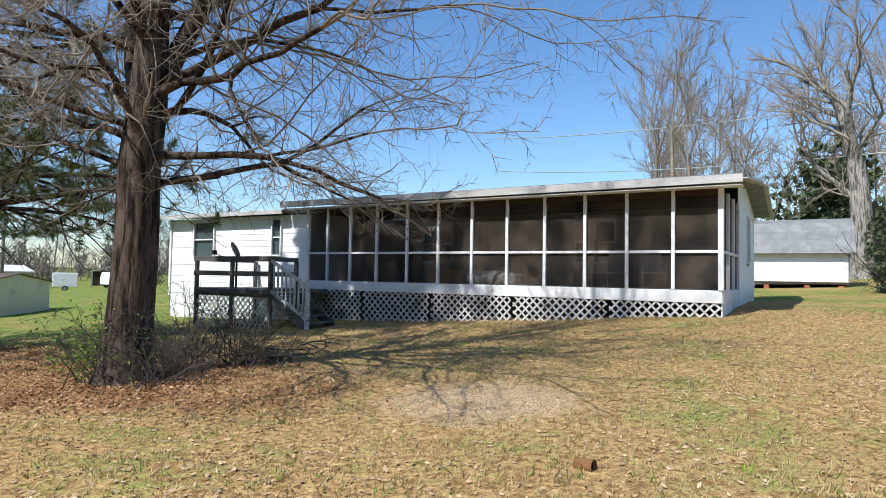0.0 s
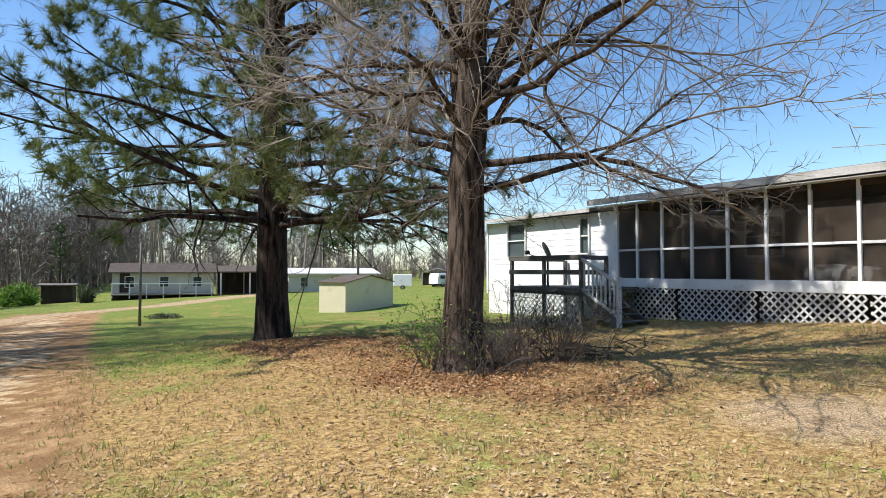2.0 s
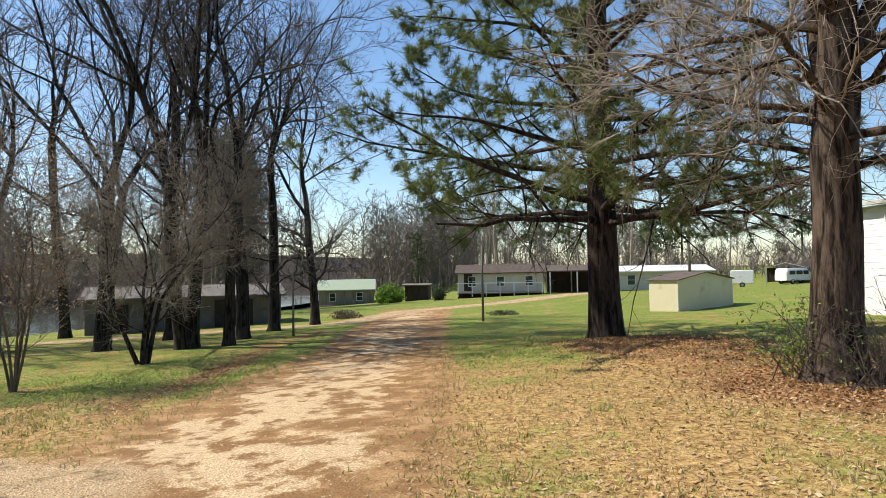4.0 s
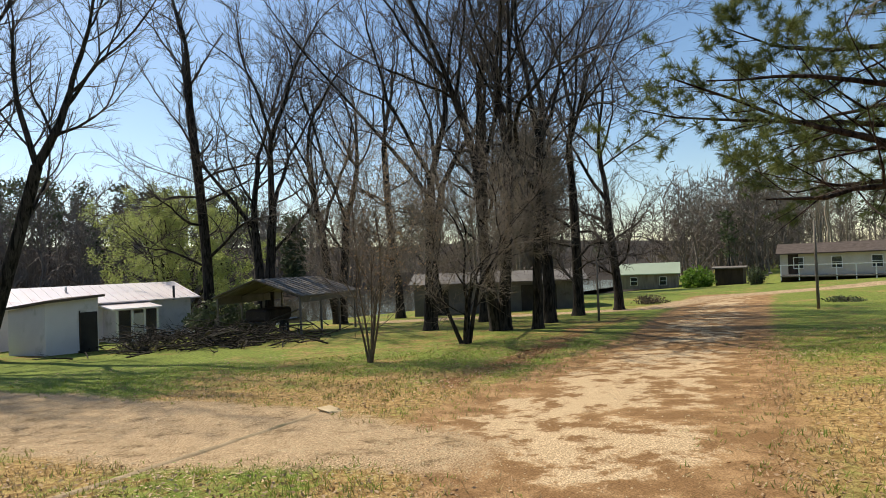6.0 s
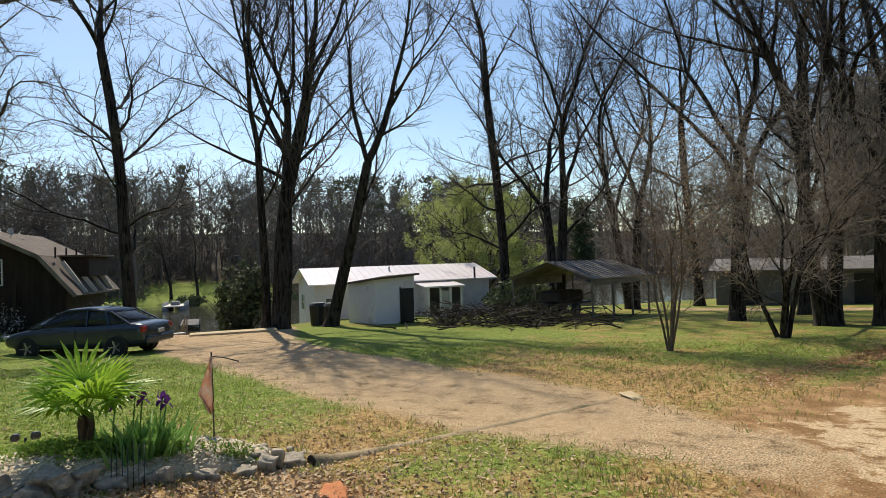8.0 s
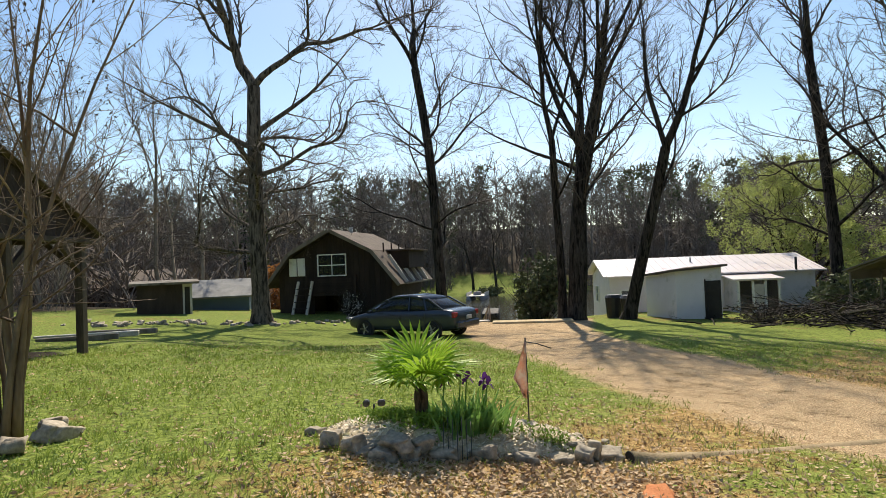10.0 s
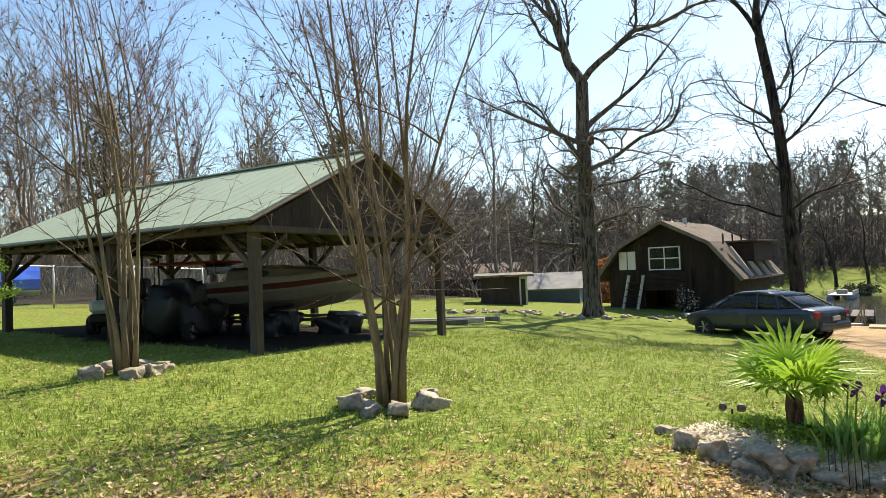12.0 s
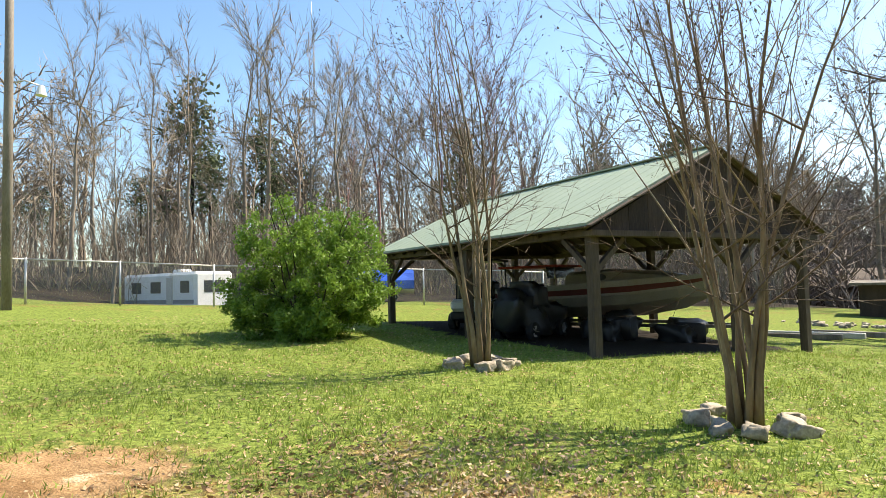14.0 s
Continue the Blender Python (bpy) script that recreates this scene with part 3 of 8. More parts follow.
def build_home():
    home = thing("mobile_home", HOME, "long white mobile home with a screened front porch", "house")
    # carcass
    block("wall_core", (-18.2, 0.06, 0.35), (-11.72, 7.5, 3.3), SIDING, home, 0)
    block("wall_core", (-11.66, 3.06, 0.35), (-0.05, 7.5, 3.3), SIDING, home, 0)
    holes = ((1.25, 2.35, 1.95, 3.2), (5.05, 5.5, 2.0, 3.2))
    lap_siding(home, (-18.25, 0.03), (-11.7, 0.03), 0.72, 3.3, 0.2, SIDING, holes)
    block("skirting", (-18.2, 0.0, -0.4), (-11.75, 0.05, 0.7), WHITE, home, 0.004)
    for f, t, lo, hi in holes:
        sash_window(home, pose(-18.25 + f, 0.0, lo), t - f, hi - lo, WHITE)
    block("corner_trim", (-18.32, -0.03, 0.6), (-18.22, 0.08, 3.32), WHITE, home)
    # end wall towards the shed
    lap_siding(home, (0.0, 3.1), (0.0, 7.55), 1.1, 3.45, 0.2, SIDING, ((2.0, 2.7, 1.95, 3.3),))
    block("skirting", (-0.06, 3.1, 0.2), (0.0, 7.5, 1.1), WHITE, home, 0.004)
    sash_window(home, pose(0.0, 5.1, 1.95, 0, 0, 90), 0.7, 1.35, WHITE)
    block("corner_trim", (-0.06, 2.98, 0.5), (0.03, 3.1, 3.4), WHITE, home)
    # wall behind the porch
    lap_siding(home, (-11.66, 3.05), (-0.05, 3.05), 1.26, 3.35, 0.2, TAN_WALL, ((2.2, 3.4, 1.9, 3.1), (7.4, 8.6, 1.9, 3.1)))
    sash_window(home, pose(-9.46, 3.03, 1.9), 1.2, 1.2, WHITE, 2, 2)
    sash_window(home, pose(-4.26, 3.03, 1.9), 1.2, 1.2, WHITE, 2, 2)
    block("porch_floor", (-11.66, 0.02, 1.14), (-0.02, 3.04, 1.22), GREY_WOOD, home)
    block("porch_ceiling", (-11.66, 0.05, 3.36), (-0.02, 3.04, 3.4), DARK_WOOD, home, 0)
    block("rim_board", (-11.68, -0.03, 1.0), (0.0, 0.02, 1.27), WHITE, home)
    block("rim_board", (-0.02, 0.0, 1.0), (0.02, 3.05, 1.27), WHITE, home)
    block("skirting", (-0.03, 0.03, 0.3), (0.0, 3.08, 1.0), WHITE, home, 0.004)
    # posts, rails and screens of the porch front
    xs = [-0.02, -0.98, -1.98, -2.95, -3.95, -4.95, -5.95, -6.97, -7.98, -9.02, -9.98, -10.85, -11.62]
    for i, x in enumerate(xs):
        w = 0.11 if i in (0, 12) else 0.075
        timber("porch_post", (x, 0, 1.27), (x, 0, 3.42), w, WHITE, home)
        if i:
            block("rail", (x + 0.04, -0.025, 2.06), (xs[i - 1] - 0.05, 0.025, 2.12), WHITE, home, 0.004)
            ob = block("screen", (x + 0.04, 0.028, 1.27), (xs[i - 1] - 0.04, 0.03, 3.3), SCREEN, home, 0)
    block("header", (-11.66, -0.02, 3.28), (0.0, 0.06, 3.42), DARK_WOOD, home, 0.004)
    ys = [0.0, 0.95, 1.95, 2.98]
    for i, y in enumerate(ys):
        if i:
            timber("porch_post", (0, y, 1.27), (0, y, 3.42), 0.075, WHITE, home)
            block("rail", (-0.025, ys[i - 1] + 0.05, 2.06), (0.025, y - 0.04, 2.12), WHITE, home, 0.004)
            block("screen", (-0.03, ys[i - 1] + 0.04, 1.27), (-0.028, y - 0.04, 3.4), SCREEN, home, 0)
    block("end_wall", (-11.72, 0.06, 0.5), (-11.67, 3.05, 3.4), SIDING, home, 0)
    # lattice skirts
    edges = [0.0, -2.4, -4.8, -7.2, -9.5, -11.6]
    for b, a in zip(edges, edges[1:]):
        lattice(home, a + 0.02, b - 0.02, lambda x: at_home(x, 0) - 0.02, 1.0, -0.005)
    # a dark sheet stands for the shade under the porch floor
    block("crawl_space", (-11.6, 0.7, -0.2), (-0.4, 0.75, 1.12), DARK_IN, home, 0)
    # roofs
    bm = bmesh.new()
    prof = [(-0.42, 3.66), (5.2, 4.25), (8.0, 3.62), (8.0, 3.5), (5.2, 4.1), (-0.42, 3.58)]
    ring = [[bm.verts.new((x, y, z)) for y, z in prof] for x in (-12.4, 0.42)]
    for i in range(6):
        j = (i + 1) % 6
        bm.faces.new((ring[0][i], ring[1][i], ring[1][j], ring[0][j]))
    bm.faces.new(ring[0][::-1])
    bm.faces.new(ring[1])
    part("roof", bm, ROOFING, home)
    bm = bmesh.new()
    prof = [(-0.3, 3.42), (3.7, 3.8), (8.0, 3.45), (8.0, 3.34), (3.7, 3.68), (-0.3, 3.34)]
    ring = [[bm.verts.new((x, y, z)) for y, z in prof] for x in (-18.6, -12.45)]
    for i in range(6):
        j = (i + 1) % 6
        bm.faces.new((ring[0][i], ring[1][i], ring[1][j], ring[0][j]))
    bm.faces.new(ring[0][::-1])
    bm.faces.new(ring[1])
    part("roof", bm, ROOFING, home)
    block("fascia", (-12.42, -0.46, 3.47), (0.44, -0.425, 3.64), FASCIA, home, 0.005)
    block("fascia", (-18.6, -0.34, 3.3), (-12.45, -0.3, 3.43), FASCIA, home, 0.005)
    timber("fascia", (0.44, -0.44, 3.55), (0.44, 5.2, 4.14), 0.2, FASCIA, home, 0.03)
    timber("fascia", (0.44, 5.2, 4.14), (0.44, 8.0, 3.52), 0.2, FASCIA, home, 0.03)
    block("soffit", (-12.4, -0.42, 3.42), (0.42, 0.0, 3.44), WHITE, home, 0)
    bm = bmesh.new()
    v = [bm.verts.new(c) for c in ((0.0, 3.05, 3.44), (0.0, 7.55, 3.44), (0.0, 7.55, 3.55), (0.0, 5.2, 4.08), (0.0, 3.05, 3.86))]
    bm.faces.new(v)
    part("gable", bm, SIDING, home)
    pipe("roof_vent", [(-15.2, 2.6, 3.5), (-15.2, 2.6, 3.85)], 0.09, GALV, home)
    pipe("roof_vent", [(-17.6, 3.0, 3.6), (-17.6, 3.0, 3.95)], 0.06, GALV, home)
    return home


def build_deck():
    deck = thing("porch_deck", HOME, "weathered wooden entrance deck with lattice skirt and railing", "deck")
    x0, x1, y0, z = -13.78, -10.78, -2.3, 1.02
    n = 16
    for i in range(n):
        y = y0 + i * 2.26 / n
        block("deck_board", (x0, y, z - 0.03), (x1, y + 2.26 / n - 0.008, z), DECK_WOOD, deck, 0.004)
    for a, b in (((x0, y0), (x1, y0)), ((x0, y0), (x0, -0.02)), ((x1, y0), (x1, -0.02))):
        timber("rim_joist", (*a, z - 0.12), (*b, z - 0.12), 0.18, DECK_WOOD, deck, 0.04)
    for x, y in ((x0, y0), ((x0 + x1) / 2, y0), (x1, y0), (x0, -0.1), (x1, -1.35)):
        timber("deck_post", (x, y, at_home(x, y) - 0.1), (x, y, z + 0.8), 0.095, DECK_WOOD, deck)
    for h in (0.42, 0.82):
        block("railing", (x0 - 0.06, y0 - 0.075, z + h - 0.065), (x1 + 0.06, y0 - 0.04, z + h + 0.065), DECK_WOOD, deck, 0.004)
        block("railing", (x0 - 0.075, y0 - 0.04, z + h - 0.06), (x0 - 0.045, -0.05, z + h + 0.06), DECK_WOOD, deck, 0.004)
        block("railing", (x1 + 0.045, y0 - 0.04, z + h - 0.06), (x1 + 0.075, -1.35, z + h + 0.06), DECK_WOOD, deck, 0.004)
    block("hand_rail", (x0 - 0.08, y0 - 0.08, z + 0.86), (x1 + 0.08, y0 + 0.08, z + 0.9), DECK_WOOD, deck)
    block("rim_board", (x0 - 0.06, y0 - 0.05, z - 0.21), (x1 + 0.06, y0 - 0.022, z - 0.002), DECK_WOOD, deck, 0.004)
    lattice(deck, x0 + 0.05, x1 - 0.05, lambda x: at_home(x, -2.3) - 0.02, z - 0.2, y0 - 0.02)
    # stairs down along the porch front
    n, run = 5, 1.35
    low = at_home(x1 + run, y0)
    for i in range(n):
        h = z - (z - low) * (i + 1) / (n + 1)
        x = x1 + i * run / n
        block("tread", (x, y0 + 0.03, h - 0.035), (x + run / n + 0.03, -1.3, h), DECK_WOOD, deck)
    for y in (y0, -1.3):
        timber("stringer", (x1, y, z - 0.16), (x1 + run, y, low + 0.02), 0.04, DECK_WOOD, deck, 0.24)
    timber("newel_post", (x1 + run, y0 - 0.02, low - 0.1), (x1 + run, y0 - 0.02, low + 1.28), 0.1, WORN_WHITE, deck)
    timber("hand_rail", (x1, y0 - 0.02, z + 0.8), (x1 + run, y0 - 0.02, low + 1.1), 0.05, WORN_WHITE, deck, 0.09)
    timber("hand_rail", (x1, y0 - 0.02, z - 0.02), (x1 + run, y0 - 0.02, low + 0.26), 0.04, WORN_WHITE, deck, 0.08)
    for i in range(1, 9):
        t = i / 9
        x = x1 + run * t
        timber("baluster", (x, y0 - 0.02, z - 0.02 + (low + 0.26 - z) * t), (x, y0 - 0.02, z + 0.8 + (low + 0.3 - z) * t), 0.045, WORN_WHITE, deck)
    return deck


def build_dish():
    dish = thing("satellite_dish", HOME @ pose(-12.35, -2.1, 1.02), "dark satellite dish on a post on the deck", "satellite dish")
    pipe("mast", [(0, 0, 0), (0, 0, 0.75), (0, 0.06, 0.95)], 0.03, BLACK, dish)
    verts, faces = [], []
    for i in range(6):
        for k in range(20):
            r, a = 0.27 * i / 5, k * math.tau / 20
            verts.append((r * math.cos(a) * 0.8, 0.08 - 0.5 * r * r, r * math.sin(a)))
    for i in range(5):
        for k in range(20):
            faces.append((i * 20 + k, i * 20 + (k + 1) % 20, (i + 1) * 20 + (k + 1) % 20, (i + 1) * 20 + k))
    plate = mesh_part("reflector", verts, faces, BLACK, dish, "", True)
    plate.matrix_basis = pose(0, 0, 1.08, -25, 0, 118)
    plate.modifiers.new("thick", "SOLIDIFY").thickness = 0.015
    pipe("feed_arm", [(0, 0, 0.85), (-0.3, -0.3, 0.9), (-0.42, -0.42, 0.98)], 0.015, BLACK, dish)
    bm = bmesh.new()
    box(bm, (-0.48, -0.48, 0.94), (-0.36, -0.36, 1.06), 0.02)
    part("feed_horn", bm, BLACK, dish)


build_home()
build_deck()
build_dish()


def porch_chair(x, y, turn, material, label):
    chair = thing("porch_chair", HOME @ pose(x, y, 1.22, 0, 0, turn), label, "chair", "chairs on the porch")
    block("seat", (-0.26, -0.25, 0.38), (0.26, 0.25, 0.43), material, chair, 0.015)
    block("backrest", (-0.26, 0.22, 0.45), (0.26, 0.27, 0.98), material, chair, 0.015, m=pose(0, 0, 0, -8))
    for sx in (-0.24, 0.24):
        pipe("armrest", [(sx * 1.1, -0.27, 0.0), (sx * 1.1, -0.27, 0.62), (sx * 1.1, 0.28, 0.64)], 0.018, material, chair)
        pipe("leg", [(sx * 1.1, 0.3, 0.0), (sx * 1.1, 0.27, 0.64)], 0.018, material, chair)


porch_chair(-1.7, 1.3, 20, BOAT_WHITE, "white metal lawn chair on the porch floor")
porch_chair(-2.9, 1.6, -25, BOAT_WHITE, "white metal lawn chair on the porch floor")
box_thing = thing("cardboard_box", HOME @ pose(-7.35, 1.0, 1.22), "brown cardboard box on the porch floor", "box")
CARD = surface("cardboard", (0.36, 0.22, 0.11), (0.44, 0.28, 0.15), 3, 40, 0.85, vary=0.05, bump=0.1)
block("carton", (-0.35, -0.25, 0), (0.35, 0.25, 0.46), CARD, box_thing, 0.01)
block("flap", (-0.35, -0.5, 0.44), (0.35, -0.25, 0.46), CARD, box_thing, 0)
SHEET = surface("plastic_sheet", (0.5, 0.5, 0.48), (0.6, 0.6, 0.58), 4, 30, 0.4, vary=0.05, bump=0.3)
pile = thing("lump_heap", HOME @ pose(-5.9, 1.2, 1.22), "grey plastic sheeting over a heap on the porch", "heap")
for i in range(4):
    lump = rough_stone("fold", (0.32 + 0.05 * i, 0.3, 0.2), 40 + i, SHEET, pile)
    lump.matrix_basis = pose(i * 0.36 - 0.55, 0.05 * (-1) ** i, 0.2, 0, 0, i * 35)

# ---- trees ----


class Grower:
    """Grows limbs as tapered tubes: thick ones and fine ones apart, and the twig ends as places for leaves."""

    least, coarse = 0.004, False

    def __init__(self, seed):
        self.rng = np.random.default_rng(seed)
        self.limbs, self.tips, self.cones = {}, [], []

    def add(self, pts, radii, sides, fine=False):
        self.limbs.setdefault((bool(fine), len(pts), sides), []).append((pts, radii))

    def mesh(self, fine):
        """All limbs of one kind as vertices and faces."""
        verts, faces, count = [], [], 0
        for (kind, n, sides), some in self.limbs.items():
            if kind != fine:
                continue
            pts, radii = np.array([p for p, _ in some], float), np.array([r for _, r in some], float)
            way = np.gradient(pts, axis=1)
            way /= np.linalg.norm(way, axis=2)[..., None] + 1e-9
            flat = np.abs(way[:, :, 2]).mean(1) < 0.8
            ref = np.where(flat[:, None, None], np.array([0.0, 0, 1]), np.array([1.0, 0, 0]))
            one = np.cross(way, ref)
            one /= np.linalg.norm(one, axis=2)[..., None] + 1e-9
            two = np.cross(way, one)
            ang = np.arange(sides) * 2 * np.pi / sides
            ring = one[:, :, None] * np.cos(ang)[:, None] + two[:, :, None] * np.sin(ang)[:, None]
            ring = pts[:, :, None] + ring * radii[:, :, None, None]
            k = np.arange(sides)
            k2 = (k + 1) % sides
            i = np.arange(n - 1)[:, None] * sides
            quad = np.stack([i + k, i + k2, i + sides + k2, i + sides + k], -1).reshape(-1, 4)
            faces.append((quad[None] + (np.arange(len(some)) * n * sides)[:, None, None] + count).reshape(-1, 4))
            verts.append(ring.reshape(-1, 3))
            count += ring.shape[0] * n * sides
        if fine and self.cones:
            # the last twigs: slim three-sided cones
            a, b, r = (np.array(c, float) for c in zip(*self.cones))
            way = b - a
            one = np.cross(way, np.where(np.abs(way[:, 2:]) < 0.8 * np.linalg.norm(way, axis=1)[:, None], [(0.0, 0, 1)], [(1.0, 0, 0)]))
            one *= (r / (np.linalg.norm(one, axis=1) + 1e-9))[:, None]
            two = np.cross(way / (np.linalg.norm(way, axis=1)[:, None] + 1e-9), one)
            ring = np.stack([a + one, a - 0.5 * one + 0.87 * two, a - 0.5 * one - 0.87 * two, b], 1).reshape(-1, 3)
            o = np.arange(len(a))[:, None, None] * 4 + count
            tri = (o + np.array([(0, 1, 3), (1, 2, 3), (2, 0, 3)])).reshape(-1, 3)
            quads = np.concatenate(faces) if faces else np.zeros((0, 4), int)
            quads = np.concatenate([quads[:, [0, 1, 2]], quads[:, [0, 2, 3]], tri])
            return np.concatenate(verts + [ring]), quads
        return (np.concatenate(verts), np.concatenate(faces)) if verts else (np.zeros((0, 3)), np.zeros((0, 4), int))

    def limb(self, start, way, length, radius, n, sides, wander, lift, taper=0.25, fine=False):
        turns = self.rng.normal(0, wander, (n, 3))
        turns[:, 2] += lift / n
        d, here, pts = np.array(way, float), np.array(start, float), [np.array(start, float)]
        d /= math.sqrt(d @ d)
        for i in range(n):
            d = d + turns[i]
            d /= math.sqrt(d @ d)
            here = here + d * (length / n)
            pts.append(here)
        pts = np.array(pts)
        radii = radius * (1 - (1 - taper) * np.linspace(0, 1, n + 1) ** 0.8)
        self.add(pts, radii, sides, fine)
        return pts, radii

    def side_way(self, d, angle, turn):
        """A direction at an angle from d, turned round it."""
        x, y, z = d / math.sqrt(d @ d)
        if abs(z) < 0.9:
            k = 1 / math.hypot(x, y)
            a = (y * k, -x * k, 0.0)
        else:
            k = 1 / math.hypot(y, z)
            a = (0.0, z * k, -y * k)
        b = (y * a[2] - z * a[1], z * a[0] - x * a[2], x * a[1] - y * a[0])
        c, s = math.cos(angle), math.sin(angle)
        p, q = s * math.cos(turn), s * math.sin(turn)
        return np.array((x * c + a[0] * p + b[0] * q, y * c + a[1] * p + b[1] * q, z * c + a[2] * p + b[2] * q))

    def spread(self, pts, radii, level, plan):
        """Side limbs from a limb, by the plan's rows: count, first place, angle, length, thinness, wander, lift, points, sides, fine."""
        if level >= len(plan):
            self.tips.append(pts)
            return
        count, first, angle, length, thin, wander, lift, n, sides, fine = plan[level]
        steps = np.diff(pts, axis=0)
        long = np.sqrt((steps * steps).sum(1)).sum()
        dice = self.rng.random((count, 5))
        turn = dice[0, 4] * 6.28
        for i in range(count):
            t = first + (1 - first) * (i + 0.1 + 0.8 * dice[i, 0]) / count
            k = t * (len(pts) - 1)
            j = min(int(k), len(pts) - 2)
            here = pts[j] + steps[j] * (k - j)
            r = radii[j] + (radii[j + 1] - radii[j]) * (k - j)
            turn += 2.4 + (dice[i, 4] - 0.5) * 1.4
            way = self.side_way(steps[j], angle * (0.7 + 0.6 * dice[i, 1]), turn)
            size = long * length * (1.15 - 0.65 * t) * (0.7 + 0.6 * dice[i, 2])
            if n == 1:
                end = here + way * size + np.array((0, 0, lift * size))
                self.cones.append((here, end, max(r * thin, self.least)))
                self.tips.append(np.array((here, end)))
                continue
            p, q = self.limb(here, way, size, max(r * thin * (0.8 + 0.3 * dice[i, 3]), self.least), n, sides, wander, lift, fine=fine)
            self.spread(p, q, level + 1, plan)


    def fork(self, here, way, r, long, depth, crook, lift, twigs):
        """A limb that divides again and again, with side shoots, and ends in twigs."""
        thick = depth > 1
        n, sides = (3, 3) if self.coarse else (5 if thick else 4, 7 if depth > 3 else 5 if thick else 3)
        pts, radii = self.limb(here, way, long, r, n, sides, crook * (1.0 if thick else 1.3), lift * 0.6, 0.68, not thick)
        if depth <= 2:
            self.spread(pts, radii, 0, twigs)
        if depth == 0:
            return
        d = pts[-1] - pts[-2]
        turn = self.rng.uniform(0, 6.28)
        for k in range(2 if depth < 5 else 1):
            j = int(self.rng.integers(1, len(pts) - 1))
            side = self.side_way(pts[j + 1] - pts[j], self.rng.uniform(0.5, 0.95), turn + 1.6 + 3.1 * k)
            if depth >= 2:
                self.fork(pts[j], side, radii[j] * self.rng.uniform(0.35, 0.5), long * self.rng.uniform(0.6, 0.95), depth - 2, crook * 1.15, lift, twigs)
        self.fork(pts[-1], self.side_way(d, self.rng.uniform(0.1, 0.35), turn), radii[-1] * 0.88, long * self.rng.uniform(0.76, 0.92), depth - 1, crook, lift, twigs)
        if depth == 4:
            self.fork(pts[-2], self.side_way(d, self.rng.uniform(0.3, 0.55), turn + 1.57), radii[-1] * self.rng.uniform(0.5, 0.65), long * self.rng.uniform(0.75, 0.95), depth - 1, crook, lift, twigs)
        self.fork(pts[-1], self.side_way(d, self.rng.uniform(0.35, 0.7), turn + 3.14), radii[-1] * self.rng.uniform(0.5, 0.75), long * self.rng.uniform(0.62, 0.85), depth - 1, crook, lift, twigs)


def tree_parts(g, parent, wood, twigs, label=""):
    quick_mesh("trunk", *g.mesh(False), wood, parent, label, True)
    verts, faces = g.mesh(True)
    if len(verts):
        quick_mesh("crown", verts, faces, twigs, parent)


def flare(pts, radii, much=1.7):
    radii = radii.copy()
    radii[0] *= much
    radii[1] *= 1.0 + (much - 1) * 0.25
    return radii


SHOOTS = ((5, 0.08, 0.65, 0.6, 0.55, 0.2, 0.3, 2, 3, True), (4, 0.1, 0.65, 0.6, 0.8, 0.0, 0.1, 1, 3, True))
SPARSE = ((5, 0.08, 0.65, 0.6, 0.55, 0.2, 0.3, 2, 3, True), (3, 0.1, 0.65, 0.6, 0.8, 0.0, 0.1, 1, 3, True))


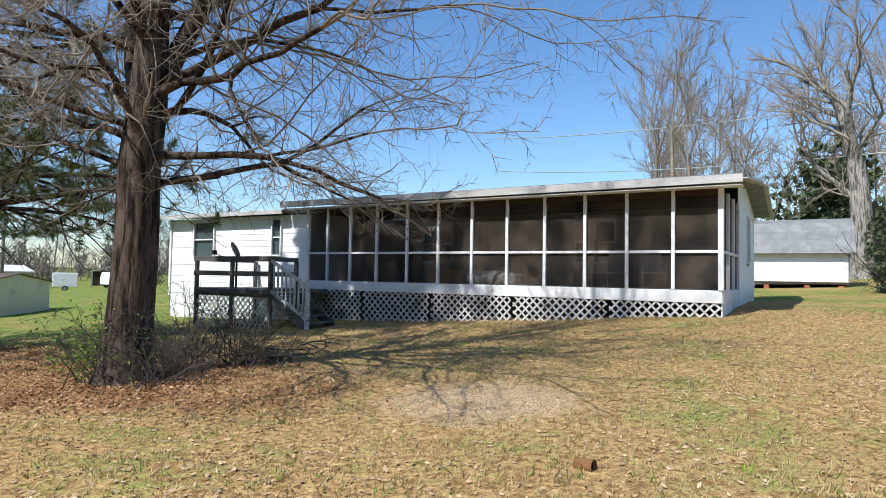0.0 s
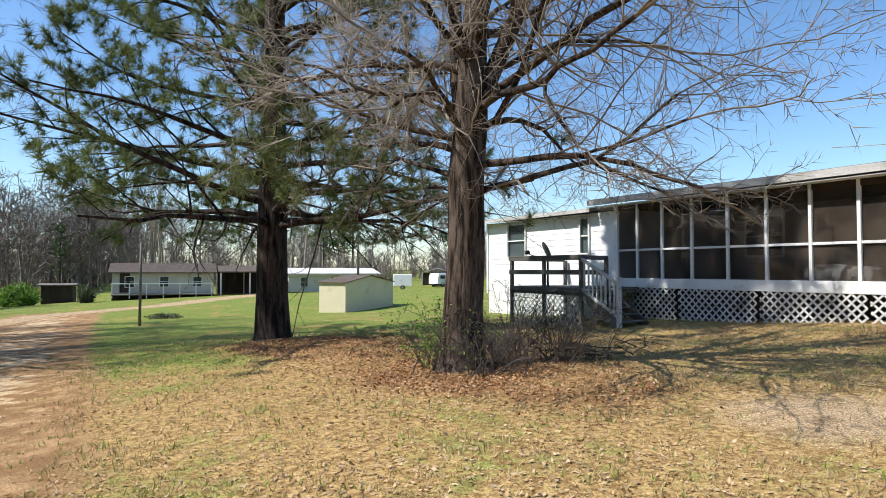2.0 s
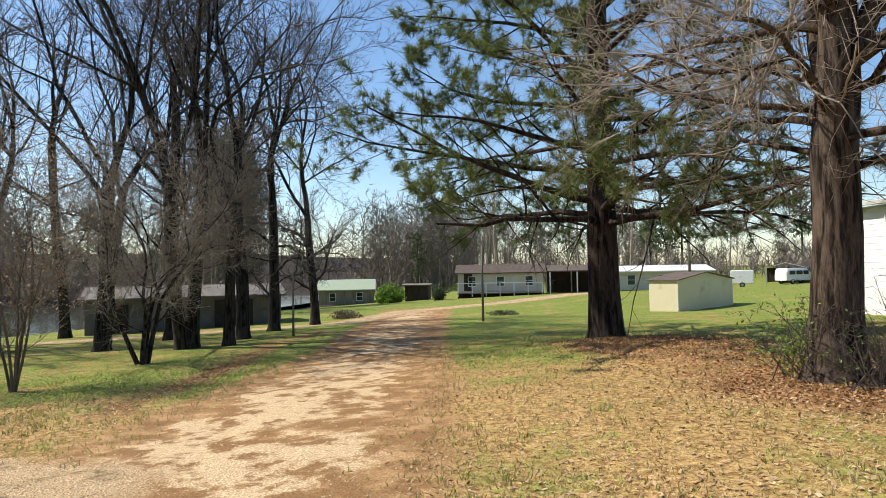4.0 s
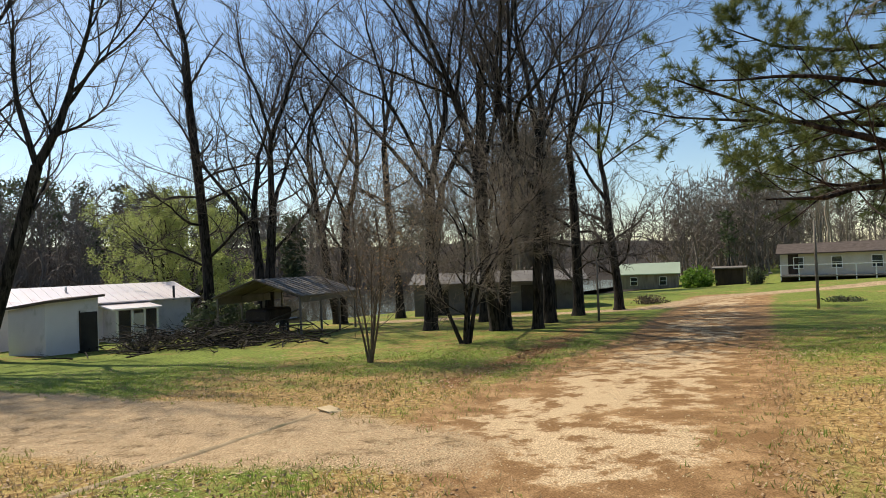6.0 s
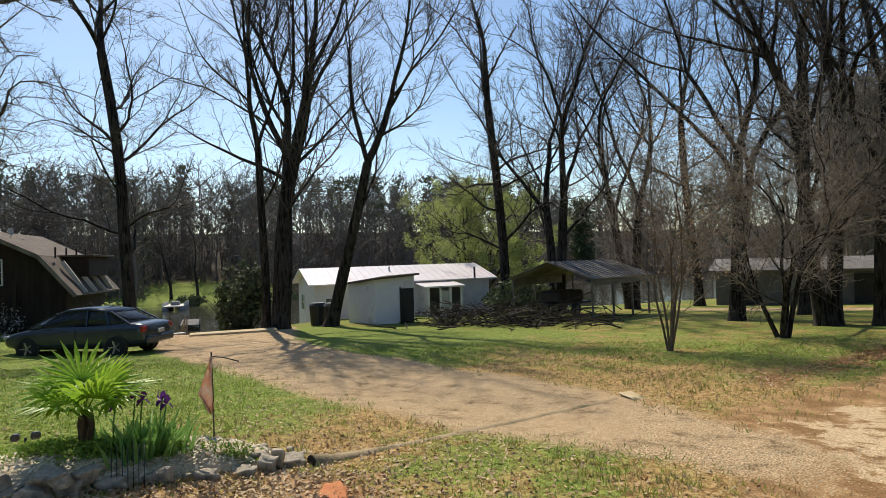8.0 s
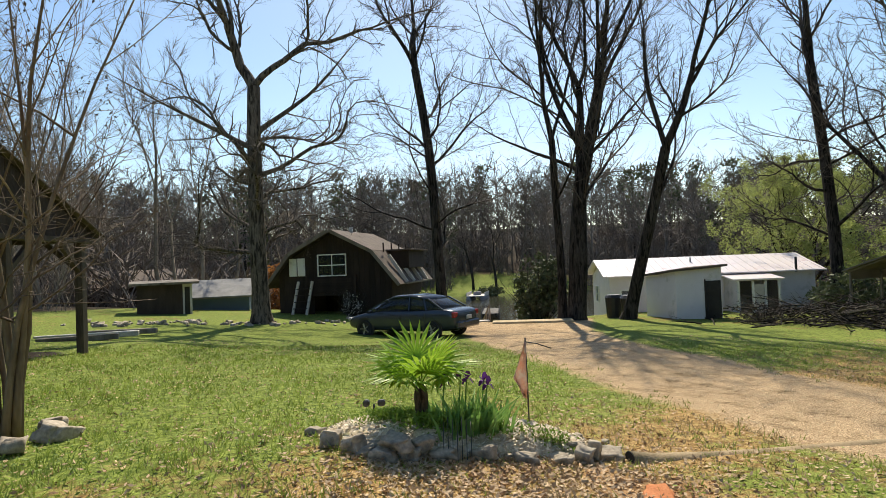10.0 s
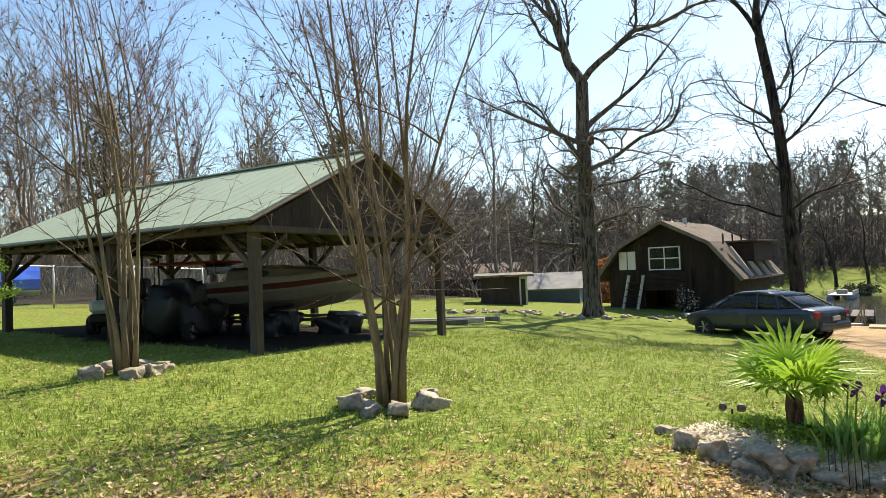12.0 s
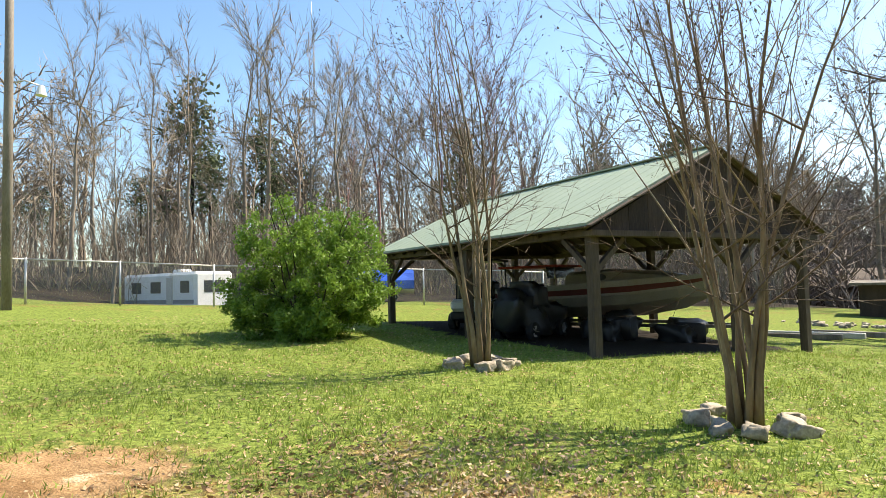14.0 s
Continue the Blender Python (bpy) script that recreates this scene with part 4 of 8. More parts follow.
def tall_tree(place, height, radius, seed, label, stems=((0, 0, 1.0),), wood=OAK_BARK, twigs=DARK_TWIG, depth=5, bole=0.24, crook=0.1, lift=0.25, sink=0.15, least=0.007, shoots=SHOOTS, limbs=0, arms=(), group="bare trees by the lake"):
    """A bare broad-leaved tree: stems (lean x, lean y, share of the height) that fork again and again."""
    g = Grower(seed)
    g.least = least
    tree = thing("tree", pose(place[0], place[1], G(*place) - sink), label, "tree", group)
    for i, (lx, ly, k) in enumerate(stems):
        r = radius * (0.7 + 0.3 * k)
        root = np.array((lx, ly, 0.0)) * min(1.0, 0.9 * radius / (math.hypot(lx, ly) + 1e-6))
        n = 6
        d, pts = np.array((lx, ly, 1.0)), [root if len(stems) > 1 else root * 0]
        d /= np.linalg.norm(d)
        for j in range(n):
            d = d + g.rng.normal(0, 0.03, 3)
            d /= np.linalg.norm(d)
            pts.append(pts[-1] + d * height * k * bole / n)
        pts = np.array(pts)
        pts = np.concatenate([pts[:1], [pts[0] + (pts[1] - pts[0]) * 0.35], pts[1:]])
        radii = flare(pts, r * (1 - 0.3 * np.linspace(0, 1, len(pts))), 1.5)
        g.add(pts, radii, 11)
        for j in range(limbs):
            t = (0.42 + 0.56 * (j + g.rng.uniform(0, 0.8)) / limbs) * (len(pts) - 2)
            q = int(t)
            here = pts[q] + (pts[q + 1] - pts[q]) * (t - q)
            g.fork(here, g.side_way(d, g.rng.uniform(1.0, 1.4), j * 2.4 + seed), radii[q] * g.rng.uniform(0.22, 0.36), height * g.rng.uniform(0.09, 0.14), 3 if j % 2 else 2, crook * 1.3, lift, shoots)
        # great arching limbs: height, heading, length, radius, lift
        for h, way, reach, thick, up in arms if i == 0 else ():
            here = np.array([np.interp(h, pts[:, 2], pts[:, c]) for c in range(3)])
            p, q = g.limb(here, way, reach, thick, 9, 7, 0.06, up, 0.07)
            g.spread(p, q, 0, ((10, 0.2, 0.75, 0.4, 0.45, 0.12, 0.3, 5, 5, False), (6, 0.15, 0.7, 0.5, 0.55, 0.15, 0.15, 4, 3, True)) + shoots[1:])
        # the bole runs on as a leader, with one or two great limbs
        long = height * k * (1 - bole) / (4.1 if depth == 5 else 3.5 if depth == 4 else 2.8)
        turn = g.rng.uniform(0, 6.28)
        g.fork(pts[-1], g.side_way(d, 0.14, turn), radii[-1] * 0.9, long, depth, crook, lift, shoots)
        g.fork(pts[-1], g.side_way(d, 0.5, turn + 3.0), radii[-1] * 0.62, long, depth - 1, crook, lift, shoots)
        g.fork(pts[-3], g.side_way(d, 0.75, turn + 1.4), radii[-1] * 0.42, long * 0.9, depth - 2, crook, lift, shoots)
    tree_parts(g, tree, wood, twigs)
    return tree


def build_maple():
    """The bare tree in front of the porch: a short trunk, then long, low, spreading limbs with dense fine twigs."""
    x, y = -3.95, 7.95
    tree = thing("maple_tree", pose(x, y, G(x, y) - 0.12), "bare spreading tree with rough bark and dense fine twigs", "tree")
    g = Grower(11)
    pts = np.array([(0, 0, 0), (0, 0, 0.3), (0.02, 0.0, 0.9), (0.06, 0.02, 1.8), (0.05, 0.03, 2.8), (0.12, 0.05, 3.6), (0.18, 0.0, 4.6), (0.26, 0.05, 6.0), (0.2, 0.1, 9.0), (0.25, 0.0, 13.5)])
    radii = np.array([0.46, 0.34, 0.285, 0.265, 0.26, 0.24, 0.19, 0.14, 0.09, 0.03])
    g.add(pts, radii, 14)
    twig = ((12, 0.1, 0.75, 0.46, 0.5, 0.16, 0.05, 6, 4, False), (10, 0.06, 0.8, 0.5, 0.55, 0.22, -0.25, 4, 3, True), (7, 0.08, 0.75, 0.55, 0.75, 0.2, -0.2, 1, 3, True))
    g.least = 0.0045
    shoots = ((6, 0.06, 0.8, 0.62, 0.5, 0.25, 0.05, 3, 3, True), (5, 0.08, 0.75, 0.55, 0.75, 0.2, 0.0, 1, 3, True))
    # low limbs: height, heading in degrees from the x axis, rise, length, radius
    limbs = (
        (2.55, 20, 0.1, 6.2, 0.1), (2.9, -25, 0.18, 6.0, 0.11), (3.1, 165, 0.28, 4.8, 0.12), (3.3, 205, 0.15, 4.6, 0.1), (3.2, -75, 0.32, 4.6, 0.11), (3.5, 55, 0.3, 5.2, 0.1),
        (3.0, 110, 0.25, 4.4, 0.1), (3.7, -45, 0.4, 6.0, 0.12), (3.9, 8, 0.24, 8.2, 0.12), (4.2, 190, 0.5, 4.8, 0.12), (4.4, 250, 0.45, 4.4, 0.11), (4.6, 320, 0.6, 6.4, 0.11),
        (2.75, 190, 0.1, 4.6, 0.08), (3.4, -10, 0.16, 7.4, 0.1), (3.6, 230, 0.25, 4.6, 0.09), (3.8, 130, 0.35, 4.4, 0.09), (4.1, 40, 0.5, 5.2, 0.1), (4.3, 285, 0.4, 4.6, 0.1),
        (4.9, 75, 0.6, 4.8, 0.1), (5.2, 140, 0.7, 4.4, 0.1), (5.5, 30, 0.6, 6.4, 0.09), (5.9, 280, 0.8, 4.2, 0.09), (6.4, 200, 0.9, 3.8, 0.08), (6.9, 340, 0.7, 5.6, 0.08), (7.4, 90, 1.0, 3.8, 0.08), (8.0, 15, 0.7, 5.2, 0.09), (8.6, 250, 0.8, 4.4, 0.08), (9.2, -40, 0.8, 4.8, 0.08), (9.8, 60, 0.9, 4.4, 0.08), (10.4, 170, 1.0, 3.8, 0.07), (11.0, 320, 1.0, 3.6, 0.06), (11.6, 20, 1.1, 3.2, 0.05),
    )
    for h, turn, rise, long, r in limbs:
        here = np.array([np.interp(h, pts[:, 2], pts[:, k]) for k in range(3)])
        a = radians(turn)
        g.fork(here, (math.cos(a), math.sin(a), rise + 0.06), r * 0.55, long * 0.31, 3, 0.13, -0.05, shoots)
    # two upright co-leaders
    for turn, h, long in ((150, 3.2, 8.0), (10, 3.6, 7.5)):
        here = np.array([np.interp(h, pts[:, 2], pts[:, k]) for k in range(3)])
        a = radians(turn)
        p, q = g.limb(here, (0.35 * math.cos(a), 0.35 * math.sin(a), 1), long, 0.15, 8, 8, 0.06, 0.1, 0.15)
        g.spread(p, q, 0, ((9, 0.15, 0.8, 0.5, 0.5, 0.1, 0.1, 5, 5, False),) + twig[1:])
    # the lowest limbs are trimmed
    for key in list(g.limbs):
        kept = [(p, r) for p, r in g.limbs[key] if key[2] == 14 or np.asarray(p)[:, 2].min() > 2.0]
        g.limbs.pop(key)
        if kept:
            g.limbs[key] = kept
    g.cones = [c for c in g.cones if min(c[0][2], c[1][2]) > 2.0]
    tree_parts(g, tree, MAPLE_BARK, TWIG)


def needles(tips, rng, per, size, every=1):
    """Tufts of thin needles round the twig ends."""
    verts, faces = [], []
    for pts in tips[::every]:
        for k in range(1, len(pts)):
            here = pts[k]
            d = pts[k] - pts[k - 1]
            d = d / (np.linalg.norm(d) + 1e-6)
            way = d * 0.5 + rng.normal(0, 0.6, (per, 3))
            way /= np.linalg.norm(way, axis=1)[:, None]
            side = np.cross(way, rng.normal(0, 1, (per, 3)))
            side /= np.linalg.norm(side, axis=1)[:, None] + 1e-6
            long = size * rng.uniform(0.7, 1.2, per)[:, None]
            a = here + side * 0.008
            b = here - side * 0.008
            c = here + way * long
            o = len(verts)
            verts.extend(np.stack([a, b, c], 1).reshape(-1, 3).tolist())
            faces.extend((o + 3 * i, o + 3 * i + 1, o + 3 * i + 2) for i in range(per))
    return verts, faces


def build_pine():
    x, y = -10.9, 11.7
    tree = thing("pine_tree", pose(x, y, G(x, y) - 0.15), "tall pine with dark bark and drooping needled limbs", "tree")
    g = Grower(5)
    h = 20.0
    pts = np.array([(0.03 * math.sin(i), 0.03 * math.cos(i * 1.3), z) for i, z in enumerate((0, 0.35, 1.2, 2.6, 4, 6, 9, 12, 16.0, h))])
    radii = np.array([0.56, 0.44, 0.38, 0.36, 0.33, 0.28, 0.23, 0.16, 0.09, 0.02])
    g.add(pts, radii, 14)
    plan = ((11, 0.22, 0.85, 0.34, 0.5, 0.1, 0.1, 4, 4, False), (5, 0.2, 0.75, 0.5, 0.5, 0.16, 0.2, 3, 3, False))
    for i in range(82):
        t = i / 65 if i < 66 else 0.42 + 0.4 * (i - 66) / 16
        z = 2.9 + (h - 3.6) * t**1.5
        a = i * 2.4 + g.rng.normal(0, 0.2)
        # extra limbs out of view, added for their shade on deck and wall
        if i >= 66:
            a = -0.66 + g.rng.normal(0, 0.7)
        long = (6.2 * (1 - t) ** 0.6 + 1.0) * g.rng.uniform(0.75, 1.1)
        # higher up, unseen, the crown reaches towards the home to shade its deck
        if z > 7.5:
            long *= 0.75 + 0.4 * math.cos(a + 0.66)
        here = np.array([np.interp(z, pts[:, 2], pts[:, k]) for k in range(3)])
        p, q = g.limb(here, (math.cos(a), math.sin(a), 0.02 + 0.5 * t), long, 0.1 * (1 - 0.6 * t) + 0.01, 8, 6, 0.07, -0.12 + 0.25 * t, 0.15)
        g.spread(p, q, 0, plan)
    tree_parts(g, tree, PINE_BARK, DARK_TWIG)
    # the side towards the maple is half bare
    low = [t for t in g.tips if 2.6 < t[:, 2].min() < 11.5 and g.rng.random() < (0.95 if 0.8 * t[0, 0] - 0.6 * t[0, 1] < 0.6 else 0.42)]
    high = [t for t in g.tips if t[:, 2].min() >= 11.5]
    (va, fa), (vb, fb) = needles(low, g.rng, 48, 0.24), needles(high, g.rng, 16, 0.28)
    quick_mesh("needles", va + vb, fa + [tuple(k + len(va) for k in f) for f in fb], NEEDLE, tree, "long green needles in tufts")


def leaves_at(places, rng, size, flat=0.0):
    """Small four-cornered leaves, folded a little along the middle."""
    n = len(places)
    a = rng.normal(0, 1, (n, 3))
    a[:, 2] *= 1 - flat
    a /= np.linalg.norm(a, axis=1)[:, None]
    b = np.cross(a, rng.normal(0, 1, (n, 3)) * (1, 1, 1) + np.array([0, 0, 3.0]) * flat)
    b /= np.linalg.norm(b, axis=1)[:, None] + 1e-6
    s = (size * rng.uniform(0.6, 1.3, n))[:, None]
    c = np.cross(a, b) * s * 0.15
    quad = np.stack([places - a * s, places + b * s * 0.45 + c, places + a * s, places - b * s * 0.45 + c], 1)
    faces = np.arange(4 * n).reshape(n, 4)
    return quad.reshape(-1, 3), faces


def build_myrtle(place, height, seed, stems, label):
    """A crape myrtle: a clump of smooth stems that fan out into straight upright switches with seed heads."""
    x, y = place
    tree = thing("crape_myrtle", pose(x, y, G(x, y) - 0.05), label, "tree", "crape myrtles on the lawn")
    g = Grower(seed)
    plan = ((5, 0.3, 0.5, 0.5, 0.55, 0.09, 0.2, 5, 5, False), (5, 0.12, 0.65, 0.5, 0.5, 0.12, 0.15, 4, 3, True), (4, 0.15, 0.7, 0.5, 0.7, 0.12, 0.1, 1, 3, True))
    tips = []
    for i in range(stems):
        g = Grower(seed * 20 + i)
        a = i * 2.4 + seed
        out = 0.035 + 0.038 * (i % 4)
        p, q = g.limb((0.1 * math.cos(a), 0.1 * math.sin(a), 0), (out * math.cos(a), out * math.sin(a), 1), height * g.rng.uniform(0.72, 0.95), 0.044 - 0.005 * (i % 4), 9, 7, 0.055, 0.0, 0.12)
        q[0] *= 1.3
        main, thick = p, q
        g.limbs.clear()
        g.spread(p, q, 0, plan)
        boughs = g.limbs.pop((False, 6, 5), [])
        # low side shoots
        for k in range(2):
            b = i * 1.9 + k * 2.3
            p, q = g.limb(main[2 + (i + k) % 4], (math.cos(b), math.sin(b), 0.6 + 0.25 * k), g.rng.uniform(1.3, 2.1), 0.013, 6, 4, 0.13, 0.1, 0.2, True)
            g.spread(p, q, 0, ((8, 0.15, 0.75, 0.42, 0.6, 0.12, 0.15, 3, 3, True), (3, 0.2, 0.7, 0.5, 0.7, 0.1, 0.1, 1, 3, True)))
        stem = pipe("stem", main, list(thick), MYRTLE_BARK, tree, 7)
        for bough, size in boughs:
            pipe("branch", bough, list(size), MYRTLE_BARK, stem, 5)
        tagged(quick_mesh("twig_crown", *g.mesh(True), MYRTLE_TWIG, stem), kind="stuff")
        tips += g.tips
    g.tips = tips
    ends = np.array([t[-1] for t in g.tips])
    ends = ends[ends[:, 2] > height * 0.45]
    ends = ends[g.rng.random(len(ends)) < 0.5]
    spots = np.repeat(ends, 3, 0) + g.rng.normal(0, 0.03, (len(ends) * 3, 3))
    tagged(quick_mesh("seed_husk", *leaves_at(spots, g.rng, 0.02), DARK_TWIG, tree), "dark dry seed capsules", kind="stuff")


def build_bush(place, radius, height, seed, leaf, label, name="evergreen_shrub", size=0.06, count=15000):
    x, y = place
    bush = thing(name, pose(x, y, G(x, y) - 0.05), label, "shrub")
    g = Grower(seed)
    for i in range(26):
        a, out = i * 2.4, 0.2 + 1.9 * g.rng.random() ** 1.5
        p, q = g.limb((0.1 * math.cos(a), 0.1 * math.sin(a), 0), (out * math.cos(a), out * math.sin(a), 1), height * g.rng.uniform(0.75, 1.05) / math.sqrt(1 + out * out) * 1.15, 0.025, 6, 5, 0.1, 0.05, 0.2)
        g.spread(p, q, 0, ((9, 0.12, 0.75, 0.45, 0.6, 0.13, 0.15, 4, 3, True), (3, 0.2, 0.7, 0.45, 0.6, 0.15, 0.2, 2, 3, True)))
    tree_parts(g, bush, OAK_BARK, DARK_TWIG)
    ends = np.concatenate([t[1:] for t in g.tips])
    spots = ends[g.rng.integers(0, len(ends), count)] + g.rng.normal(0, 0.06, (count, 3))
    spots = spots[spots[:, 2] > 0.02]
    k = radius / np.percentile(np.hypot(spots[:, 0], spots[:, 1]), 92)
    spots[:, :2] *= k
    spots[:, 2] *= height / np.percentile(spots[:, 2], 98)
    spots = spots[(spots[:, 0] ** 2 + spots[:, 1] ** 2) / (radius * 1.08) ** 2 + ((spots[:, 2] - 0.42 * height) / (0.6 * height)) ** 2 < 1 + 0.12 * g.rng.normal(0, 1, len(spots))]
    quick_mesh("foliage", *leaves_at(spots, g.rng, size), leaf, bush)
    return bush


def build_willow(place, seed):
    x, y = place
    tree = thing("willow_tree", pose(x, y, G(x, y)), "rounded tree in pale yellow-green spring leaf", "tree")
    g = Grower(seed)
    for i in range(6):
        a = i * 1.05
        p, q = g.limb((0, 0, 0), (0.27 * math.cos(a), 0.27 * math.sin(a), 1), 9.0, 0.19, 7, 7, 0.09, 0.1, 0.15)
        g.spread(p, q, 0, ((7, 0.3, 0.7, 0.55, 0.5, 0.12, 0.0, 5, 4, False), (5, 0.2, 0.8, 0.5, 0.5, 0.12, -0.3, 4, 3, True), (3, 0.2, 0.6, 0.6, 0.6, 0.1, -0.6, 3, 3, True)))
    tree_parts(g, tree, OAK_BARK, DARK_TWIG)
    ends = np.concatenate([t[1:] for t in g.tips])
    n = 38000
    spots = ends[g.rng.integers(0, len(ends), n)] + g.rng.normal(0, 0.15, (n, 3))
    quick_mesh("foliage", *leaves_at(spots, g.rng, 0.075), WILLOW_LEAF, tree)


build_maple()
build_pine()
build_myrtle((-1.6, -7.15), 5.8, 3, 9, "bare crape myrtle with smooth tan stems ringed by stones")
build_myrtle((1.35, -9.55), 6.2, 8, 7, "bare crape myrtle with pale stems on the lawn")
build_bush((5.75, -12.9), 1.75, 2.95, 21, LEAF, "dense bright green rounded shrub on the lawn", size=0.042, count=62000)
# trees between the drive and the lane
BARE = "tall bare tree with a dark trunk on the lawn"
tall_tree((-22.3, -15.2), 21, 0.33, 31, "large bare tree with several dark stems beside the drive", ((0.0, 0.01, 1.0), (-0.03, 0.06, 0.9)), depth=4, bole=0.33, crook=0.08, lift=0.6, arms=((6.2, (0.3, -0.8, 0.5), 6.5, 0.1, 0.3), (6.6, (-0.2, 0.8, 0.6), 5.5, 0.09, 0.35)))
tall_tree((-22.2, -15.75), 18, 0.19, 48, "slim dark tree close beside a larger trunk", ((0.0, -0.03, 1.0),), depth=4, bole=0.42, crook=0.08, lift=0.5)
tall_tree((-23.6, -13.6), 17, 0.27, 32, "bare tree whose dark trunk leans over a pale shed", ((-0.08, 0.25, 1.0),), depth=4, bole=0.42, crook=0.08, lift=0.5)
tall_tree((-19.6, -20.2), 19, 0.25, 33, BARE, depth=4, bole=0.6, limbs=9, lift=0.3)
tall_tree((-12.6, -23.2), 19, 0.36, 34, "tall bare oak with crooked grey limbs", wood=GREY_BARK, depth=4, bole=0.5, crook=0.18, lift=0.1, limbs=11, arms=((7.6, (-0.7, 0.5, 0.6), 6.0, 0.13, 0.2), (7.0, (0.8, -0.4, 0.45), 6.0, 0.12, 0.1)))
tall_tree((-26.0, 2.1), 19, 0.23, 35, BARE, ((0.04, 0, 1.0), (-0.12, 0.12, 0.9)), depth=4, bole=0.34, shoots=SPARSE, least=0.011, lift=0.5, arms=((5.4, (0.05, -0.45, 0.9), 11.5, 0.11, -0.5),))
tall_tree((-22.8, 4.5), 20, 0.25, 36, "bare tree with a double dark trunk", ((0.03, 0.05, 1.0), (0.05, -0.2, 0.9)), depth=4, crook=0.1, bole=0.32, lift=0.5, shoots=SPARSE, least=0.009)
tall_tree((-24.6, 6.8), 19, 0.28, 37, "broad bare tree with long arching limbs", shoots=SPARSE, least=0.009, depth=4, crook=0.13, bole=0.26, lift=-0.1)
tall_tree((-22.0, 5.6), 17, 0.19, 38, BARE, depth=4, bole=0.4, shoots=SPARSE, least=0.009, lift=0.5)
tall_tree((-29.0, 5.0), 18, 0.26, 44, BARE, depth=3, bole=0.55, limbs=8, shoots=SPARSE, least=0.011)
tall_tree((-33.0, -5.5), 20, 0.3, 39, BARE, ((0.02, 0.05, 1.0), (-0.08, -0.12, 0.9)), depth=4, bole=0.3, shoots=SPARSE, least=0.011)
tall_tree((-36.0, -2.0), 20, 0.28, 40, BARE, ((0.0, 0.1, 1.0), (0.06, -0.1, 0.9)), depth=4, bole=0.3, shoots=SPARSE, least=0.011)
tall_tree((-34.0, -8.6), 20, 0.3, 41, BARE, depth=3, bole=0.6, limbs=8, shoots=SPARSE, least=0.011)
tall_tree((-28.5, 9.3), 18, 0.27, 46, BARE, depth=4, crook=0.13, lift=-0.1, least=0.01, limbs=6, bole=0.34)
tall_tree((-31.5, 12.5), 17, 0.25, 47, BARE, depth=4, crook=0.13, least=0.01, limbs=6, bole=0.34)
tall_tree((-38.0, 1.5), 19, 0.26, 42, BARE, depth=3, bole=0.55, limbs=7, shoots=SPARSE, least=0.011)
FINE = ((7, 0.08, 0.75, 0.6, 0.55, 0.2, 0.1, 3, 3, True), (4, 0.1, 0.75, 0.6, 0.8, 0.0, 0.0, 1, 3, True))
CLUMP = ((0.1, 0.2, 1.0), (0.35, -0.1, 0.9), (-0.3, 0.1, 0.9), (-0.1, -0.4, 0.8))
tall_tree((-18.7, 2.5), 7.6, 0.075, 43, "small bare tree with several thin dark stems", CLUMP, twigs=TWIG, depth=4, crook=0.12, shoots=FINE, least=0.006, group="")
tall_tree((-15.8, -0.3), 6.6, 0.034, 45, "thin leafless sapling clump on the grass", ((0.05, 0.12, 1.0), (0.2, -0.05, 0.9), (-0.15, 0.08, 0.9), (-0.05, -0.2, 0.8), (0.12, 0.25, 0.85), (0.25, 0.08, 0.7)), wood=MYRTLE_TWIG, twigs=TWIG, depth=3, crook=0.08, lift=0.4, shoots=FINE, least=0.004, sink=0.03, group="")
build_willow((-42.6, -13.3), 50)
# beyond the house
tall_tree((21.5, 32), 17, 0.62, 51, "huge pale bare tree beside the garden shed", ((0.0, 0.0, 1.0),), wood=PALE_BARK, twigs=TWIG, depth=4, bole=0.35, crook=0.12, group="")
tall_tree((18.6, 35), 10, 0.22, 53, "bare tree with pale leaning limbs", ((-0.25, 0.0, 1.0),), wood=PALE_BARK, twigs=TWIG, depth=4, group="")

# ---- woods in the distance ----


def joined(name, prototypes, spots, material, label, category):
    """Many alike trees in one mesh: prototypes of (verts, faces), spots of (x, y, z, size, turn, which)."""
    verts, faces, count = [], [], 0
    for x, y, z, size, turn, which in spots:
        v, f = prototypes[which % len(prototypes)]
        c, s = math.cos(turn) * size, math.sin(turn) * size
        verts.append(np.stack([v[:, 0] * c - v[:, 1] * s + x, v[:, 0] * s + v[:, 1] * c + y, v[:, 2] * size + z], 1))
        faces.append(f + count)
        count += len(v)
    return tagged(quick_mesh(name, np.concatenate(verts), np.concatenate(faces), material), label, category, kind="stuff")


def slivers(g, pts, radii, first, count, angle, length, wide):
    """Twigs far off: single thin triangles from points of a limb. Gives their ends for a further round."""
    out = []
    for p, q in zip(pts[:-1], pts[1:]):
        for _ in range(count):
            t = g.rng.uniform(first, 1)
            here = p + (q - p) * t
            way = g.side_way(q - p, angle * g.rng.uniform(0.7, 1.3), g.rng.uniform(0, 6.28))
            out.append((here, here + way * length * g.rng.uniform(0.6, 1.2)))
    a = np.array([o[0] for o in out])
    b = np.array([o[1] for o in out])
    side = np.cross(b - a, g.rng.normal(0, 1, a.shape))
    side *= wide / (np.linalg.norm(side, axis=1)[:, None] + 1e-6)
    return np.stack([a - side, a + side, b], 1).reshape(-1, 3), out


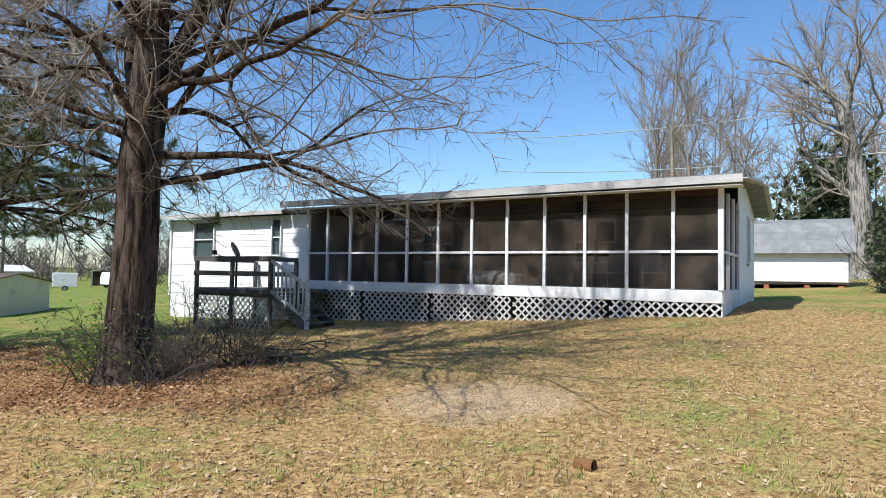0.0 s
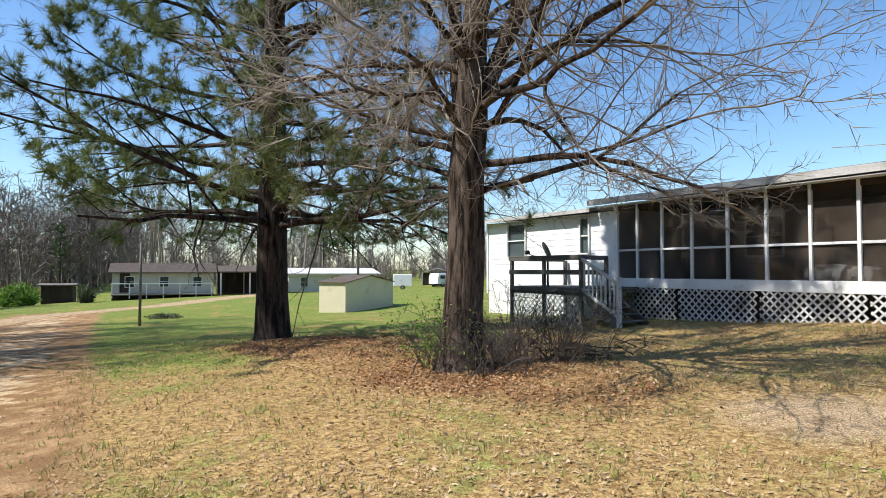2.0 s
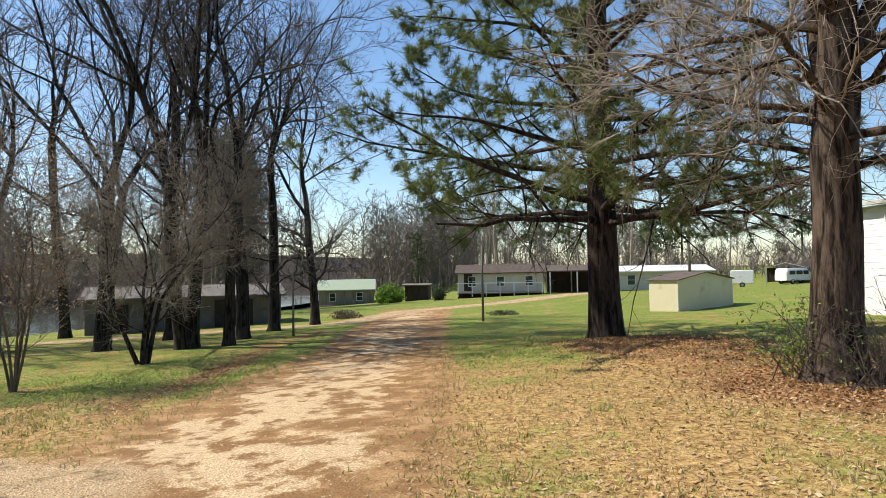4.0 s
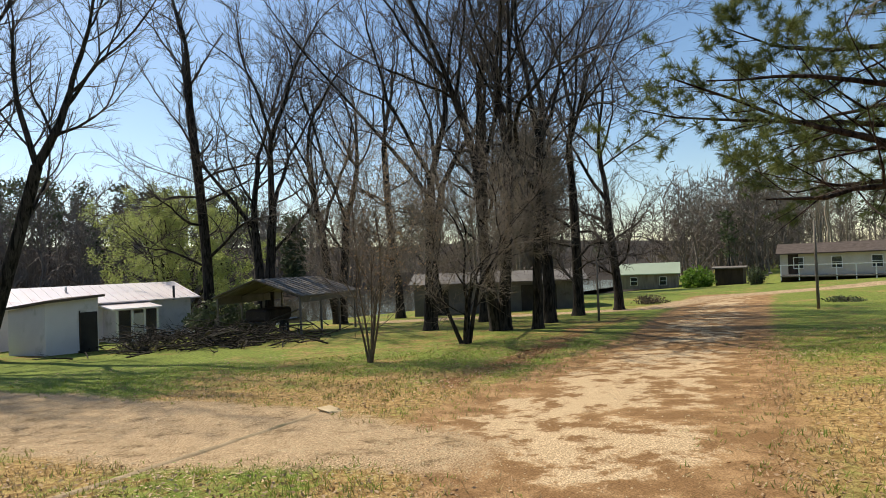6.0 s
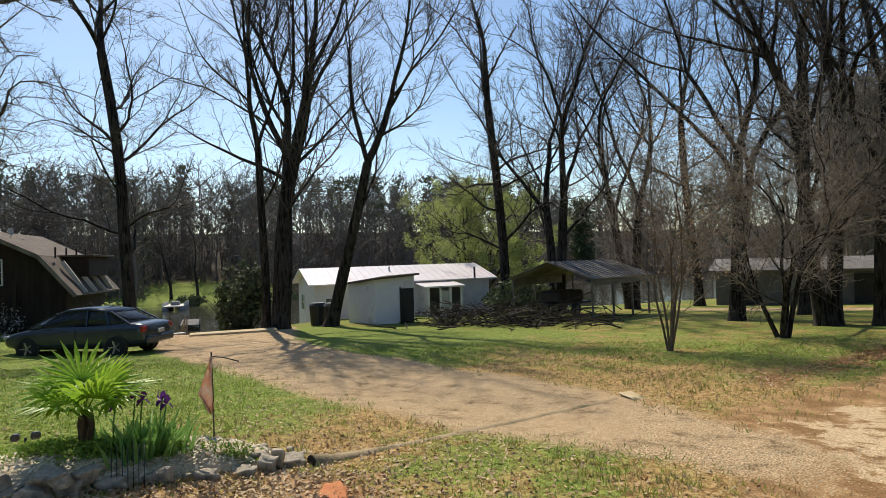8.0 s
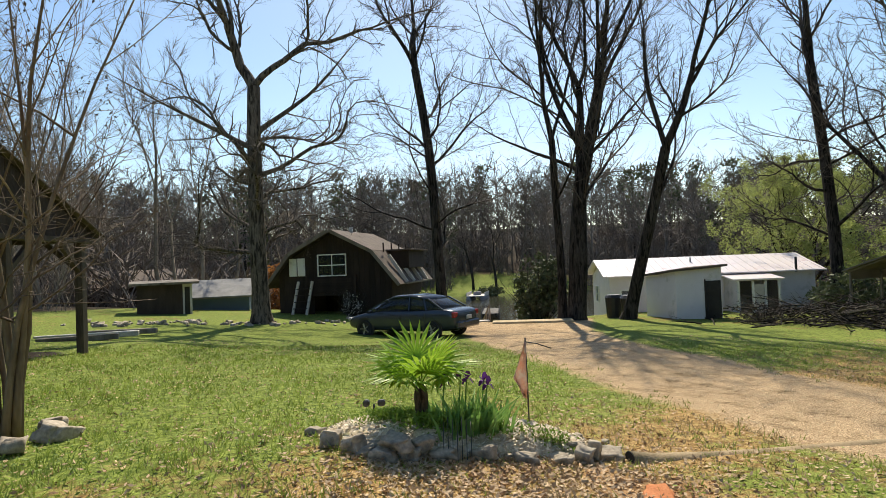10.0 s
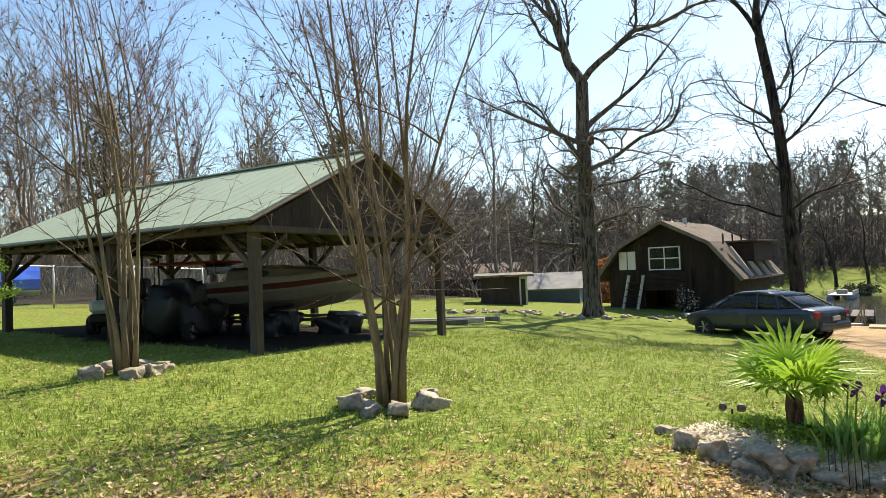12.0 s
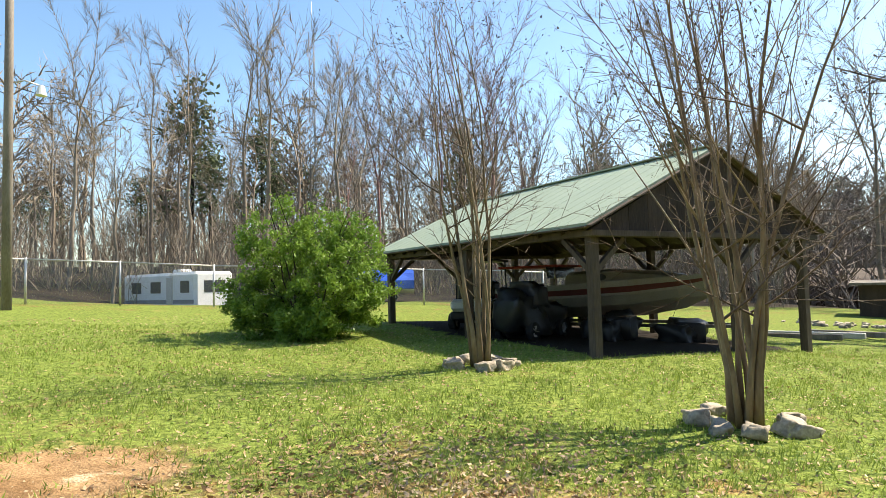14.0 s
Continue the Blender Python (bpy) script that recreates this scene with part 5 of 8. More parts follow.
def bare_prototype(seed, height=16.5, r=0.145):
    """A tree for the edge of the woods: forked tubes for stem and limbs, slivers for twigs."""
    g = Grower(seed)
    g.least, g.coarse = 0.012, True
    n = 5
    pts = np.cumsum(np.concatenate([[(0, 0, 0)], np.stack([g.rng.normal(0, 0.06, n), g.rng.normal(0, 0.06, n), np.ones(n)], 1) * height * 0.45 / n]), 0)
    radii = r * (1 - 0.35 * np.linspace(0, 1, n + 1))
    g.add(pts, radii, 5, True)
    d = pts[-1] - pts[-2]
    g.fork(pts[-1], g.side_way(d, 0.1, seed), radii[-1] * 0.9, height * 0.19, 3, 0.07, 0.35, ())
    g.fork(pts[-1], g.side_way(d, 0.5, seed + 3), radii[-1] * 0.6, height * 0.17, 2, 0.07, 0.35, ())
    v1, f1 = g.mesh(True)
    v2, f2 = g.mesh(False)
    v, f = np.concatenate([v1, v2]), np.concatenate([f1, f2 + len(v1)])
    f = np.concatenate([f[:, [0, 1, 2]], f[:, [0, 2, 3]]])
    twigs = np.concatenate([slivers(g, t, None, 0.0, 4, 0.55, 1.2, 0.013)[0] for t in g.tips])
    more = np.concatenate([slivers(g, t[-3:], None, 0.0, 6, 0.5, 0.9, 0.011)[0] for t in g.tips])
    twigs = np.concatenate([twigs, more])
    return np.concatenate([v, twigs]), np.concatenate([f, len(v) + np.arange(len(twigs)).reshape(-1, 3)])


def far_prototype(seed, height=15.0, r=0.22, k=1.0):
    """A tree far off: a stem, and limbs and twigs as slivers."""
    g = Grower(seed)
    pts = np.cumsum(np.concatenate([[(0, 0, 0)], np.stack([g.rng.normal(0, 0.1, 5), g.rng.normal(0, 0.1, 5), np.ones(5)], 1) * height / 5]), 0)
    verts, faces = [], []
    tube(pts, r * (1 - 0.85 * np.linspace(0, 1, 6)), 3, verts, faces)
    v, f = np.array(verts), np.array(faces)
    f = np.concatenate([f[:, [0, 1, 2]], f[:, [0, 2, 3]]])
    limbs, ends = slivers(g, pts[1:], None, 0.0, 4, 0.7, 4.4, 0.1 * k)
    twigs, more = zip(*[slivers(g, np.array([a, (a + b) / 2, b]), None, 0.1, 3, 0.75, 2.0, 0.065 * k) for a, b in ends])
    fine = np.concatenate([slivers(g, np.array([a, b]), None, 0.1, 2, 0.8, 1.1, 0.06 * k)[0] for some in more for a, b in some])
    all_tri = np.concatenate([limbs, *twigs, fine])
    return np.concatenate([v, all_tri]), np.concatenate([f, len(v) + np.arange(len(all_tri)).reshape(-1, 3)])


def thicket_prototype(seed, height=4.5, wide=1.0):
    """Undergrowth: many thin upright slivers from one root, with side slivers."""
    g = Grower(seed)
    ends = []
    for i in range(9):
        a, out = g.rng.uniform(0, 6.28), g.rng.uniform(0.1, 0.8)
        ends.append((np.array((g.rng.normal(0, 0.8), g.rng.normal(0, 0.8), 0)), np.array((out * 2.5 * math.cos(a), out * 2.5 * math.sin(a), height * g.rng.uniform(0.5, 1)))))
    a, b = (np.array(c) for c in zip(*ends))
    side = np.cross(b - a, g.rng.normal(0, 1, a.shape))
    side *= 0.07 * wide / np.linalg.norm(side, axis=1)[:, None]
    stems = np.stack([a - side, a + side, b], 1).reshape(-1, 3)
    twigs = np.concatenate([slivers(g, np.array([a, (a + b) / 2, b]), None, 0.1, 5, 0.7 if wide == 1 else 0.45, 1.7, 0.06 * wide)[0] for a, b in ends])
    v = np.concatenate([stems, twigs])
    return v, np.arange(len(v)).reshape(-1, 3)


def pine_prototype(seed, n=420, leaf=0.46, height=16.0):
    g = Grower(seed)
    clump = g.rng.integers(0, 26, n)
    ca, ct, cr = g.rng.uniform(0, 6.28, 26), g.rng.uniform(0.35, 1, 26), g.rng.uniform(0.3, 1, 26)
    rad = 3.0 * (1.15 - ct[clump]) * cr[clump] + 0.2
    mid = np.stack([np.cos(ca[clump]) * rad, np.sin(ca[clump]) * rad, ct[clump] * height], 1)
    spots = mid + g.rng.normal(0, 1, (n, 3)) * (0.75, 0.75, 0.5)
    q, f = leaves_at(spots, g.rng, leaf)
    return q, f


rng = np.random.default_rng(77)
bare = [bare_prototype(100 + i) for i in range(6)]
spare = [far_prototype(120 + i) for i in range(7)]
pines = [pine_prototype(200 + i) for i in range(4)]
fine_pines = [pine_prototype(210 + i, 1300, 0.26) for i in range(3)]
trunk_verts, trunk_faces = [], []
tube([(0, 0, 0), (0, 0, 8), (0, 0, 15)], [0.2, 0.15, 0.03], 5, trunk_verts, trunk_faces)
stem = [(np.array(trunk_verts), np.array(trunk_faces))]


def scatter(count, yaw0, yaw1, near, far, power=1.0, keep=None):
    out = []
    while len(out) < count:
        yaw, d = radians(rng.uniform(yaw0, yaw1)), near + (far - near) * rng.random() ** power
        x, y = -d * math.sin(yaw), d * math.cos(yaw)
        z = G(x, y)
        if z < WATER_LEVEL + 0.4 or (keep and not keep(x, y)):
            continue
        out.append((x, y, z - 0.2, rng.uniform(0.55, 1.25), rng.uniform(0, 6.28), int(rng.integers(0, 12))))
    return out


def clear_view(x, y):
    """Leaves the green lawn on the far bank and the inlet open."""
    return not (abs(-0.656 * x + 0.755 * y) < 7 and -0.755 * x - 0.656 * y < 112)


def lane_end(spots, share, reach=99):
    """Thins the growth round the cottage and the homes at the lane's end."""
    return [s for i, s in enumerate(spots) if not (51 < math.degrees(math.atan2(-s[0], s[1])) < 73 and math.hypot(s[0], s[1]) < reach and (i * 37) % 100 >= share * 100)]


thickets = [thicket_prototype(140 + i) for i in range(5)]
thin_thickets = [thicket_prototype(150 + i, 5.5, 0.4) for i in range(5)]
spots = [(x, y, z, k * 0.95, t, w) for x, y, z, k, t, w in scatter(470, 68, 168, 84, 150, 0.8, clear_view) + scatter(150, 66, 168, 150, 260)] + [(x, y, z, k * 0.75, t, w) for x, y, z, k, t, w in scatter(200, 52, 72, 88, 150) + scatter(60, 38, 54, 100, 170) + scatter(40, 12, 42, 120, 200)]
joined("woods", spare, lane_end(spots, 0.6, 300), FAR_TWIG, "leafless grey-brown woods on the slopes round the lake", "woods")
joined("back_woods", spare, scatter(220, 164, 240, 62, 140) + scatter(50, -50, -18, 75, 140), WOOD_TWIG, "pale leafless woods behind the open garage", "woods")
spots = scatter(84, 165, 240, 36, 78) + scatter(34, -42, -18, 44, 80) + scatter(26, 146, 172, 40, 70) + scatter(12, 75, 100, 52, 72) + scatter(14, 40, 56, 66, 100)
joined("near_woods", bare, spots, WOOD_TWIG, "tall leafless trees at the edge of the lawn", "woods")
joined("red_maples", bare, scatter(7, 186, 204, 40, 60), BUD_TWIG, "bare trees flushed with pink spring buds", "woods")
spots = scatter(80, 60, 165, 95, 220, 0.8, clear_view) + scatter(46, 62, 166, 120, 210, 1.0, clear_view) + scatter(16, 20, 60, 110, 200) + [(x, y, z, k * 0.75, t, w) for x, y, z, k, t, w in scatter(26, 56, 82, 78, 130)]
spots = lane_end(spots, 0.12, 300)
# fewer pines among the bare trees behind the barn
spots = [s for i, s in enumerate(spots) if i % 5 < 3 or not 138 < math.degrees(math.atan2(-s[0], s[1])) < 168]
joined("pine_woods", pines, spots, EVERGREEN, "dark pines scattered among the bare woods", "woods")
edge = scatter(20, 172, 240, 55, 110)
joined("edge_pines", fine_pines, edge, EVERGREEN, "dark pines at the edge of the woods", "woods")
joined("pine_stems", stem, spots + edge, OAK_BARK, "bare pine stems among the woods", "woods")
rust = scatter(3, 149, 153, 40, 46)
joined("oak_saplings", pines, [(x, y, z - 2, 0.4, t, w) for x, y, z, _, t, w in rust], RUST_LEAF, "oak saplings that hold rust-brown leaves", "woods")
# low scrub under the far trees
scrub = [(x, y, z, k, t, w) for x, y, z, k, t, w in scatter(620, 54, 172, 82, 150, 0.9, clear_view) + scatter(110, 60, 100, 56, 92) + scatter(60, 150, 172, 42, 84, 1.0) + scatter(170, 10, 58, 86, 135)]
joined("saplings", thin_thickets, scatter(420, 166, 240, 36, 90, 1.0), WOOD_TWIG, "thin leafless saplings between the trunks of the wood", "scrub")
joined("scrub", thickets, lane_end(lane_end(scrub, 0, 84), 0.3, 160), FAR_TWIG, "leafless undergrowth at the edge of the woods", "scrub")
# taller growth between the workshop and the lane's end
rng, first_rng = np.random.default_rng(77), rng
joined("slope_woods", spare, scatter(70, 75, 98, 66, 110), FAR_TWIG, "leafless woods on the slope behind the workshop", "woods")
joined("slope_pines", pines, [(x, y, z, k * 0.8, t, w) for x, y, z, k, t, w in scatter(18, 76, 97, 84, 125)], EVERGREEN, "dark pines on the slope behind the workshop", "woods")
rng = first_rng

# ---- garage with a green roof ----


def gable_roof(parent, x0, x1, y0, y1, eave, ridge, material, thick=0.06, along="y", name="roof"):
    """Two slopes with a thickness; the ridge runs along y or x."""
    bm = bmesh.new()
    if along == "y":
        mid = (x0 + x1) / 2
        prof = [(x0, eave), (mid, ridge), (x1, eave), (x1, eave - thick), (mid, ridge - thick), (x0, eave - thick)]
        ring = [[bm.verts.new((x, y, z)) for x, z in prof] for y in (y0, y1)]
    else:
        mid = (y0 + y1) / 2
        prof = [(y0, eave), (mid, ridge), (y1, eave), (y1, eave - thick), (mid, ridge - thick), (y0, eave - thick)]
        ring = [[bm.verts.new((x, y, z)) for y, z in prof] for x in (x0, x1)]
    for i in range(6):
        j = (i + 1) % 6
        bm.faces.new((ring[0][i], ring[1][i], ring[1][j], ring[0][j]))
    bm.faces.new(ring[0][::-1])
    bm.faces.new(ring[1])
    bmesh.ops.recalc_face_normals(bm, faces=bm.faces)
    return part(name, bm, material, parent)


def ribs(parent, x0, x1, y0, y1, eave, ridge, step, material):
    """Raised seams down both slopes of a metal roof whose ridge runs along y."""
    bm = bmesh.new()
    mid = (x0 + x1) / 2
    y = y0 + step / 2
    while y < y1:
        for x in (x0, x1):
            beam(bm, (x, y, eave + 0.001), (mid, y, ridge + 0.001), 0.02, 0.005)
        y += step
    return part("seams", bm, material, parent)


def gable_wall(name, parent, x0, x1, y, eave, ridge, material, boards=10):
    """A gable closed with upright boards."""
    mid = (x0 + x1) / 2
    w = (x1 - x0) / boards
    for i in range(boards):
        a, b = x0 + i * w, x0 + (i + 1) * w - 0.008
        za, zb = (eave + (ridge - eave) * (1 - abs(x - mid) / (mid - x0)) for x in (a, b))
        bm = bmesh.new()
        v = [bm.verts.new(c) for c in ((a, y, eave), (b, y, eave), (b, y, zb), (a, y, za), (a, y + 0.03, eave), (b, y + 0.03, eave), (b, y + 0.03, zb), (a, y + 0.03, za))]
        for q in ((0, 1, 2, 3), (5, 4, 7, 6), (4, 5, 1, 0), (3, 2, 6, 7), (4, 0, 3, 7), (1, 5, 6, 2)):
            bm.faces.new([v[k] for k in q])
        part(name, bm, material, parent)


GARAGE = pose(-0.4, -11.5, 0, 0, 0, -135.4)


def build_garage():
    garage = thing("open_garage", GARAGE, "open post-built garage with a green metal roof", "garage")
    eave, ridge, w, long = 2.32, 3.86, 5.5, 8.0
    mid = w / 2 + 0.05
    gable_roof(garage, -0.5, w + 0.6, -0.12, long + 0.5, eave, ridge, GREEN_METAL, 0.05)
    ribs(garage, -0.5, w + 0.6, -0.12, long + 0.5, eave, ridge, 0.4, GREEN_METAL)
    # dark layer added below the metal to paint the underside's shade
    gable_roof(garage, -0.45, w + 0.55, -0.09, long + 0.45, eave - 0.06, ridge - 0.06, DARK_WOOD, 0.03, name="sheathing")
    timber("ridge_cap", (mid, -0.14, ridge + 0.01), (mid, long + 0.52, ridge + 0.01), 0.22, GREEN_METAL, garage, 0.03)
    posts = [(-0.2, 0.1), (-0.2, long), (w, 0), (w, 4.0), (w, long), (-0.2, 4.0), (2.0, long), (4.0, long), (3.3, 0)]
    for x, y in posts:
        p = GARAGE @ Vector((x, y, 0))
        timber("post", (x, y, G(p.x, p.y) - 0.1), (x, y, 2.26), 0.16, POST_WOOD, garage)
    for x in (-0.2, w):
        timber("beam", (x, -0.06, 2.18), (x, long + 0.45, 2.18), 0.2, POST_WOOD, garage, 0.12)
    for y in (-0.02, long):
        timber("beam", (-0.4, y, 2.16), (w + 0.4, y, 2.16), 0.22, POST_WOOD, garage, 0.1)
    for x, y in posts:
        for dx, dy in ((0.7, 0), (-0.7, 0), (0, 0.7), (0, -0.7)):
            if (dy == 0 and y in (0, 0.1, long) and -0.3 <= x + dx <= w + 0.1) or (dx == 0 and x in (-0.2, w) and 0 <= y + dy <= long):
                timber("brace", (x, y, 1.5), (x + dx, y + dy, 2.1), 0.09, POST_WOOD, garage)
    # gable boards and rafters get their shade from the dark wood colour
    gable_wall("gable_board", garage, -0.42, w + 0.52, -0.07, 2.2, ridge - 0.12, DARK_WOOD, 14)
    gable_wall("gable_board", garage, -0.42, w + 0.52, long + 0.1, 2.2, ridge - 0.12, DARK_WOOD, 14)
    for s in (-1, 1):
        timber("barge_board", (mid, -0.14, ridge - 0.06), (mid + s * (w / 2 + 0.55), -0.14, eave - 0.06), 0.15, POST_WOOD, garage, 0.03)
        x = mid + s * (w / 2 + 0.55)
        timber("fascia", (x, -0.12, eave - 0.07), (x, long + 0.5, eave - 0.07), 0.12, POST_WOOD, garage, 0.03)
    for i in range(14):
        y = 0.05 + i * 0.62
        for s in (-1, 1):
            timber("rafter", (mid, y, ridge - 0.14), (mid + s * (w / 2 + 0.45), y, eave - 0.1), 0.05, DARK_WOOD, garage, 0.12)


def hull(stations, material, name, parent, close_top=True):
    """A skin through cross sections: each station is x and a list of (y, z) from keel to rail; mirrored over y = 0."""
    verts, faces = [], []
    n = len(stations[0][1])
    for x, sec in stations:
        for y, z in sec:
            verts.append((x, y, z))
        for y, z in reversed(sec):
            verts.append((x, -y, z))
    m = 2 * n
    for i in range(len(stations) - 1):
        for k in range(m):
            if k == m - 1 or (k == n - 1 and not close_top):
                continue
            faces.append((i * m + k, i * m + k + 1, (i + 1) * m + k + 1, (i + 1) * m + k))
    faces.append(tuple(range(m))[::-1])
    faces.append(tuple((len(stations) - 1) * m + k for k in range(m)))
    return mesh_part(name, verts, faces, material, parent)


def build_boat():
    m = GARAGE @ pose(3.9, 5.2, 0, 0, 0, -62)
    p = m.translation
    m = GARAGE @ pose(3.9, 4.6, G(p.x, p.y) - 0.22, 0, 0, -68)
    boat = thing("motor_boat", m, "white cabin motor boat with a dark stripe on a trailer", "boat")
    st = []
    for x, half, keel, rail in ((-2.9, 1.05, 0.62, 1.35), (-1.5, 1.12, 0.58, 1.38), (0, 1.12, 0.58, 1.45), (1.4, 0.95, 0.64, 1.52), (2.4, 0.6, 0.82, 1.58), (3.0, 0.2, 1.1, 1.62), (3.15, 0.03, 1.35, 1.64)):
        chine = keel + (rail - keel) * 0.35
        st.append((x, [(0.0, keel), (half * 0.82, chine), (half * 0.97, chine + (rail - chine) * 0.4), (half, chine + (rail - chine) * 0.75), (half, rail)]))
    hull(st, HULL, "hull", boat)
    for s in (-1, 1):
        verts, faces = [], []
        for i, (x, sec) in enumerate(st):
            (ya, za), (yb, zb) = sec[2], sec[3]
            verts += [(x, s * (ya + 0.012), za + 0.06), (x, s * (yb + 0.012), zb)]
            if i:
                faces.append((2 * i - 2, 2 * i, 2 * i + 1, 2 * i - 1))
        mesh_part("stripe", verts, faces, STRIPE, boat, "dark maroon stripe")
    cab = [(x, [(0, 1.4), (w, 1.42), (w * 0.9, z - 0.08), (w * 0.6, z)]) for x, w, z in ((-0.3, 0.85, 1.75), (0.8, 0.8, 1.8), (1.8, 0.55, 1.72), (2.4, 0.3, 1.62))]
    hull(cab, HULL, "cabin", boat)
    for s in (-1, 1):
        bm = bmesh.new()
        bmesh.ops.create_cone(bm, cap_ends=True, segments=16, radius1=0.12, radius2=0.12, depth=0.02, matrix=pose(0.6, s * 0.8, 1.6, 90, 0, 0) @ Matrix.Diagonal((1.6, 0.7, 1, 1)))
        part("porthole", bm, BLACK, boat)
    block("windscreen", (-0.5, -0.75, 1.7), (-0.45, 0.75, 2.05), CAR_GLASS, boat, 0.004, m=pose(-0.1, 0, 0, 0, -8))
    bm = bmesh.new()
    box(bm, (-2.3, -0.85, 1.9), (-0.5, 0.85, 1.96), 0.02)
    part("canvas_top", bm, MAROON, boat, "red canvas top")
    for x in (-2.2, -0.6):
        for s in (-1, 1):
            pipe("canopy_pole", [(x, s * 0.8, 1.4), (x, s * 0.8, 1.92)], 0.015, CHROME, boat)
    for s in (-0.7, 0.7):
        timber("trailer_rail", (-2.8, s, 0.45), (2.0, s, 0.45), 0.08, RUSTY_ROOF, boat)
        timber("trailer_tongue", (2.0, s, 0.45), (3.9, 0, 0.42), 0.08, RUSTY_ROOF, boat)
        for x in (-1.3, -0.5):
            wheel(boat, (x, s * 1.25, 0.43), 0.31, 0.2, 90)
    bm = bmesh.new()
    box(bm, (-3.3, -0.22, 0.7), (-2.9, 0.22, 1.6), 0.08)
    part("outboard_motor", bm, BLACK, boat)


def wheel(parent, place, r, wide, turn=90, spokes=5):
    """A tyre with a dished rim and spokes; the axle runs along the parent's y."""
    bm = bmesh.new()
    prof = [(r * 0.62, -wide / 2), (r * 0.9, -wide / 2), (r, -wide * 0.3), (r, wide * 0.3), (r * 0.9, wide / 2), (r * 0.62, wide / 2)]
    rings = []
    for k in range(20):
        a = k * math.tau / 20
        rings.append([bm.verts.new((q * math.cos(a), y, q * math.sin(a))) for q, y in prof])
    for k in range(20):
        for i in range(6):
            bm.faces.new((rings[k][i], rings[k][(i + 1) % 6], rings[(k + 1) % 20][(i + 1) % 6], rings[(k + 1) % 20][i]))
    bmesh.ops.recalc_face_normals(bm, faces=bm.faces)
    w = part("wheel", bm, RUBBER, parent)
    w.matrix_basis = pose(*place)
    bm = bmesh.new()
    for i in range(spokes):
        a = i * math.tau / spokes
        for side in (-1, 1):
            beam(bm, (0, side * wide * 0.36, 0), (r * 0.62 * math.cos(a), side * wide * 0.42, r * 0.62 * math.sin(a)), r * 0.16, r * 0.06)
    bmesh.ops.create_cone(bm, cap_ends=True, segments=20, radius1=r * 0.64, radius2=r * 0.64, depth=wide * 0.5, matrix=pose(0, 0, 0, 90))
    part("rim", bm, CHROME, w)


def build_mower():
    m = GARAGE @ pose(1.6, 6.2, 0, 0, 0, 40)
    m = Matrix.Translation((0, 0, G(*m.translation.xy))) @ m
    golf = thing("utility_cart", m, "small dark utility cart with white panels under the roof", "cart")
    block("chassis", (-1.1, -0.55, 0.28), (1.1, 0.55, 0.5), BLACK, golf, 0.05)
    block("cowl", (0.55, -0.52, 0.5), (1.15, 0.52, 0.85), BOAT_WHITE, golf, 0.1)
    block("rear_panel", (-1.15, -0.52, 0.5), (-0.6, 0.52, 0.8), BOAT_WHITE, golf, 0.08)
    block("seat", (-0.55, -0.5, 0.62), (-0.05, 0.5, 0.76), BLACK, golf, 0.05)
    block("backrest", (-0.6, -0.5, 0.78), (-0.48, 0.5, 1.2), BLACK, golf, 0.05)
    for x in (-0.75, 0.7):
        for s in (-0.55, 0.55):
            wheel(golf, (x, s, 0.24), 0.24, 0.18)
            pipe("roof_strut", [(x, s * 0.85, 0.7), (x * 0.9, s * 0.85, 1.75)], 0.02, BLACK, golf)
    block("canopy", (-0.85, -0.55, 1.74), (0.8, 0.55, 1.8), BLACK, golf, 0.03)


def covered_load():
    m = GARAGE @ pose(1.2, 3.6, 0, 0, 0, 20)
    m = Matrix.Translation((0, 0, G(*m.translation.xy))) @ m
    ob = thing("covered_mower", m, "riding mower under a black cover in the garage", "mower")
    for i, (x, z, sx, sz) in enumerate(((-0.5, 0.55, 0.55, 0.5), (0.35, 0.45, 0.6, 0.4), (-0.2, 0.95, 0.3, 0.3))):
        lump = rough_stone("cover", (sx, 0.45, sz), 60 + i, BLACK, ob)
        lump.matrix_basis = pose(x, 0, z)
    for x in (-0.6, 0.6):
        for s in (-0.4, 0.4):
            wheel(ob, (x, s, 0.2), 0.2, 0.15)


# black lumps added in place of the deep shade around the boat
def shade_heap(x, y, long, tall, seed, label):
    m = GARAGE @ pose(x, y, 0, 0, 0, 20)
    heap = thing("lump_heap", Matrix.Translation((0, 0, G(*m.translation.xy))) @ m, label, "heap")
    for i in range(3):
        lump = rough_stone("sheet_fold", (long * 0.45, 0.4, tall * (0.6 + 0.2 * (i == 1))), seed + i, BLACK, heap)
        lump.matrix_basis = pose((i - 1) * long * 0.5, 0.06 * (-1) ** i, tall * 0.45, 0, 0, 20 * i)


shade_heap(3.1, 2.9, 0.9, 0.5, 260, "black sheeting over a heap beneath the boat")
shade_heap(4.5, 2.2, 0.7, 0.4, 270, "low black covered heap on the garage floor")
build_garage()
build_boat()
build_mower()
covered_load()

# ---- parked car ----


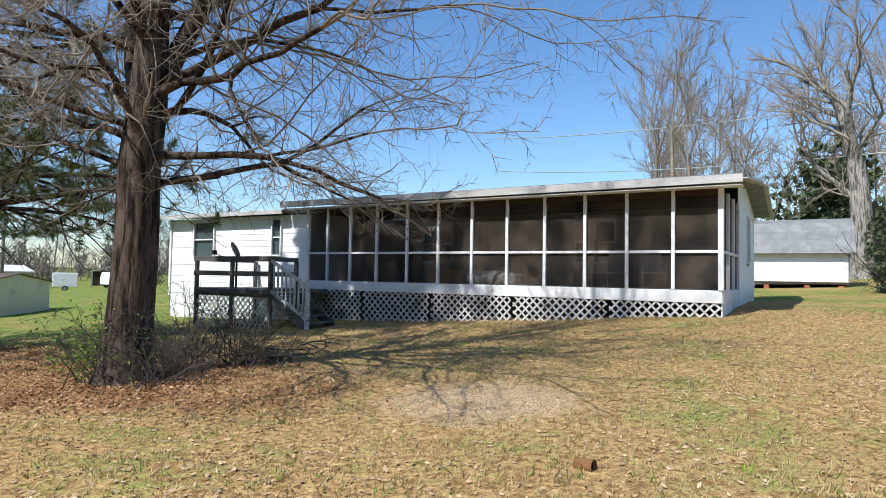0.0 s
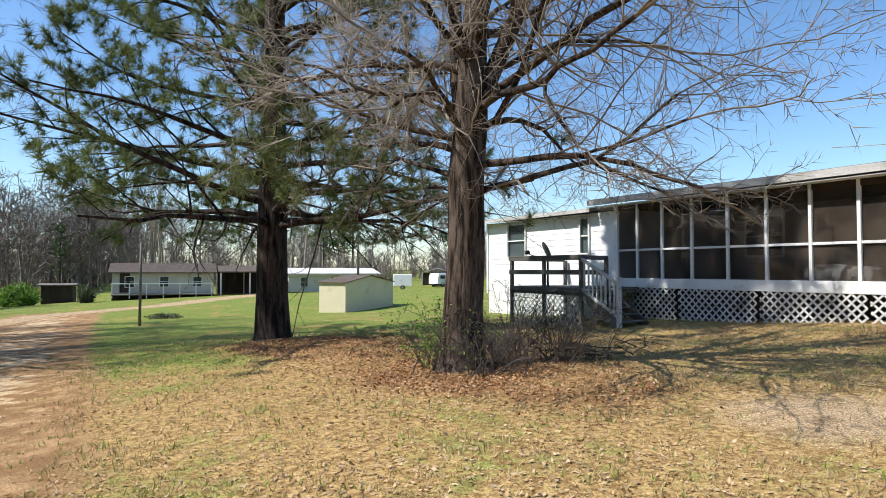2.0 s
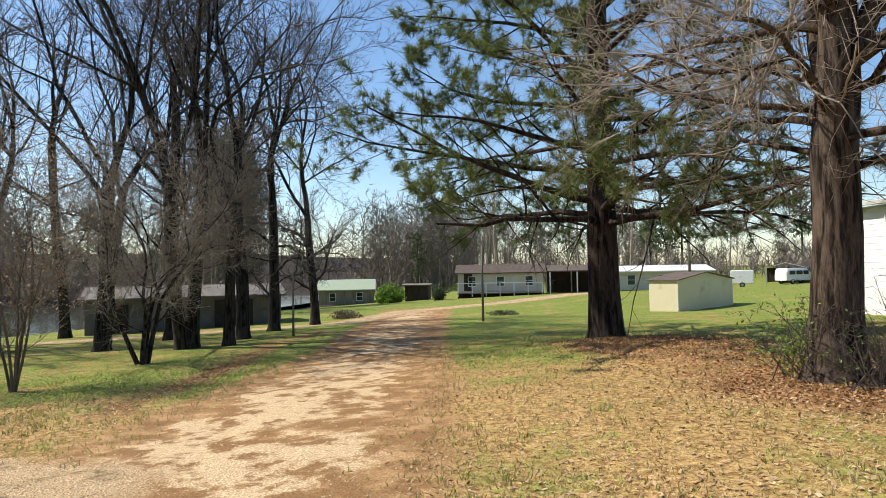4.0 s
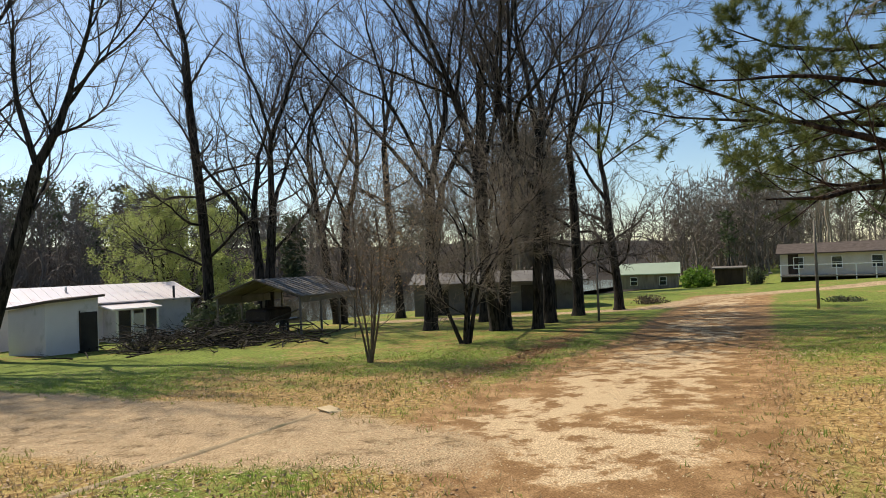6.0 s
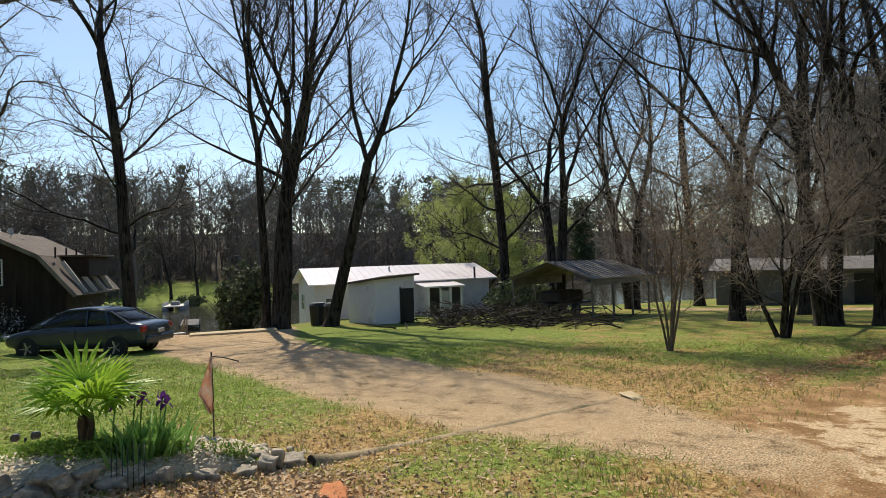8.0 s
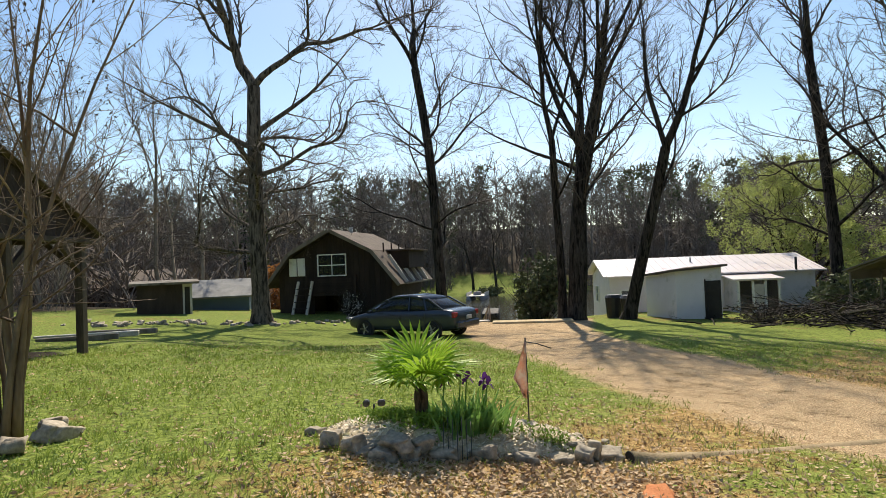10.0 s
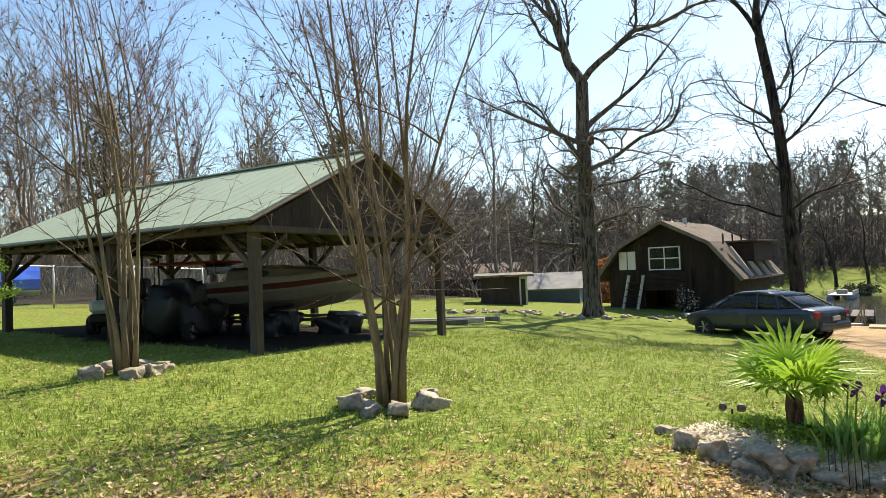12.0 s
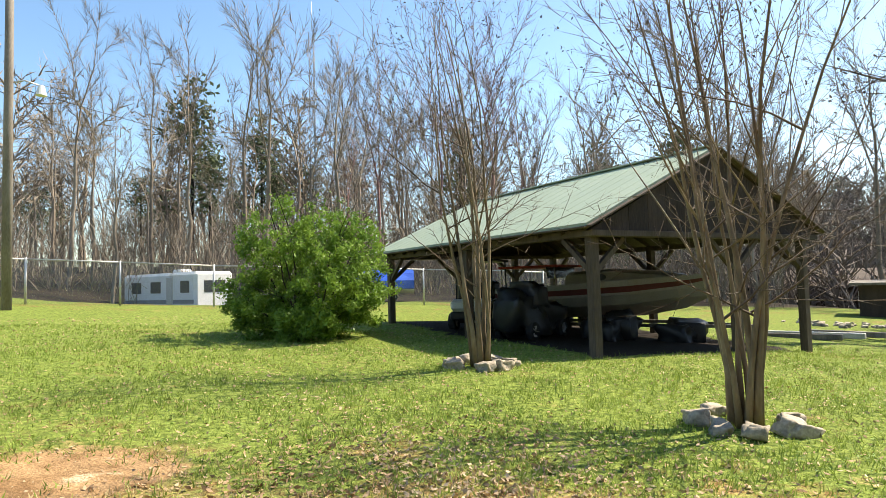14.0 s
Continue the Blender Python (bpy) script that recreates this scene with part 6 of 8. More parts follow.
def build_car():
    x, y = -14.85, -16.9
    turn = math.degrees(math.atan2(-0.965, 0.253))
    car = thing("parked_car", pose(x, y, G(x, y) - 0.02, 0, 0, turn), "grey-blue four-door saloon car parked at the gravel edge", "car")
    # stations along the length: x, half width, floor, shoulder, roof or bonnet
    body = []
    for px, half, low, mid, top in ((-2.24, 0.7, 0.42, 0.75, 0.86), (-2.12, 0.82, 0.3, 0.8, 0.98), (-1.6, 0.86, 0.24, 0.82, 1.02), (-0.9, 0.88, 0.22, 0.8, 0.97), (0.2, 0.88, 0.22, 0.78, 0.95), (1.0, 0.87, 0.22, 0.74, 0.92), (1.7, 0.85, 0.24, 0.68, 0.82), (2.1, 0.78, 0.28, 0.58, 0.7), (2.26, 0.6, 0.34, 0.5, 0.58)):
        body.append((px, [(0.0, low), (half * 0.93, low), (half, low + 0.2), (half, mid), (half * 0.95, top - 0.04), (half * 0.8, top)]))
    shell = hull(body, CAR_PAINT, "body", car)
    shell.data.shade_smooth()
    shell.modifiers.new("round", "SUBSURF").levels = 1
    shell.modifiers["round"].render_levels = 2
    cabin = []
    for px, half, low, top in ((-1.75, 0.7, 0.96, 1.0), (-1.1, 0.72, 0.95, 1.33), (-0.4, 0.72, 0.93, 1.43), (0.25, 0.72, 0.92, 1.4), (0.75, 0.72, 0.9, 1.22), (1.35, 0.7, 0.88, 0.92)):
        cabin.append((px, [(0.0, low), (half + 0.06, low), (half * 0.96, (low + top) / 2), (half * 0.85, top - 0.03), (half * 0.6, top)]))
    glass = hull(cabin, CAR_GLASS, "glasshouse", car)
    glass.data.shade_smooth()
    roof = []
    for px, half, top in ((-1.15, 0.64, 1.335), (-0.4, 0.66, 1.445), (0.25, 0.64, 1.415), (0.6, 0.6, 1.3)):
        roof.append((px, [(0.0, top - 0.03), (half, top - 0.05), (half * 0.95, top - 0.01), (half * 0.6, top + 0.012)]))
    hull(roof, CAR_PAINT, "roof", car).data.shade_smooth()
    for s in (-1, 1):
        for a, b in (((-1.75, 0.78, 0.98), (-1.12, 0.64, 1.33)), ((-0.45, 0.79, 0.94), (-0.42, 0.65, 1.41)), ((1.33, 0.77, 0.9), (0.55, 0.62, 1.3)), ((-1.12, 0.79, 0.95), (-0.95, 0.64, 1.36))):
            timber("pillar", (a[0], s * a[1], a[2]), (b[0], s * b[1], b[2]), 0.06, CAR_PAINT, car, 0.04)
        block("mirror", (0.75, s * 0.96 - 0.09, 0.92), (0.9, s * 0.96 + 0.09, 1.04), CAR_PAINT, car, 0.03)
        for px in (-1.36, 1.34):
            wheel(car, (px, s * 0.8, 0.31), 0.315, 0.2)
            bm = bmesh.new()
            bmesh.ops.create_cone(bm, cap_ends=True, segments=24, radius1=0.37, radius2=0.37, depth=0.05, matrix=pose(px, s * 0.835, 0.34, 90))
            part("wheel_arch", bm, BLACK, car)
        block("tail_lamp", (-2.2, s * 0.7 - 0.13, 0.72), (-2.08, s * 0.7 + 0.13, 0.9), RED_LENS, car, 0.03)
        block("headlamp", (2.05, s * 0.62 - 0.15, 0.56), (2.2, s * 0.62 + 0.13, 0.68), CHROME, car, 0.03)
        for px in (-0.75, 0.2):
            block("door_handle", (px - 0.09, s * 0.895 - 0.015, 0.8), (px + 0.09, s * 0.895 + 0.015, 0.83), CAR_PAINT, car, 0.008)
            block("door_seam", (px - 0.36, s * 0.89 - 0.004, 0.35), (px - 0.352, s * 0.89 + 0.004, 0.9), BLACK, car, 0)
    block("bumper", (-2.3, -0.72, 0.36), (-2.15, 0.72, 0.6), CAR_PAINT, car, 0.05)
    block("number_plate", (-2.3, -0.15, 0.64), (-2.24, 0.15, 0.76), BOAT_WHITE, car, 0.01)


build_car()

# ---- barn-shaped house by the lake ----


def build_barn():
    m = pose(-16.0, -27.7, 0, 0, 0, 123.2)
    barn = thing("barn_house", m, "dark brown wooden house with a gambrel shingle roof", "house")
    base, w, long = -1.6, 5.6, 5.5
    prof = [(-0.55, 0.45), (0.75, 2.05), (2.8, 3.1), (4.85, 2.05), (6.15, 0.45)]
    for (xa, za), (xb, zb) in zip(prof, prof[1:]):
        n = 5
        for i in range(n):
            a, b = i / n, (i + 1) / n
            x0, z0, x1, z1 = xa + (xb - xa) * a, za + (zb - za) * a, xa + (xb - xa) * b, za + (zb - za) * b
            bm = bmesh.new()
            up = Vector((-(z1 - z0), 0, x1 - x0)).normalized() * 0.06
            lift = 0.012 if (i % 2) else 0.0
            c = [Vector((x0, -0.5, z0)), Vector((x1, -0.5, z1)), Vector((x1, long + 0.4, z1)), Vector((x0, long + 0.4, z0))]
            lo = [bm.verts.new(v) for v in c]
            hi = [bm.verts.new(v + up * (1 + lift)) for v in c]
            bm.faces.new(lo[::-1])
            bm.faces.new(hi)
            for k in range(4):
                bm.faces.new((lo[k], lo[(k + 1) % 4], hi[(k + 1) % 4], hi[k]))
            part("shingle_course", bm, BROWN_ROOF, barn)
    # front wall of upright boards with an opening below
    inner = [(0.0, 1.15), (0.78, 1.98), (2.8, 3.0), (4.82, 1.98), (5.6, 1.15)]

    def top(x):
        return float(np.interp(x, [p[0] for p in inner], [p[1] for p in inner]))

    n = 22
    for i in range(n):
        a, b = i * w / n, (i + 1) * w / n - 0.01
        low = 0.25 if 1.7 < (a + b) / 2 < 3.9 else base
        for y in (0, long):
            bm = bmesh.new()
            v = [bm.verts.new(c) for c in ((a, y, low), (b, y, low), (b, y, top(b)), (a, y, top(a)), (a, y + 0.04, low), (b, y + 0.04, low), (b, y + 0.04, top(b)), (a, y + 0.04, top(a)))]
            for q in ((0, 1, 2, 3), (5, 4, 7, 6), (4, 5, 1, 0), (3, 2, 6, 7), (4, 0, 3, 7), (1, 5, 6, 2)):
                bm.faces.new([v[k] for k in q])
            part("wall_board", bm, BARN_WOOD, barn)
    for x in (0.0, w):
        block("side_wall", (x - 0.03, 0.04, base), (x + 0.03, long, 1.15), BARN_WOOD, barn, 0)
    block("floor", (0.05, 0.1, 0.2), (w - 0.05, long, 0.26), BARN_WOOD, barn, 0)
    sash_window(barn, pose(2.0, -0.02, 0.95), 1.45, 1.05, WHITE, 2, 2)
    for x in (0.55, 0.98):
        block("shutter", (x, -0.06, 1.0), (x + 0.38, -0.01, 1.85), WHITE, barn, 0.01)
    for i in range(7):
        block("balcony_board", (1.5, -0.3, 0.1 + i * 0.11), (4.0, -0.27, 0.19 + i * 0.11), BARN_WOOD, barn, 0.004)
    block("balcony_floor", (1.5, -0.3, 0.04), (4.0, 0.0, 0.1), BARN_WOOD, barn)
    for x in (1.55, 3.95):
        timber("balcony_post", (x, -0.28, base), (x, -0.28, 1.0), 0.12, BARN_WOOD, barn)
    for x in (0.9, 1.6):
        timber("stair_stringer", (x, -0.9, base + 0.1), (x + 0.25, -0.35, 0.75), 0.07, TAN_WALL, barn, 0.14)
    for k in range(7):
        t = k / 7
        timber("tread", (0.9 + 0.25 * t, -0.9 + 0.55 * t, base + 0.2 + 2.1 * t), (1.6 + 0.25 * t, -0.9 + 0.55 * t, base + 0.2 + 2.1 * t), 0.2, BARN_WOOD, barn, 0.04)
    for (xa, za), (xb, zb) in zip(prof, prof[1:]):
        timber("barge_board", (xa, -0.52, za), (xb, -0.52, zb), 0.04, GREY_WOOD, barn, 0.16)
    # side dormer rail with pointed brackets on the lower slope
    for i in range(4):
        y = 0.6 + i * 1.3
        timber("roof_bracket", (6.2, y, 0.55), (5.35, y, 1.85), 0.1, TAN_WALL, barn, 0.16)
        timber("roof_spike", (5.1, y, 2.0), (5.1, y, 2.45), 0.06, BARN_WOOD, barn)
    timber("roof_rail", (6.25, 0.2, 0.5), (6.25, 5.2, 0.5), 0.1, GREY_WOOD, barn, 0.08)
    block("dormer", (4.9, 1.8, 1.2), (6.0, 4.8, 2.05), BARN_WOOD, barn, 0.02)
    block("dormer_roof", (4.4, 1.6, 2.06), (6.2, 5.0, 2.14), BROWN_ROOF, barn, 0.01)
    timber("chimney", (2.9, 2.2, 2.6), (2.9, 2.2, 3.35), 0.16, GALV, barn)


build_barn()


def pale_house():
    m = pose(-27.9, -16.9, 0, 0, 0, 130.9)
    h = thing("lake_cottage", m, "low pale cottage with a whitish metal roof", "house")
    base, eave, ridge, w, deep = -2.3, 0.36, 1.15, 9.7, 5.2
    block("wall", (0, 0, base), (w, 0.15, eave), PALE_WALL, h, 0)
    block("wall", (0, deep - 0.15, base), (w, deep, eave), PALE_WALL, h, 0)
    for x in (0.0, w - 0.15):
        bm = bmesh.new()
        a = [bm.verts.new(c) for c in ((x, 0.15, base), (x, deep - 0.15, base), (x, deep - 0.15, eave), (x, deep / 2, ridge - 0.08), (x, 0.15, eave))]
        b = [bm.verts.new(v.co + Vector((0.15, 0, 0))) for v in a]
        bm.faces.new(a[::-1])
        bm.faces.new(b)
        for i in range(5):
            bm.faces.new((a[i], a[(i + 1) % 5], b[(i + 1) % 5], b[i]))
        part("end_wall", bm, PALE_WALL, h)
    gable_roof(h, -0.35, w + 0.35, -0.4, deep + 0.4, eave + 0.02, ridge + 0.04, WHITE_METAL, 0.06, "x")
    bm = bmesh.new()
    for i in range(25):
        x = -0.2 + i * (w + 0.4) / 24
        beam(bm, (x, -0.4, eave + 0.03), (x, deep / 2, ridge + 0.05), 0.03, 0.02)
    part("seams", bm, WHITE_METAL, h)
    # porch
    block("porch_roof", (5.2, -1.9, 0.12), (7.45, -0.1, 0.2), WHITE_METAL, h, 0.01, m=pose(0, 0, 0.1, 6))
    for x in (5.45, 6.1, 6.65, 7.25):
        timber("porch_post", (x, -1.75, base), (x, -1.75, 0.0), 0.1, WHITE, h)
    block("porch_screen", (5.5, -1.72, base), (6.05, -1.7, 0.0), SCREEN, h, 0)
    block("porch_screen", (6.7, -1.72, base), (7.2, -1.7, 0.0), SCREEN, h, 0)
    block("door", (6.15, -1.74, base), (6.6, -1.7, -0.15), TAN_WALL, h, 0.01)
    block("porch_side", (5.45, -1.7, base), (5.49, 0, 0.05), PALE_WALL, h, 0)
    block("porch_side", (7.21, -1.7, base), (7.25, 0, 0.05), PALE_WALL, h, 0)
    sash_window(h, pose(0.5, -0.02, -1.1), 0.7, 0.8, WHITE)
    sash_window(h, pose(-0.02, 3.9, -1.1, 0, 0, -90), 0.8, 0.9, WHITE)
    pipe("stove_pipe", [(8.7, -0.3, 0.3), (8.7, -0.3, 1.0)], 0.06, BLACK, h)
    pipe("roof_vent", [(4.4, 1.6, 0.9), (4.4, 1.6, 1.15)], 0.05, GALV, h)
    # lean-to shed with a sloping roof
    s = thing("lean_to_shed", pose(-24.39, -11.88, 0, 0, 0, 143.1), "pale lean-to shed with a dark door and flat sloping roof", "shed")
    gz = -1.35
    bm = bmesh.new()
    lo = [bm.verts.new(c) for c in ((0, 0, gz), (1.95, 0, gz), (1.95, 2.6, gz), (0, 2.6, gz))]
    hi = [bm.verts.new(c) for c in ((0, 0, 0.68), (1.95, 0, 0.78), (1.95, 2.6, 0.66), (0, 2.6, 0.42))]
    bm.faces.new(lo[::-1])
    bm.faces.new(hi)
    for i in range(4):
        bm.faces.new((lo[i], lo[(i + 1) % 4], hi[(i + 1) % 4], hi[i]))
    part("wall", bm, PALE_WALL, s)
    bm = bmesh.new()
    lo = [bm.verts.new(c) for c in ((-0.15, -0.22, 0.68), (2.1, -0.22, 0.81), (2.1, 2.8, 0.68), (-0.15, 2.8, 0.42))]
    hi = [bm.verts.new(v.co + Vector((0, 0, 0.09))) for v in lo]
    bm.faces.new(lo[::-1])
    bm.faces.new(hi)
    for i in range(4):
        bm.faces.new((lo[i], lo[(i + 1) % 4], hi[(i + 1) % 4], hi[i]))
    part("roof", bm, BROWN_ROOF, s)
    block("door", (1.26, -0.03, gz), (1.9, 0.02, 0.25), DARK_IN, s, 0.01)
    block("door_frame", (1.2, -0.04, gz), (1.25, 0.0, 0.32), DARK_WOOD, s)
    for i, (x, y, sx, sz) in enumerate(((-24.3, -14.6, 0.55, 0.5), (-24.0, -13.7, 0.5, 0.4))):
        heap = thing("dark_bin", pose(x, y, G(x, y)), "black rubbish bin beside the shed", "bin")
        bm = bmesh.new()
        bmesh.ops.create_cone(bm, cap_ends=True, segments=14, radius1=0.3, radius2=0.36, depth=0.85, matrix=pose(0, 0, 0.42))
        part("tub", bm, BLACK, heap)
        bm = bmesh.new()
        bmesh.ops.create_cone(bm, cap_ends=True, segments=14, radius1=0.39, radius2=0.3, depth=0.12, matrix=pose(0, 0, 0.9))
        part("lid", bm, BLACK, heap)


pale_house()


def build_carport():
    x, y = -27.3, -3.2
    z = G(x, y)
    c = thing("carport", pose(x, y, z, 0, 0, 154.5), "brown-grey metal carport with a low gabled roof", "carport")
    w, long, eave, ridge = 4.2, 5.0, 1.75, 2.5
    gable_roof(c, -0.2, long + 0.2, -0.2, w + 0.2, eave, ridge, RUSTY_ROOF, 0.04, "x")
    bm = bmesh.new()
    for i in range(14):
        px = -0.1 + i * (long + 0.2) / 13
        for py in (-0.2, w + 0.2):
            beam(bm, (px, py, eave + 0.01), (px, w / 2, ridge + 0.01), 0.05, 0.03)
    part("seams", bm, RUSTY_ROOF, c)
    for px in (0.0, 1.7, 3.4, long):
        for py in (0.0, w):
            timber("post", (px, py, -0.4), (px, py, eave), 0.08, RUSTY_ROOF, c)
        timber("bow", (px, 0, eave - 0.04), (px, w / 2, ridge - 0.07), 0.05, RUSTY_ROOF, c)
        timber("bow", (px, w, eave - 0.04), (px, w / 2, ridge - 0.07), 0.05, RUSTY_ROOF, c)
    block("side_sheet", (0, -0.03, 1.45), (long, 0.0, eave), RUSTY_ROOF, c, 0)
    block("side_sheet", (0, w, 1.4), (long, w + 0.03, eave), RUSTY_ROOF, c, 0)
    cart = thing("flatbed_trailer", pose(x - 2.6, y - 1.6, z, 0, 0, 154.5), "dark flatbed trailer under the carport", "trailer")
    block("bed", (-1.4, -0.7, 0.5), (1.4, 0.7, 0.6), BLACK, cart, 0.02)
    for s in (-0.85, 0.85):
        wheel(cart, (-0.3, s, 0.3), 0.3, 0.2)
        timber("side_rail", (-1.4, s * 0.8, 0.62), (1.4, s * 0.8, 1.0), 0.06, BLACK, cart)
    block("load", (-1.2, -0.6, 0.6), (0.8, 0.6, 1.15), DARK_WOOD, cart, 0.1)
    # brush and lumber heaped in front
    rr = np.random.default_rng(4)
    heap = thing("brush_pile", pose(-25.2, -6.2, G(-25.2, -6.2)), "heap of cut branches and old boards on the grass", "brush pile")
    g = Grower(90)
    for i in range(300):
        a = rr.uniform(0, 6.28)
        s = (rr.normal(0, 1.3), rr.normal(0, 2.0), rr.uniform(0.0, 0.7) * rr.random())
        p, q = g.limb(s, (math.cos(a), math.sin(a), rr.uniform(-0.15, 0.45)), rr.uniform(0.7, 1.9), 0.032, 4, 4, 0.1, -0.1, 0.3)
        g.spread(p, q, 0, ((4, 0.3, 0.7, 0.4, 0.6, 0.15, 0, 2, 3, True),))
    tagged(quick_mesh("brushwood", *g.mesh(False), OAK_BARK, heap), kind="stuff")
    tagged(quick_mesh("twig_tangle", *g.mesh(True), DARK_TWIG, heap), kind="stuff")
    for i in range(5):
        a = rr.uniform(-0.6, 0.6)
        timber("board", (-1.0 + 0.3 * i, -0.5, 0.25), (0.7 + 0.3 * i, 0.6 + a, 0.7), 0.12, GREY_WOOD, heap, 0.03)


build_carport()


def garden_shed():
    s = thing("garden_shed", pose(12.6, 27.35, 0, 0, 0, -30), "white garden shed with a grey shingle roof on bricks", "shed")
    gz = G(14.5, 26)
    block("wall", (0, 0, gz + 0.28), (4.35, 3.0, 2.72), SIDING, s, 0.02)
    for i in range(7):
        a, b = i / 7, (i + 1) / 7
        y0, z0, y1, z1 = -0.25 + 1.2 * a, 2.62 + 1.35 * a, -0.25 + 1.2 * b, 2.62 + 1.35 * b
        bm = bmesh.new()
        v = [bm.verts.new(c) for c in ((-0.1, y0, z0), (4.6, y0, z0), (4.6, y1, z1), (-0.1, y1, z1))]
        t = [bm.verts.new(q.co + Vector((0, -0.045 + 0.02 * a, 0.035))) for q in v]
        bm.faces.new(v[::-1])
        bm.faces.new(t)
        for k in range(4):
            bm.faces.new((v[k], v[(k + 1) % 4], t[(k + 1) % 4], t[k]))
        part("shingle_course", bm, ROOFING, s)
    bm = bmesh.new()
    v = [bm.verts.new(c) for c in ((-0.1, 0.92, 3.95), (4.6, 0.92, 3.95), (4.6, 1.7, 4.22), (-0.1, 1.7, 4.22), (-0.1, 3.2, 2.62), (4.6, 3.2, 2.62))]
    bm.faces.new((v[0], v[1], v[2], v[3]))
    bm.faces.new((v[3], v[2], v[5], v[4]))
    part("upper_roof", bm, ROOFING, s)
    for x in (0.02, 4.33):
        verts = [(x + d, y, z) for d in (-0.02, 0.02) for y, z in ((0, 2.7), (0.85, 3.9), (1.7, 4.18), (3.0, 2.7))]
        mesh_part("gable", verts, [(0, 1, 2, 3), (7, 6, 5, 4), (0, 4, 5, 1), (1, 5, 6, 2), (2, 6, 7, 3), (3, 7, 4, 0)], SIDING, s)
    for x in (0.1, 0.75, 1.4, 2.9, 4.1):
        for k in range(2):
            b = block("brick", (x - 0.1, 0.05, gz + 0.1 * k - 0.05), (x + 0.1, 0.25, gz + 0.1 * k + 0.045), BLOCK, s, 0.008)
    block("floor_joist", (0.0, 0.02, gz + 0.2), (4.35, 3.0, gz + 0.28), DARK_WOOD, s, 0)


garden_shed()


def cream_shed():
    s = thing("metal_shed", pose(-19.7, 26.7, 0, 0, 0, 90), "cream metal storage shed with a low gable roof", "shed")
    z0, z1, z2, long, w = -0.95, 0.84, 1.24, 4.7, 1.7
    for lo, hi in (((0, 0, z0), (long, 0.05, z1)), ((0, w - 0.05, z0), (long, w, z1)), ((long - 0.05, 0.05, z0), (long, w - 0.05, z1)), ((0, 0.05, z0), (0.05, w - 0.05, z1))):
        block("wall", lo, hi, CREAM, s, 0)
    for y in (0.03, w - 0.03):
        verts = [(x, y + d, z) for d in (-0.03, 0.03) for x, z in ((0, z1), (long, z1), (long / 2, z2 - 0.04))]
        mesh_part("gable", verts, [(0, 1, 2), (3, 5, 4), (0, 3, 4, 1), (1, 4, 5, 2), (2, 5, 3, 0)], CREAM, s)
    for x in (0.0, long - 0.04):
        block("corner_trim", (x, -0.012, z0), (x + 0.04, 0, z1), WHITE, s, 0)
    gable_roof(s, -0.1, long + 0.1, -0.1, w + 0.1, z1 + 0.02, z2, BROWN_ROOF, 0.04, "y")


cream_shed()


def gable_end(parent, x, y0, y1, eave, ridge, material):
    """The triangle of wall below a gable roof, 6 cm thick."""
    verts = [(x + s, y, z) for s in (-0.03, 0.03) for y, z in ((y0, eave), (y1, eave), ((y0 + y1) / 2, ridge))]
    return mesh_part("gable", verts, [(0, 2, 1), (3, 4, 5), (0, 1, 4, 3), (1, 2, 5, 4), (2, 0, 3, 5)], material, parent)


def far_home(x, y, turn, long, deep, z0, z1, z2, wall, roof, label, windows=4, name="mobile_home"):
    h = thing(name, pose(x, y, 0, 0, 0, turn), label, "house")
    block("wall", (0, 0, z0), (long, deep, z1), wall, h, 0)
    gable_roof(h, -0.3, long + 0.3, -0.4, deep + 0.4, z1, z2, roof, 0.1, "x")
    for gx in (0.0, long):
        gable_end(h, gx, 0, deep, z1 - 0.1, z2 - 0.12, wall)
    for i in range(windows):
        gx = long * (i + 0.5) / windows - 0.4
        sash_window(h, pose(gx, -0.03, z1 - 1.35), 0.8, 1.0, WHITE)
    return h


# the mobile home across the lawn, its carport and steps
home = far_home(-51.2, 35.4, 51, 8.4, 4.5, -0.75, 1.3, 2.15, surface("cream_siding", (0.5, 0.45, 0.37), (0.58, 0.53, 0.45), 1.5, 40, 0.6, stain=(0.5, 0.45, 0.38), vary=0.04, bump=0.08), BROWN_ROOF, "low cream mobile home with a brown roof and a railed deck", 3)
block("skirting", (-0.02, -0.06, -1.2), (8.42, -0.02, -0.6), DARK_WOOD, home, 0)
block("deck", (0, -1.25, -0.72), (8.35, -0.06, -0.62), GREY_WOOD, home)
block("door", (0.6, -0.05, -0.5), (1.4, -0.01, 1.3), DARK_WOOD, home)
for i in range(5):
    block("step", (-0.9 - 0.3 * i, -1.2, -0.4 - 0.2 * i), (-0.6 - 0.3 * i, -0.2, -0.3 - 0.2 * i), GREY_WOOD, home)
for i in range(7):
    timber("rail_post", (0.1 + 1.35 * i, -1.2, -1.0), (0.1 + 1.35 * i, -1.2, 0.3), 0.08, WHITE, home)
timber("deck_rail", (0, -1.2, 0.3), (8.3, -1.2, 0.3), 0.07, WHITE, home)
port = thing("carport", pose(-45.7, 42.3, 0, 0, 0, 51), "open carport with a brown roof beside the cream home", "carport")
gable_roof(port, 0, 5.5, -0.6, 5.2, 1.38, 1.95, BROWN_ROOF, 0.12, "x")
for px in (0.2, 2.8, 5.3):
    for py in (-0.4, 4.9):
        timber("post", (px, py, -1.3), (px, py, 1.36), 0.12, WHITE, port)
block("back_wall", (0.1, 4.9, -1.2), (5.4, 5.0, 1.35), DARK_WOOD, port, 0)
